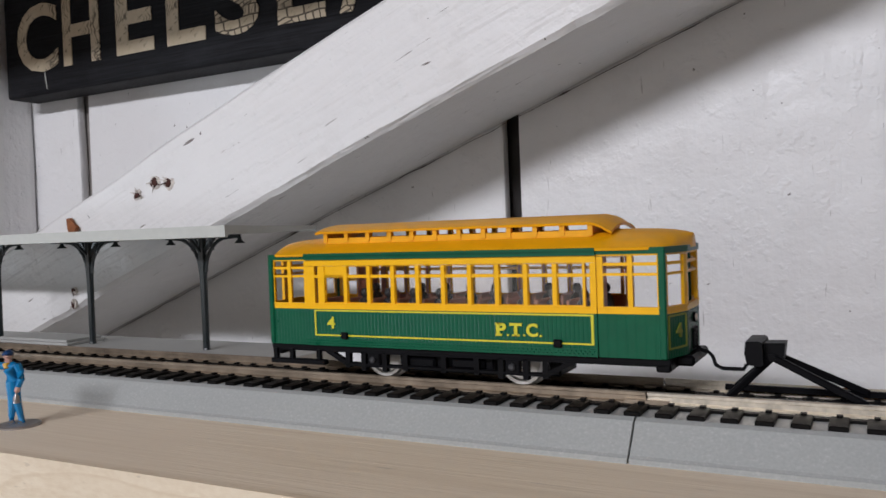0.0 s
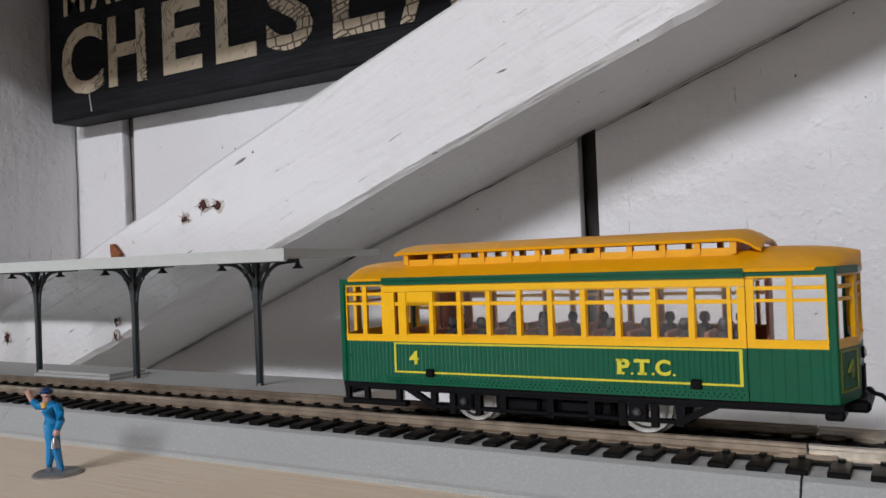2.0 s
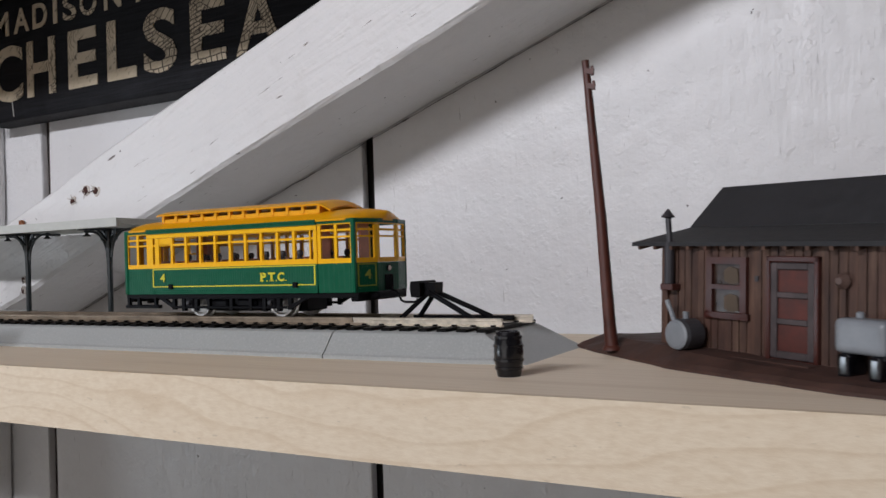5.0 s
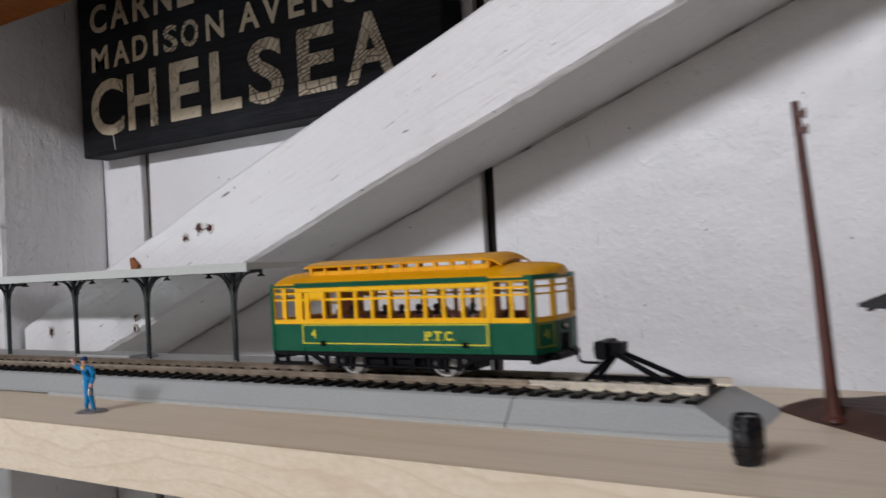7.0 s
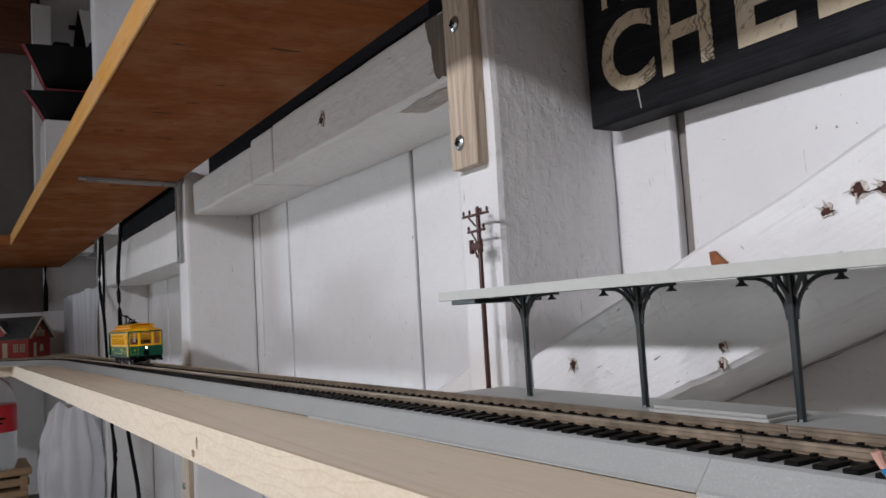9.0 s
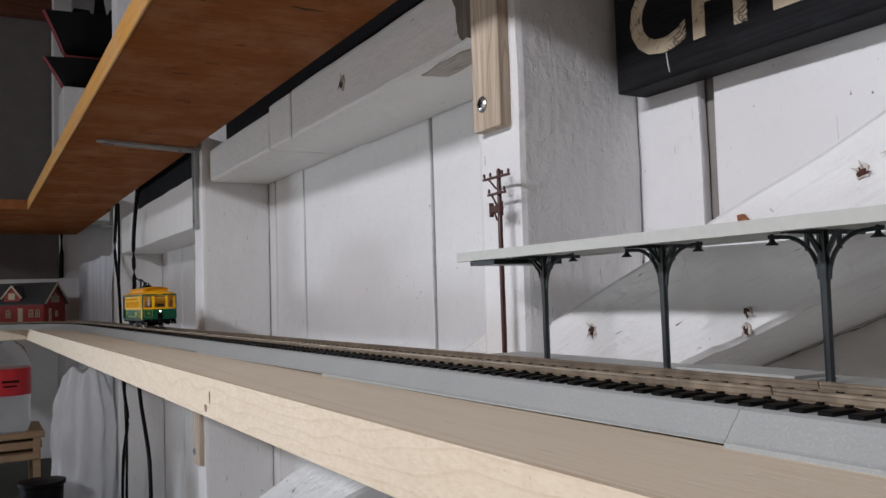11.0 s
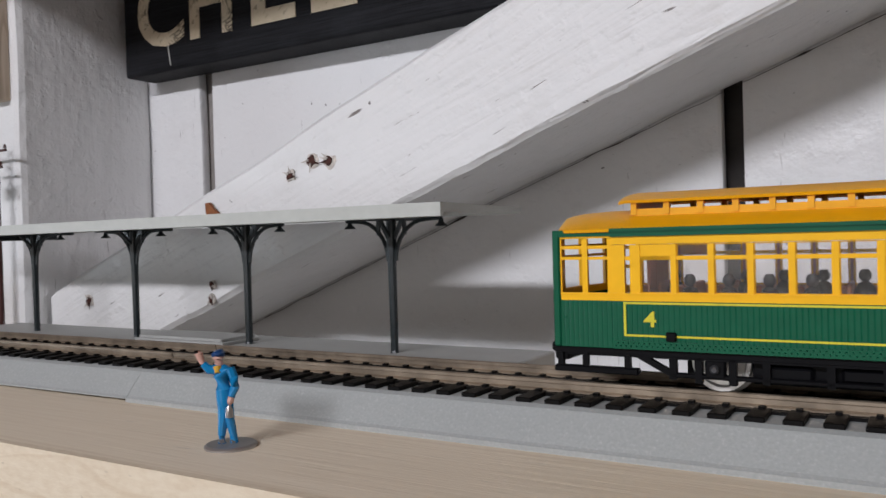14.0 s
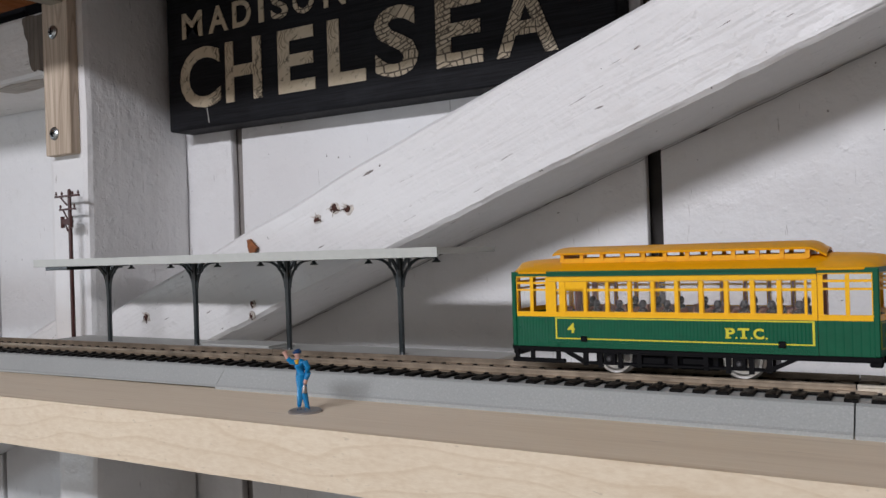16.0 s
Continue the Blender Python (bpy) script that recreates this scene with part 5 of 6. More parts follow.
shed_wall(uv(U1, 0), uv(0, 0), "front_wall", lambda u: ZE)
shed_wall(uv(0, 0), uv(0, V1), "gable_wall", lambda u: gable(u))
shed_wall(uv(0, V1), uv(U1, V1), "back_wall", lambda u: gable(V1))
shed_wall(uv(U1, V1), uv(U1, 0), "gable_wall", lambda u: gable(V1 - u))
for u, v in ((0, 0), (U1, 0), (0, V1), (U1, V1)):
    bm = bmesh.new()
    x, y = uv(u, v)
    bm_box(bm, x - 0.0011, x + 0.0011, y - 0.0011, y + 0.0011, ZB, gable(v) - 0.0004)
    part("corner_board", bm, SHED, shed)
ROOF_LINE = [(-0.0032, 0.0300), (0.0205, 0.0350), (0.0345, 0.0478), (0.0520, 0.0320)]
for (v0, z0), (v1, z1) in zip(ROOF_LINE, ROOF_LINE[1:]):
    bm = bmesh.new()
    bm_loft(bm, [[(u, -v0, z0), (u, -v0, z0 + 0.0011), (u, -v1, z1 + 0.0009), (u, -v1, z1)] for u in (-0.0046, 0.0800)])
    part("roof_slope", bm, TAR, shed, "black tarred roof slope")
for i in range(14):
    u = -0.0020 + i * 0.0061
    bm = bmesh.new()
    bm_beam(bm, (u, 0.0030, 0.0296), (u, -0.006, 0.0316), 0.0010, 0.0012)
    part("rafter_end", bm, SHED, shed)
bm = bmesh.new()
for u0, u1, z0, z1 in ((0.0408, 0.0427, 0.0125, 0.0272), (0.0517, 0.0536, 0.0125, 0.0272), (0.0427, 0.0517, 0.0254, 0.0272), (0.0402, 0.0542, 0.0112, 0.0128), (0.0427, 0.0517, 0.0188, 0.0200)):
    bm_box(bm, u0, u1, 0.0004, 0.0016, z0, z1)
frame_w = part("window", bm, BROWN_PLASTIC, shed, "brown sash window frame")
bm = bmesh.new()
bm_box(bm, 0.0427, 0.0517, 0.0003, 0.0006, 0.0128, 0.0254)
part("pane", bm, plain("window_dark", (0.035, 0.02, 0.014), 0.2, vary=0.4, scale=220), frame_w)
bm = bmesh.new()
for z0, z1 in ((0.0130, 0.0178), (0.0202, 0.0248)):
    bm_prism(bm, [(0.0436, z0 + 0.0004), (0.0462, z0), (0.0482, z0 + 0.0008), (0.0484, z1 - 0.0010), (0.0464, z1), (0.0440, z1 - 0.0006)], "y", 0.0006, 0.0009)
part("blind", bm, plain("cream_blind", (0.08, 0.056, 0.036), 0.7, vary=0.2), frame_w)
bm = bmesh.new()
for u0, u1, z0, z1 in ((0.0202, 0.0214, ZB, 0.0276), (0.0334, 0.0346, ZB, 0.0276), (0.0202, 0.0346, 0.0262, 0.0276)):
    bm_box(bm, u0, u1, 0.0004, 0.0020, z0, z1, 0.0002)
part("door_surround", bm, BROWN_PLASTIC, shed, "dark brown door surround")
DOOR_RED = plain("door_red", (0.080, 0.018, 0.012), 0.6, vary=0.35, scale=260)
bm = bmesh.new()
bm_box(bm, 0.0214, 0.0334, 0.0002, 0.0010, ZB, 0.0262)
door = part("door", bm, DOOR_RED, shed, "rust-red panelled door with worn grey rails")
RAIL_GREY = plain("door_rail", (0.060, 0.046, 0.046), 0.65, vary=0.45, scale=320)
for u0, u1, z0, z1, nm in ((0.0214, 0.0232, 0.0030, 0.0260, "stile"), (0.0316, 0.0334, 0.0030, 0.0260, "stile"), (0.0232, 0.0316, 0.0244, 0.0260, "door_rail"), (0.0232, 0.0316, 0.0176, 0.0190, "door_rail"), (0.0232, 0.0316, 0.0112, 0.0126, "door_rail"), (0.0232, 0.0316, 0.0030, 0.0048, "door_rail")):
    bm = bmesh.new()
    bm_box(bm, u0, u1, 0.0010, 0.0017, z0, z1, 0.0002)
    part(nm, bm, RAIL_GREY, door)
bm = bmesh.new()
bm_box(bm, 0.0190, 0.0415, 0.0005, 0.0068, 0.0004, 0.0026, 0.0003)
part("doorstep", bm, YARD, shed)
PIPE_IRON = plain("pipe_iron", (0.032, 0.030, 0.034), 0.5)
bm = bmesh.new()
bm_bar(bm, (0.0664, 0.0020, 0.0195), (0.0664, 0.0020, 0.0312), 0.0014, seg=12)
bm_bar(bm, (0.0664, 0.0020, 0.0312), (0.0670, 0.0020, 0.0378), 0.0008, seg=10)
stove = part("stove_pipe", bm, PIPE_IRON, shed, "dark iron stove pipe")
bm = bmesh.new()
bm_lathe(bm, (0.0671, 0.0020, 0.0378), [(0.0008, 0), (0.0020, 0.0003), (0.0002, 0.0026)], 10)
part("cowl", bm, PIPE_IRON, stove)
bm = bmesh.new()
bm_box(bm, 0.0636, 0.0682, 0.0002, 0.0038, 0.0178, 0.0196, 0.0002)
part("pipe_bracket", bm, BROWN_PLASTIC, stove)
bm = bmesh.new()
bm_bar(bm, (0.0096, -0.027, 0.0405), (0.0096, -0.027, 0.0462), 0.0011, seg=10)
part("roof_vent", bm, TAR, shed)
bm = bmesh.new()
bm_lathe(bm, (0.0146, 0.0004, 0.0222), [(0.0015, 0), (0.0019, 0.0008), (0.0008, 0.0024)], 12, "y")
part("meter", bm, plain("meter_brown", (0.10, 0.062, 0.05), 0.5, vary=0.3), shed, "small round brown meter")
bm = bmesh.new()
bm_box(bm, 0.0140, 0.0152, 0.0004, 0.0010, 0.0140, 0.0205)
part("meter_pipe", bm, SHED, shed)
bm = bmesh.new()
bm_box(bm, 0.0376, 0.0386, 0.0004, 0.0010, 0.0212, 0.0226)
part("door_bell", bm, PIPE_IRON, shed)
bm = bmesh.new()
bm_box(bm, -0.0012, -0.0003, -0.0430, -0.0405, 0.0160, 0.0415)
part("gable_trim", bm, PIPE_DARK, shed)
bm = bmesh.new()
bm_path(bm, [(-0.0012, -0.0175, 0.0014), (-0.0012, -0.0177, 0.012), (-0.0013, -0.0174, 0.022), (-0.0012, -0.0176, 0.0300)], 0.0008, 8)
part("drain_pipe", bm, PIPE_DARK, shed, "dull blue-grey drain pipe")
bm = bmesh.new()
for y, z, w, h in ((-0.0135, 0.0150, 0.0022, 0.0012), (-0.0122, 0.0105, 0.0016, 0.0022), (-0.0150, 0.0120, 0.0010, 0.0040)):
    bm_box(bm, -0.0022, -0.0003, y - w, y + w, z - h, z + h, 0.0003)
part("pipe_valve", bm, PIPE_DARK, shed, "dull grey pipe valve")
drum = thing("drum_tank", (0, 0, 0), "small round grey tank leaning beside the shed wall", "tank")
drum.location, drum.rotation_euler = shed.location, shed.rotation_euler
bm = bmesh.new()
bm_lathe(bm, (0.0566, 0.0058, 0.0066), [(0.0036, -0.0032), (0.0042, -0.0028), (0.0042, 0.0024), (0.0038, 0.0032), (0.0006, 0.0034)], 24, "y")
part("tank_body", bm, plain("tank_black", (0.05, 0.05, 0.055), 0.4), drum)
bm = bmesh.new()
bm_lathe(bm, (0.0566, 0.0091, 0.0066), [(0.0039, 0), (0.0039, 0.0003), (0.0032, 0.0006)], 24, "y")
part("tank_end", bm, DULL_GREY, drum, "dull grey disc end")
bm = bmesh.new()
bm_bar(bm, (0.0566, 0.0058, 0.0106), (0.0566, 0.0058, 0.0126), 0.0008, seg=8)
bm_bar(bm, (0.0606, 0.0052, 0.0085), (0.0640, 0.0052, 0.0152), 0.0007, seg=8)
part("filler_cap", bm, DULL_GREY, drum)
cart = thing("oil_cart", (0, 0, 0), "grey box tank on small feet against the shed", "tank")
cart.location, cart.rotation_euler = shed.location, shed.rotation_euler
bm = bmesh.new()
bm_box(bm, -0.0006, 0.0114, 0.0030, 0.0095, 0.0070, 0.0146, 0.0018, 4)
part("tank_body", bm, DULL_GREY, cart, smooth=True)
bm = bmesh.new()
bm_lathe(bm, (0.0072, 0.0060, 0.0144), [(0.0009, 0), (0.0009, 0.0012), (0.0005, 0.0016)], 10)
part("filler_cap", bm, DULL_GREY, cart)
for u in (0.0018, 0.0088):
    bm = bmesh.new()
    bm_box(bm, u - 0.0014, u + 0.0014, 0.0030, 0.0096, 0.0018, 0.0071, 0.0008, 2)
    part("foot", bm, GLOSS_BLACK, cart)
gate = thing("clothes_post", (0, 0, 0), "rust-red wooden T-shaped yard post", "post")
gate.location, gate.rotation_euler = shed.location, shed.rotation_euler
bm = bmesh.new()
bm_beam(bm, (-0.0058, 0.0005, 0.0010), (-0.0060, 0.0005, 0.0250), 0.0015, 0.0015, up=(1, 0, 0), bevel=0.0002)
part("upright", bm, RUST, gate)
bm = bmesh.new()
bm_beam(bm, (0.0020, 0.0015, 0.0234), (-0.0118, -0.0010, 0.0258), 0.0012, 0.0014, bevel=0.0002)
part("cross_bar", bm, RUST, gate)

# ---- sign lettering ----
def paper(plan):
    """Cream paper with printed map lines in patches and rubbed dark streaks; plan: printed all over with a street plan."""
    def build(nt, b):
        flat = coords(nt, (1, 1, 1), (radians(90), 0, 0))
        warp = node(nt, "ShaderNodeTexNoise", Scale=60.0, Detail=2.0)
        nt.links.new(flat, warp.inputs["Vector"])
        bent = mix(nt, 0.005, flat, warp.outputs["Color"], "ADD")
        col = ramp(nt, noise_of(nt, coords(nt), 40.0, 5, 0.6), [(0.3, (0.47, 0.38, 0.25)), (0.6, (0.60, 0.51, 0.37))])
        ink = (0.045, 0.03, 0.018)
        # blocks of a street plan: districts of streets at several angles and sizes, some blocks hatched dark
        district = noise_of(nt, coords(nt), 26.0, 1, 0.4)
        lines = None
        for k, (scale, turn, width, long_, tall_) in enumerate(((62.0, 3.0, 0.030, 0.50, 0.30), (88.0, 24.0, 0.040, 0.85, 0.20), (74.0, -38.0, 0.026, 0.30, 0.62), (120.0, 64.0, 0.045, 0.9, 0.24))):
            br = nt.nodes.new("ShaderNodeTexBrick")
            br.offset, br.offset_frequency, br.squash, br.squash_frequency = 0.37, 3, 0.45, 2
            for key, value in (("Scale", scale), ("Mortar Size", width), ("Mortar Smooth", 0.3), ("Bias", -0.55), ("Brick Width", long_), ("Row Height", tall_), ("Color1", (0, 0, 0, 1)), ("Color2", (0.75, 0.75, 0.75, 1)), ("Mortar", (1, 1, 1, 1))):
                br.inputs[key].default_value = value
            mp = nt.nodes.new("ShaderNodeMapping")
            mp.inputs["Rotation"].default_value = (0, 0, radians(turn))
            nt.links.new(bent, mp.inputs["Vector"])
            nt.links.new(mp.outputs["Vector"], br.inputs["Vector"])
            if lines is None:
                lines = br.outputs["Color"]
            else:
                edge = 0.36 + 0.09 * k
                lines = mix(nt, ramp(nt, district, [(edge - 0.004, grey(0)), (edge + 0.004, grey(1))]), lines, br.outputs["Color"])
        where = noise_of(nt, coords(nt), 45.0, 3, 0.5)
        lo = 0.33 if plan else 0.56
        amount = mix(nt, 1.0, lines, ramp(nt, where, [(lo, grey(0)), (lo + 0.07, grey(0.9))]), "MULTIPLY")
        col = mix(nt, amount, col, ink)
        # fine hatching like an engraved shoreline
        wave = node(nt, "ShaderNodeTexWave", Scale=120.0, Distortion=9.0, Detail=2.0)
        nt.links.new(mix(nt, 0.02, flat, warp.outputs["Color"], "ADD"), wave.inputs["Vector"])
        hatch = noise_of(nt, coords(nt, (1, 1, 1), (0, 0.4, 0)), 38.0, 2, 0.5)
        fine = mix(nt, 1.0, ramp(nt, wave.outputs["Fac"], [(0.70, grey(0)), (0.86, grey(1))]), ramp(nt, hatch, [(0.52, grey(0)), (0.57, grey(0.75))]), "MULTIPLY")
        col = mix(nt, fine, col, ink)
        streak = noise_of(nt, coords(nt, (30, 30, 140), (0, radians(35), 0)), 3.0, 6, 0.7)
        lo = 0.58 if plan else 0.575
        col = mix(nt, ramp(nt, streak, [(lo, grey(0)), (lo + 0.05, grey(0.8))]), col, (0.05, 0.035, 0.022))
        nt.links.new(col, b.inputs["Base Color"])
        b.inputs["Roughness"].default_value = 0.6
    return build


CREAM = material("cream_paper", paper(False))
PLAN_PAPER = material("street_plan_paper", paper(True))
SY = 0.3103
CHELSEA = [("C", -0.4538, -0.4165), ("H", -0.4117, -0.3805), ("E", -0.3668, -0.3375), ("L", -0.3275, -0.2998), ("S", -0.2932, -0.2637), ("E", -0.2519, -0.2230), ("A", -0.2148, -0.1800)]
MADISON = [("M", -0.4505, -0.4315), ("A", -0.4258, -0.4080), ("D", -0.4040, -0.3880), ("I", -0.3815, -0.3772), ("S", -0.3712, -0.3572), ("O", -0.3535, -0.3365), ("N", -0.3292, -0.3128), ("A", -0.2992, -0.2813), ("V", -0.2785, -0.2625), ("E", -0.2570, -0.2448), ("N", -0.2382, -0.2232), ("U", -0.2160, -0.2018), ("E", -0.1975, -0.1850)]
CARNEG = [("C", -0.4508, -0.4318), ("A", -0.4273, -0.4073), ("R", -0.4020, -0.3845), ("N", -0.3795, -0.3615), ("E", -0.3555, -0.3399), ("G", -0.3348, -0.3178)]
for word, z0, z1, wgt in ((CHELSEA, 0.1524, 0.1916, 0.00125), (MADISON, 0.1996, 0.2168, 0.0005), (CARNEG, 0.2270, 0.2468, 0.0006)):
    for k, (ch, a, b) in enumerate(word):
        round_ = 0.0006 * (z1 - z0) / 0.039 if ch in "CSOGU" else 0
        lettering("letter", ch, a, b, SY, z0 - round_, z1 + round_, PLAN_PAPER if word is CHELSEA and k > 3 or word is MADISON and k in (4, 5) else CREAM, sign, 0.0, wgt, 0.0006)
bm = bmesh.new()
bm_beam(bm, (-0.4279, 0.3102, 0.1412), (-0.4296, 0.3102, 0.1515), 0.0004, 0.0005)
part("scratch", bm, CANOPY, sign, "short white scratch")

# ---- fixings on the timbers ----
WEATHER = plain("hole_brown", (0.055, 0.018, 0.012), 0.9, vary=0.5, scale=500)
SPLINTER = plain("splinter", (0.55, 0.50, 0.45), 0.8, vary=0.4, scale=600)
def nail_hole(x, y, z, size, seed):
    rnd = random.Random(seed)
    hole = thing("nail_hole", (x, y, z), "rusty nail hole with splintered white paint", "nail hole", "nail holes")
    for name, k, mat, lift in (("broken_paint", 1.35, SPLINTER, 0.0003), ("cavity", 0.85, WEATHER, -0.0003)):
        bm = bmesh.new()
        pts = []
        for i in range(11):
            a = i * math.tau / 11
            r = size * k * rnd.uniform(0.55, 1.1)
            pts.append((r * math.cos(a), r * math.sin(a) * 1.15))
        bm_prism(bm, pts, "y", lift - 0.0004, lift + 0.0012)
        part(name, bm, mat, hole)
    for i in range(3):
        bm = bmesh.new()
        a = rnd.uniform(0, math.tau)
        bm_path(bm, [(size * 0.5 * math.cos(a), -0.0005, size * 0.5 * math.sin(a)), (size * 1.9 * math.cos(a + 0.3), -0.0011, size * 1.9 * math.sin(a + 0.3))], [0.0005, 0.00012], 5)
        part("splinter", bm, SPLINTER if i else WEATHER, hole)


for i, (x, z, wide) in enumerate([(-0.2886, 0.0762, 0.0026), (-0.3004, 0.0708, 0.0020), (-0.2795, 0.0752, 0.0025), (-0.4369, 0.0168, 0.0024), (-0.3484, 0.0258, 0.0016), (-0.3495, 0.0190, 0.0016)]):
    nail_hole(x, 0.2621, z, wide, i)
nail_hole(-0.7096, 0.2570, 0.198, 0.0042, 11)
chip = thing("paint_chip", (-0.3463, 0.2612, 0.0590), "curled orange-brown flake lodged on the brace edge", "flake")
bm = bmesh.new()
bm_prism(bm, [(-0.0016, -0.0044), (0.0026, -0.0046), (0.0042, -0.0018), (0.0012, 0.0006), (-0.0016, 0.0030), (-0.0034, 0.0026), (-0.0026, -0.0012)], "y", -0.0012, 0.0006)
rough_edges(bm, 0.0006, 0.004, 3.0)
part("flake", bm, plain("orange_brown", (0.26, 0.09, 0.03), 0.7, vary=0.35, scale=300), chip)

SCREW = plain("zinc_screw", (0.36, 0.38, 0.38), 0.3, 0.9)
def screw_at(parent, x, y, z, rad, axis="y", sgn=-1):
    bm = bmesh.new()
    bm_lathe(bm, (x, y, z), [(rad, 0), (rad, 0.0004 * sgn), (rad * 0.75, 0.0013 * sgn), (rad * 0.25, 0.0017 * sgn)], 18, axis)
    s = part("screw", bm, SCREW, parent, "zinc pan-head screw", smooth=True)
    bm = bmesh.new()
    w = rad * 0.5
    for a, b in ((w, rad * 0.12), (rad * 0.12, w)):
        if axis == "y":
            bm_box(bm, x - a, x + a, y + 0.0014 * sgn, y + 0.0019 * sgn, z - b, z + b)
        else:
            bm_box(bm, x - a, x + a, y - b, y + b, z + 0.0014 * sgn, z + 0.0019 * sgn)
    part("recess", bm, BLACK, s)


strip = thing("shelf_bracket", (0, 0, 0), "wooden strip and flat steel bracket holding up the plywood shelf", "bracket", "shelf brackets")
bm = bmesh.new()
timber(bm, -0.5040, -0.4785, 0.2435, 0.2502, 0.1200, 0.2172, 0.0008, 0.02, 0.0003, 4.0)
part("wood_strip", bm, STRIP_WOOD, strip, "pale unpainted wooden strip")
BEIGE_STEEL = plain("beige_steel", (0.40, 0.37, 0.31), 0.45, 0.3, 0.1)
bm = bmesh.new()
bm_beam(bm, (-0.4955, 0.1480, 0.2160), (-0.4890, 0.2440, 0.2160), 0.0125, 0.0026, bevel=0.0004)
part("steel_arm", bm, BEIGE_STEEL, strip, "flat beige steel arm")
screw_at(strip, -0.4945, 0.2433, 0.1336, 0.0042)
screw_at(strip, -0.4930, 0.2433, 0.1975, 0.0042)
screw_at(strip, -0.4945, 0.160, 0.2146, 0.0040, "z")
screw_at(strip, -0.4905, 0.222, 0.2146, 0.0040, "z")
GALV = plain("galvanised", (0.42, 0.43, 0.42), 0.35, 0.8)
brk = thing("shelf_bracket", (0, 0, 0), "thin galvanised steel shelf bracket on a white stud", "bracket", "shelf brackets")
bm = bmesh.new()
bm_beam(bm, (-1.1060, 0.1400, 0.2168), (-1.1300, 0.2480, 0.2168), 0.016, 0.0018, bevel=0.0003)
arm = part("steel_arm", bm, GALV, brk)
for d in (-1, 1):
    bm = bmesh.new()
    bm_beam(bm, (-1.1060 + d * 0.0068, 0.1405, 0.2152), (-1.1300 + d * 0.0068, 0.2475, 0.2152), 0.0018, 0.0016, bevel=0.0003)
    part("raised_rim", bm, GALV, arm)
bm = bmesh.new()
bm_bar(bm, (-1.1060, 0.1405, 0.2159), (-1.1060, 0.1405, 0.2176), 0.0080, seg=18)
part("round_end", bm, GALV, arm)
screw_at(brk, -1.1080, 0.1500, 0.2156, 0.0032, "z")
screw_at(brk, -1.1250, 0.2270, 0.2156, 0.0032, "z")
bm = bmesh.new()
bm_box(bm, -1.1460, -1.1300, 0.2466, 0.2496, 0.1225, 0.2176, 0.0003)
leg = part("steel_leg", bm, GALV, brk)
for x in (-1.1454, -1.1306):
    bm = bmesh.new()
    bm_box(bm, x - 0.0008, x + 0.0008, 0.2452, 0.2468, 0.1235, 0.2165, 0.0003)
    part("raised_rim", bm, GALV, leg)
screw_at(brk, -1.138, 0.2464, 0.131, 0.003)
low_brk = thing("shelf_bracket", (0, 0, 0), "pale wooden strip and steel arm holding up the model shelf", "bracket", "shelf brackets")
bm = bmesh.new()
timber(bm, -1.1545, -1.1235, 0.2440, 0.2497, -0.1560, -0.0188, 0.0008, 0.02, 0.0003, 8.0)
part("wood_strip", bm, STRIP_WOOD, low_brk, "pale unpainted wooden strip")
bm = bmesh.new()
bm_box(bm, -1.1450, -1.1330, 0.1450, 0.2440, -0.0215, -0.0188, 0.0004)
part("steel_arm", bm, BEIGE_STEEL, low_brk, "flat beige steel arm")
screw_at(low_brk, -1.1440, 0.2438, -0.1410, 0.0042)
bm = bmesh.new()
bm_box(bm, 0.1252, 0.1290, WALL - 0.0022, WALL - 0.0002, 0.1128, 0.1144)
tagged(part("wall_staple", bm, BLACK), "short dark metal strip on the wall boards", "staple")
bm = bmesh.new()
for a, b in ((0.134, 0.158),):
    bm_box(bm, a, b, WALL - 0.012, WALL - 0.0002, 0.1405, 0.148, 0.001)
tagged(part("wall_clip", bm, DULL_GREY), "grey metal clip screwed to the wall boards", "clip")

# lower brace of the next bay
bm = bmesh.new()
rings = []
for i in range(25):
    x = -1.02 + i * (1.02 - 0.513) / 24
    top = 0.0200 + (x + 0.5183) * 0.41
    low = top - 0.052
    rings.append([(x, 0.2655, low), (x, 0.2625, low + 0.003), (x, 0.2625, top - 0.003), (x, 0.2655, top), (x, WALL - 0.0006, top), (x, WALL - 0.0006, low)])
bm_loft(bm, rings)
rough_edges(bm, 0.0009, 0.045, 12.0)
for v in bm.verts:
    v.co.y = min(v.co.y, WALL - 0.0006)
tagged(part("brace", bm, WHITE_BRACE), "white painted diagonal timber brace below the shelf", "brace", kind="structure")

# ---- the far end ----
# both corner shelves are cut short out of view to let light in
bm = bmesh.new()
bm_box(bm, -2.42, -1.69, -0.12, 0.2495, -0.0185, 0.0, 0.0008)
tagged(part("corner_shelf", bm, SHELF_TOP), "pine shelf running on along the end wall", "shelf")
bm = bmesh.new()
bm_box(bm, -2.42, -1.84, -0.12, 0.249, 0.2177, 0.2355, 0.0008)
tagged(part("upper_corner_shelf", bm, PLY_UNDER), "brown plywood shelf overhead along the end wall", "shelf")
bm = bmesh.new()
bm_box(bm, -2.425, -2.40, -0.68, 0.20, -1.2, 0.105)
bm_box(bm, -2.425, -2.405, 0.203, 0.3325, -1.2, 0.105)
tagged(part("wainscot", bm, WHITE_WALL), "white painted boarding on the end wall", "boarding", kind="structure")
# grey lowered in the colour itself to stand for weaker light up here
DIM_GREY_BOARD = plain("dim_grey_board", (0.15, 0.135, 0.13), 0.8, scale=25)
bm = bmesh.new()
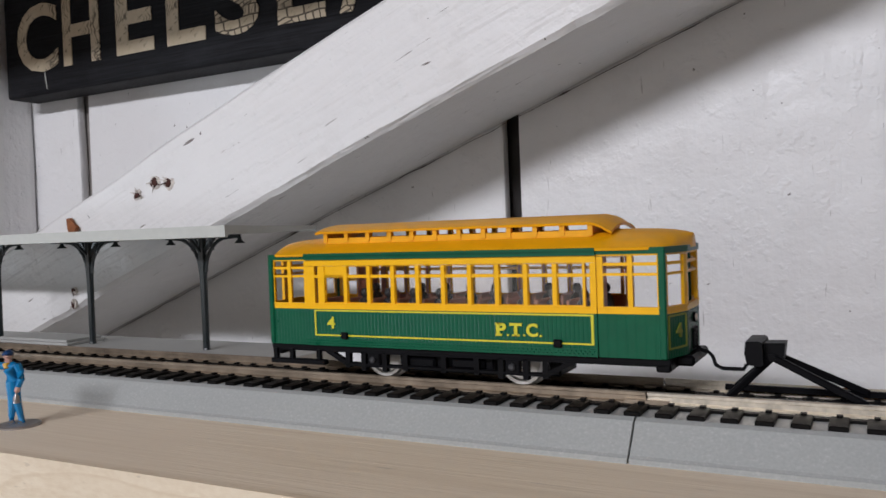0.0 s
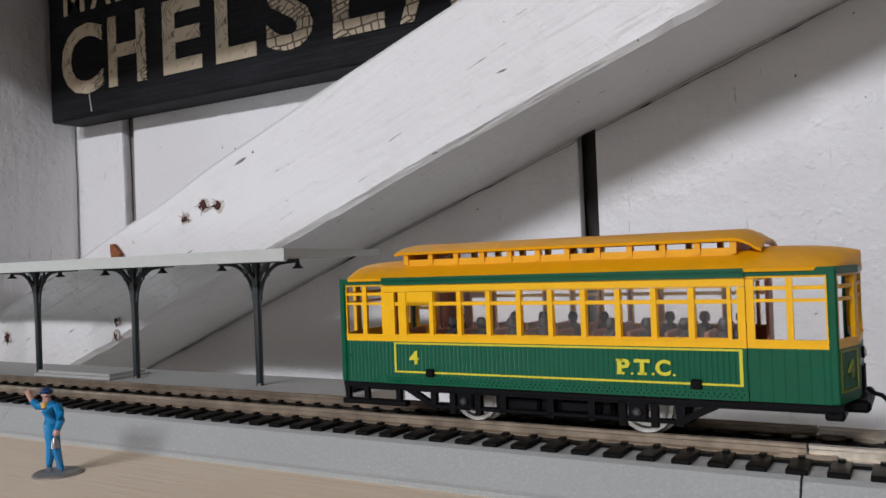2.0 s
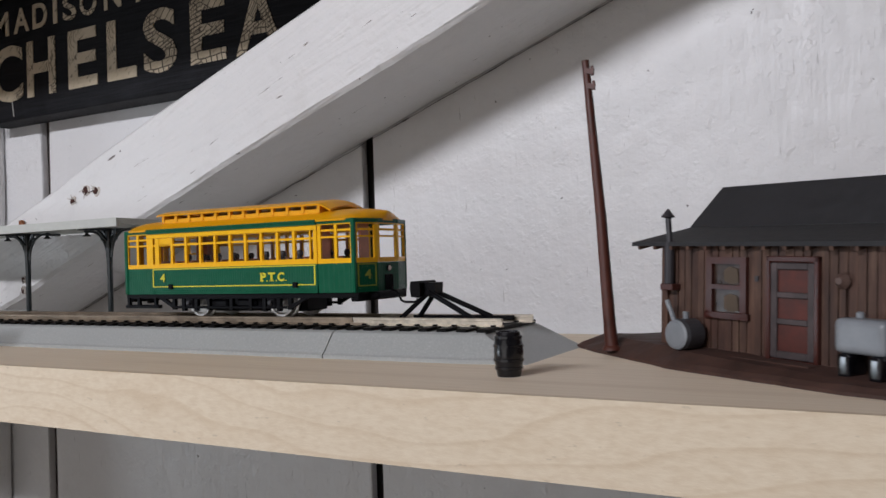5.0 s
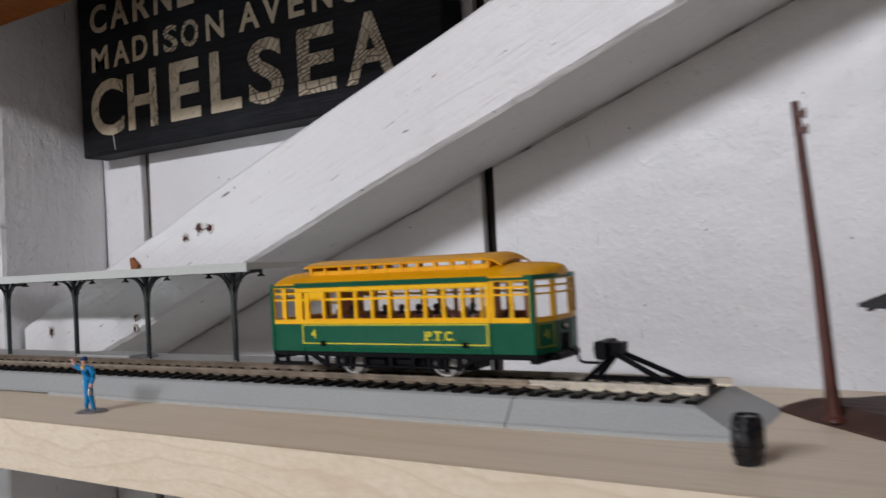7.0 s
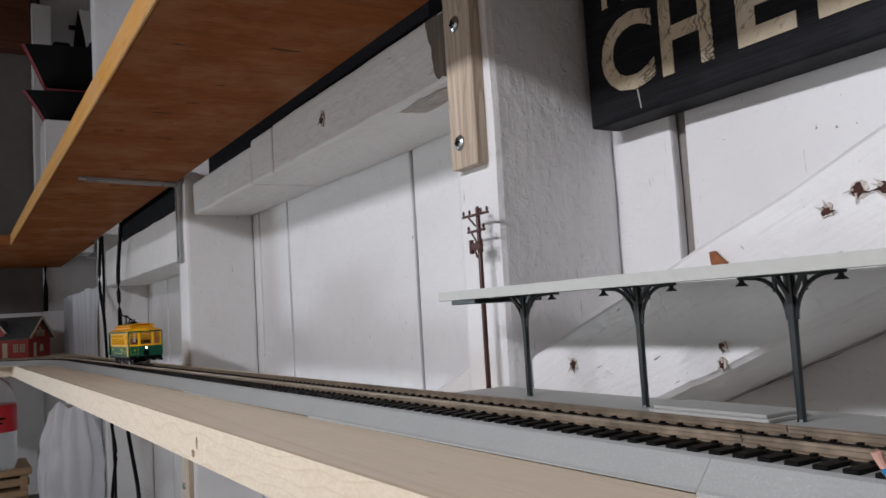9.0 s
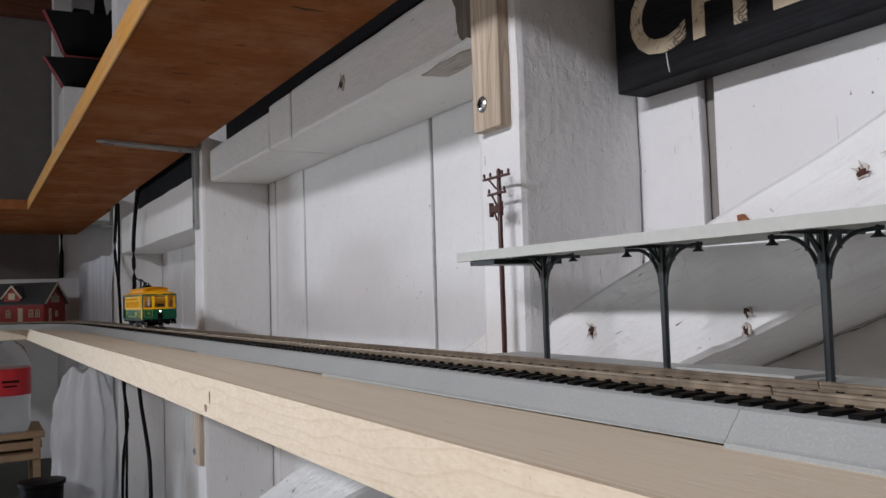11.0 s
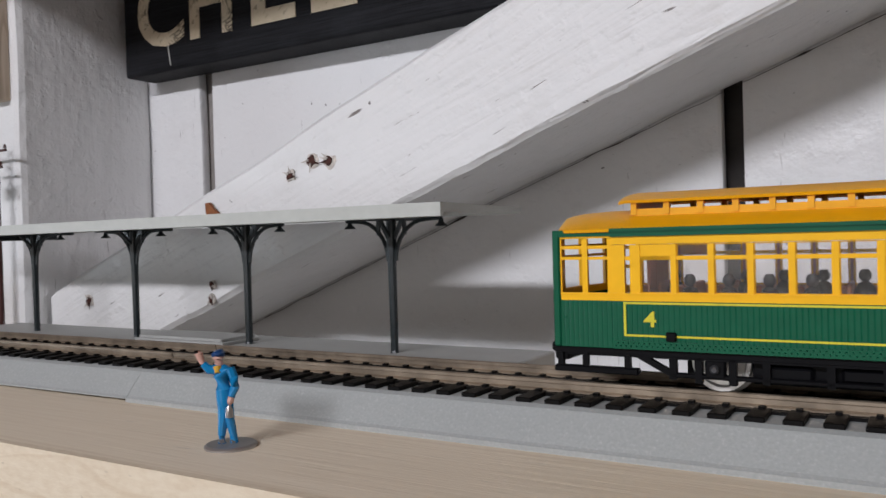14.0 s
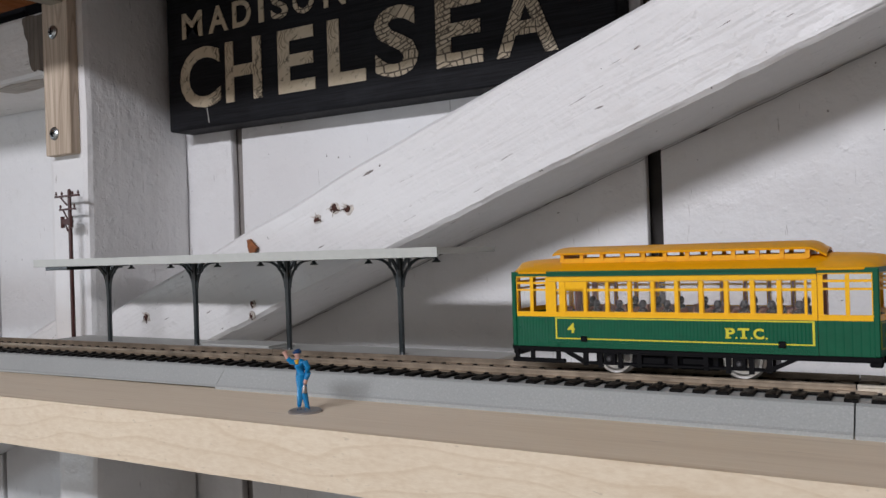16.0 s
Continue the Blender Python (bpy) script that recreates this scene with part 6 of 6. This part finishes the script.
bm_box(bm, -2.44, -2.42, -1.6, 0.208, 0.106, 0.948)
tagged(part("end_boarding", bm, DIM_GREY_BOARD), "grey boarding on the end wall, darkened for the weak light there", "boarding", kind="structure")
bm = bmesh.new()
timber(bm, -2.44, -2.42, 0.216, 0.3325, 0.106, 0.948, 0.002, 0.05, 0.0006, 61.0)
tagged(part("corner_board", bm, WHITE_WALL), "white painted board in the wall corner", "boarding", kind="structure")
# black bar added so the gap between the corner boards reads as a dark line
bm = bmesh.new()
bm_path(bm, [(-2.416, 0.2120 + 0.0012 * math.sin(k * 1.3), 0.107 + 0.06 * k) for k in range(15)], 0.0050, 8)
tagged(part("corner_pipe", bm, BLACK, smooth=True), "thin black bar added to darken the gap in the wall corner", "pipe")
def thin_film(nt, b):
    f = noise_of(nt, coords(nt, (1, 1, 0.3)), 40.0, 5, 0.6)
    col = ramp(nt, f, [(0.3, (0.82, 0.83, 0.86)), (0.7, (0.92, 0.93, 0.95))])
    nt.links.new(col, b.inputs["Base Color"])
    b.inputs["Roughness"].default_value = 0.25
    bump(nt, b, f, 0.4, 0.004)
    tl = nt.nodes.new("ShaderNodeBsdfTranslucent")
    nt.links.new(col, tl.inputs["Color"])
    mx = nt.nodes.new("ShaderNodeMixShader")
    mx.inputs[0].default_value = 0.4
    nt.links.new(b.outputs[0], mx.inputs[1])
    nt.links.new(tl.outputs[0], mx.inputs[2])
    nt.links.new(mx.outputs[0], nt.nodes["Material Output"].inputs["Surface"])


PLASTIC_FILM = material("white_film", thin_film)
def film(name, label, x0, x1, y, z0, z1, folds, depth, cat, seed, taper=0.0):
    bm = bmesh.new()
    nx, nz = 70, 16
    grid = []
    for k in range(nz + 1):
        f = k / nz
        row = []
        for i in range(nx + 1):
            g = i / nx
            x = x0 + (x1 - x0) * (0.5 + (g - 0.5) * (1 - taper * f ** 2))
            d = depth * (math.sin(g * folds * math.tau + 1.5 * noise.noise((g * 3, f * 2, seed))) * 0.5 + noise.noise((g * 9, f * 2.5, seed + 4)) + 0.25 * noise.noise((g * 14, f * 5, seed)))
            top = z1 - abs(g - 0.5) * taper * 0.12 * (z1 - z0) + 0.012 * noise.noise((g * 6, seed, 2))
            row.append(bm.verts.new((x, y + d, z0 + (top - z0) * f)))
        grid.append(row)
    for a, b in zip(grid, grid[1:]):
        for i in range(nx):
            bm.faces.new((a[i], a[i + 1], b[i + 1], b[i]))
    bmesh.ops.solidify(bm, geom=bm.faces[:], thickness=0.002)
    return tagged(part(name, bm, PLASTIC_FILM, smooth=True), label, cat)


film("plastic_sheet", "white crumpled plastic sheet hanging against the wall", -2.400, -1.83, 0.250, -0.30, 0.135, 9, 0.006, "sheet", 2.0)
def pleated_bag():
    """A slack bag of thin film with two gathered corners; it stands on the chest and leans on the wall."""
    bm = bmesh.new()
    rings = []
    around = 96
    for k in range(34):
        f = k / 33
        z = -0.3340 + 0.2480 * f
        wide = 0.058 * (1.0 - 0.10 * (1 - f) - 0.42 * max(0.0, (f - 0.55) / 0.45) ** 1.6)
        deep = 0.034 * (1.0 - 0.62 * max(0.0, (f - 0.45) / 0.55) ** 1.3)
        ring = []
        for i in range(around):
            a = i * math.tau / around
            fold = 0.085 * math.sin(11 * a + 2.2 * noise.noise((f * 2.5, 0.0, 3.0)) + 1.4 * noise.noise((math.cos(a) * 2, math.sin(a) * 2, 5.0)))
            crease = 0.10 * noise.noise((math.cos(a) * 2.4, math.sin(a) * 2.4, f * 5.0)) + 0.05 * noise.noise((math.cos(a) * 6, math.sin(a) * 6, f * 11.0))
            r = 1.0 + fold * (0.5 + 0.7 * f) + crease
            x, y = wide * r * math.cos(a), deep * r * math.sin(a)
            peak = 0.020 * f ** 3 * (math.exp(-((x - 0.016) / 0.013) ** 2) + math.exp(-((x + 0.018) / 0.013) ** 2) - 0.5)
            ring.append((x, y, z + peak))
        rings.append(ring)
    bm_loft(bm, rings)
    return tagged(part("plastic_bag", bm, PLASTIC_FILM, smooth=True), "bulging white plastic bag standing on the chest", "bag")


bag = pleated_bag()
bag.matrix_world = Matrix.Translation((-1.80, 0.196, 0)) @ Matrix.Rotation(radians(75), 4, "Z")
for k, (pts, rad) in enumerate([
        ([(-1.72, 0.243, 0.2175), (-1.752, 0.243, 0.1326), (-1.704, 0.244, 0.068), (-1.70, 0.246, -0.02), (-1.677, 0.246, -0.118), (-1.625, 0.245, -0.157), (-1.660, 0.245, -0.203), (-1.690, 0.245, -0.245), (-1.69, 0.24, -0.6)], 0.0028),
        ([(-1.70, 0.243, 0.2175), (-1.70, 0.244, 0.14), (-1.72, 0.245, 0.06), (-1.675, 0.246, -0.06), (-1.690, 0.25, -0.14), (-1.640, 0.245, -0.20), (-1.65, 0.24, -0.6)], 0.0024),
        ([(-1.505, 0.243, 0.2175), (-1.551, 0.243, 0.1392), (-1.540, 0.243, 0.0648), (-1.593, 0.251, -0.0048), (-1.55, 0.251, -0.115), (-1.51, 0.251, -0.157), (-1.455, 0.25, -0.21), (-1.45, 0.25, -0.6)], 0.0032)]):
    smooth_pts = []
    for a, b in zip(pts, pts[1:]):
        for i in range(5):
            smooth_pts.append(Vector(a).lerp(Vector(b), i / 5))
    for _ in range(3):
        smooth_pts = [smooth_pts[0]] + [(a + b * 2 + c) / 4 for a, b, c in zip(smooth_pts, smooth_pts[1:], smooth_pts[2:])] + [smooth_pts[-1]]
    bm = bmesh.new()
    bm_path(bm, smooth_pts, rad, 8)
    tagged(part("cable", bm, BLACK, smooth=True), "black electric cable hanging down past the shelf", "cable", "hanging cables")

# brown timber along the top of the end wall
bm = bmesh.new()
timber(bm, -2.4195, -2.375, -1.6, 0.1880, 0.762, 0.900, 0.003, 0.05, 0.0010, 41.0)
tagged(part("wall_beam", bm, raw_wood("red_brown_timber", (0.17, 0.062, 0.032), (0.07, 0.022, 0.012), "y", 20, stains=0.4, stain=(0.04, 0.015, 0.01))), "dark red-brown timber along the top of the end wall", "beam", kind="structure")

# red station house at the corner
red = thing("toy_house", (-2.189, 0.156, 0.0), "red wooden toy station house with dark roof and dormer", "house")
red.rotation_euler = (0, 0, math.atan2(-0.8, -0.6))
RED_BOARD = plain("red_board", (0.30, 0.03, 0.024), 0.6, vary=0.3, scale=90)
SLATE = plain("slate_roof", (0.06, 0.066, 0.068), 0.7, vary=0.3, scale=120)
TRIM = plain("cream_trim", (0.50, 0.42, 0.30), 0.6)
# local x runs along the front, local y = -depth
LONG, DEEP, EAVE_H, APEX = 0.16, 0.082, 0.046, 0.090
bm = bmesh.new()
bm_prism(bm, [(0, 0), (-DEEP, 0), (-DEEP, EAVE_H), (-DEEP / 2, APEX - 0.003), (0, EAVE_H)], "x", 0, LONG)
part("wall", bm, RED_BOARD, red, "red boarded walls")
for sgn in (0, 1):
    y0, y1 = (0.006, -DEEP / 2) if sgn == 0 else (-DEEP - 0.006, -DEEP / 2)
    bm = bmesh.new()
    bm_loft(bm, [[(x, y0, EAVE_H - 0.005), (x, y0, EAVE_H - 0.002), (x, y1, APEX + 0.002), (x, y1, APEX - 0.002)] for x in (-0.008, LONG + 0.008)])
    part("roof", bm, SLATE, red, "dark slate roof slope")
    bm = bmesh.new()
    bm_beam(bm, (-0.0085, y0, EAVE_H - 0.0035), (-0.0085, y1, APEX), 0.002, 0.004)
    part("bargeboard", bm, TRIM, red)
DARK_PANE = plain("dark_pane", (0.05, 0.04, 0.035), 0.25, vary=0.3)
def house_window(parent, at, w, z0, z1, along):
    """A cream frame with glazing bars over dark panes; along: x for the front, y for the gable."""
    def box(bm, u0, u1, d0, d1, c0, c1):
        if along == "x":
            bm_box(bm, at + u0, at + u1, d0, d1, c0, c1)
        else:
            bm_box(bm, -d1, -d0, at + u0, at + u1, c0, c1)
    bm = bmesh.new()
    for u0, u1, c0, c1 in ((-w, -w + 0.0016, z0, z1), (w - 0.0016, w, z0, z1), (-w, w, z1 - 0.0018, z1), (-w, w, z0, z0 + 0.0018), (-0.0006, 0.0006, z0, z1), (-w, w, (z0 + z1) / 2 - 0.0006, (z0 + z1) / 2 + 0.0006)):
        box(bm, u0, u1, 0.0004, 0.0022, c0, c1)
    frame_ob = part("window", bm, TRIM, parent, "cream window frame")
    bm = bmesh.new()
    box(bm, -w, w, 0.0001, 0.0008, z0, z1)
    part("pane", bm, DARK_PANE, frame_ob)


for x in (0.014, 0.030, 0.085, 0.115, 0.140):
    house_window(red, x, 0.0052, 0.013, 0.030, "x")
bm = bmesh.new()
bm_box(bm, 0.050, 0.062, 0.0, 0.0018, 0.001, 0.034, 0.0003)
part("door", bm, TRIM, red, "cream boarded door")
bm = bmesh.new()
bm_box(bm, -0.0018, 0.0, -0.0270, -0.0180, 0.001, 0.032, 0.0003)
part("door", bm, TRIM, red, "cream boarded door")
house_window(red, -0.046, 0.0050, 0.012, 0.027, "y")
for y, z1 in ((-0.030, 0.060), (-0.041, 0.066), (-0.052, 0.060)):
    house_window(red, y, 0.0046, 0.046, z1, "y")
for k in range(9):      # weatherboards on the gable and the front
    z = 0.004 + k * 0.0050
    bm = bmesh.new()
    bm_box(bm, -0.0006, 0.0, -DEEP + 0.0005, -0.0005, z, z + 0.0038)
    part("weatherboard", bm, RED_BOARD, red)
    if z < 0.040:
        bm = bmesh.new()
        bm_box(bm, 0.0005, LONG - 0.0005, 0.0, 0.0006, z, z + 0.0038)
        part("weatherboard", bm, RED_BOARD, red)
bm = bmesh.new()
bm_prism(bm, [(0.055, 0.050), (0.095, 0.050), (0.095, 0.060), (0.075, 0.082), (0.055, 0.060)], "y", -0.030, 0.003)
dormer = part("dormer", bm, RED_BOARD, red, "red gabled dormer")
for d in (-1, 1):
    bm = bmesh.new()
    bm_beam(bm, (0.075 + d * 0.025, -0.013, 0.056), (0.075, -0.013, 0.0845), 0.036, 0.003)
    part("dormer_roof", bm, SLATE, dormer)
    bm = bmesh.new()
    bm_beam(bm, (0.075 + d * 0.025, 0.0055, 0.056), (0.075, 0.0055, 0.0845), 0.0015, 0.0035)
    part("bargeboard", bm, TRIM, dormer)
bm = bmesh.new()
bm_box(bm, 0.067, 0.083, 0.003, 0.0045, 0.054, 0.068)
part("window", bm, TRIM, dormer)

# bottle, crate and bin under the corner
def bottle_clear(nt, b):
    b.inputs["Base Color"].default_value = (0.85, 0.88, 0.9, 1)
    b.inputs["Transmission Weight"].default_value = 0.85
    b.inputs["Roughness"].default_value = 0.08
    b.inputs["IOR"].default_value = 1.2


bottle = thing("bottle", (-1.866, 0.074, -0.192), "empty clear plastic drink bottle with a red label", "bottle")
bm = bmesh.new()
bm_lathe(bm, (0, 0, 0), [(0.020, 0.002), (0.032, 0), (0.037, 0.012), (0.036, 0.05), (0.0375, 0.07), (0.0375, 0.118), (0.036, 0.13), (0.026, 0.155), (0.013, 0.165), (0.012, 0.168)], 28)
part("bottle_body", bm, material("clear_bottle", bottle_clear), bottle, smooth=True)
bm = bmesh.new()
bm_lathe(bm, (0, 0, 0.068), [(0.0376, 0), (0.0381, 0.001), (0.0381, 0.048), (0.0376, 0.049)], 28)
label = part("bottle_label", bm, plain("red_label", (0.50, 0.008, 0.015), 0.35, vary=0.1), bottle, "red wrap label")
bm = bmesh.new()
for z0, z1, y0, y1 in ((0.092, 0.096, -0.012, 0.016), (0.084, 0.087, -0.010, 0.012)):
    bm_box(bm, 0.0345, 0.0384, y0, y1, z0, z1)
part("label_bar", bm, BLACK, label)
crate = thing("crate", (-1.888, 0.074, -0.302), "rough wooden crate of thin slats standing below", "crate")
CRATE_WOOD = raw_wood("crate_wood", (0.40, 0.27, 0.16), (0.24, 0.15, 0.08), "y", 40)
for k, (z0, z1, dx) in enumerate(((0.098, 0.110, 0.0), (0.078, 0.092, -0.008), (0.060, 0.072, 0.003))):
    bm = bmesh.new()
    bm_box(bm, -0.10 + dx, 0.055 + dx, -0.30, 0.058 - 0.004 * k, z0, z1, 0.0015)
    part("slat", bm, CRATE_WOOD, crate)
for x, y in ((0.045, 0.045), (-0.085, 0.045), (0.045, -0.28), (-0.085, -0.28)):
    bm = bmesh.new()
    bm_box(bm, x - 0.006, x + 0.006, y - 0.006, y + 0.006, -0.9, 0.0985)
    part("leg", bm, CRATE_WOOD, crate)
bm = bmesh.new()
bm_box(bm, -2.40, -1.60, -0.6, 0.31, -0.95, -0.335, 0.004)
tagged(part("chest", bm, plain("dark_green_paint", (0.03, 0.035, 0.022), 0.6)), "dark green painted chest below the shelf", "chest")
tub = thing("tub", (-1.70, 0.118, -0.335), "black round plastic tub standing on the chest", "tub")
bm = bmesh.new()
bm_lathe(bm, (0, 0, 0), [(0.028, 0), (0.031, 0.002), (0.034, 0.07), (0.037, 0.072), (0.037, 0.078), (0.020, 0.080)], 24)
part("tub_body", bm, BLACK, tub, smooth=True)

# model boats on the end wall
stand = thing("display_column", (-2.27, 0.25, 0.2355), "white painted column under the model boats", "column")
bm = bmesh.new()
bm_box(bm, -0.06, 0.06, -0.05, 0.05, 0, 0.3130, 0.002)
part("column_body", bm, WHITE_STUD, stand)
HULL_RED = plain("hull_red", (0.22, 0.008, 0.016), 0.4)
HULL_BLACK = plain("hull_black", (0.005, 0.005, 0.006), 0.6, spec=0.08)
for z, tall, label in ((0.549, 0.075, "black model boat hull with red stem standing on a column"), (0.632, 0.104, "black model boat with red stem and dark upright mast")):
    boat = thing("model_boat", (-2.25, 0.0, z), label, "boat", "model boats")
    bow, foot, stern = 0.163, 0.207, 0.345
    bm = bmesh.new()
    rings = []
    for i in range(19):
        y = bow + 0.001 + (stern - bow) * (i / 18) ** 1.4
        f = (y - bow) / (stern - bow)
        w = 0.052 * min(1.0, (f * 2.2 + 0.015)) ** 0.7
        keel = tall * max(0.0, 1 - (y - bow) / (foot - bow)) ** 0.85
        sheer = tall * (1.0 - 0.10 * math.sin(f * math.pi))
        ring = []
        for k in range(11):
            u = -1 + k / 5
            ring.append((w * u, y, keel + (sheer - keel) * abs(u) ** 2.6))
        rings.append(ring)
    bm_loft(bm, rings)
    part("hull", bm, HULL_BLACK, boat, smooth=True)
    bm = bmesh.new()
    stem = [(0, bow + (foot - bow) * i / 12, tall * (1 - i / 12) ** 0.85) for i in range(13)] + [(0, stern - 0.02, 0.0012)]
    bm_path(bm, stem, 0.0060, 8)
    part("stem", bm, HULL_RED, boat, "thin red stem and keel", smooth=True)
    if z > 0.6:
        bm = bmesh.new()
        bm_prism(bm, [(0.270, 0.09), (0.303, 0.09), (0.294, 0.150), (0.284, 0.203), (0.276, 0.150)], "x", -0.006, 0.006)
        part("mast", bm, HULL_BLACK, boat)
        bm = bmesh.new()
        bm_bar(bm, (0, 0.262, 0.158), (0, 0.280, 0.158), 0.006, seg=10)
        part("lantern", bm, HULL_BLACK, boat)
        for y0, y1, h in ((0.225, 0.262, 0.112), (0.306, 0.334, 0.121)):
            bm = bmesh.new()
            bm_box(bm, -0.022, 0.022, y0, y1, 0.088, h, 0.003)
            part("cabin", bm, HULL_BLACK, boat)
for y in (0.19, 0.30):
    bm = bmesh.new()
    bm_box(bm, -2.40, -2.36, y, y + 0.045, 0.2355, 0.88, 0.002)
    tagged(part("white_post", bm, WHITE_STUD), "white painted post behind the model boats", "post", "white posts", "structure")

# dark offcuts stored on the blockings
OFFCUT = plain("black_offcut", (0.005, 0.005, 0.006), 0.8, vary=0.3, scale=60, spec=0.1)
for a, b, y, z0, z1 in ((-0.822, -0.560, 0.268, 0.2203, 0.262), (-1.10, -0.827, 0.275, 0.2193, 0.262), (-1.60, -1.20, 0.2600, 0.1963, 0.262)):
    bm = bmesh.new()
    timber(bm, a, b, y, y + 0.022, z0, z1, 0.001, 0.05, 0.0004, a)
    tagged(part("offcut", bm, OFFCUT), "black painted timber offcut lying on the wall blocking", "offcut", "stored offcuts")

# unseen board added on the shelf overhead; keeps lamp light off the sign's top
bm = bmesh.new()
timber(bm, -0.470, 0.60, 0.205, 0.230, 0.2357, 0.345, 0.001, 0.05, 0.0004, 3.0)
tagged(part("offcut", bm, OFFCUT), "unseen black board added on the plywood shelf to shade the sign", "offcut", "stored offcuts")
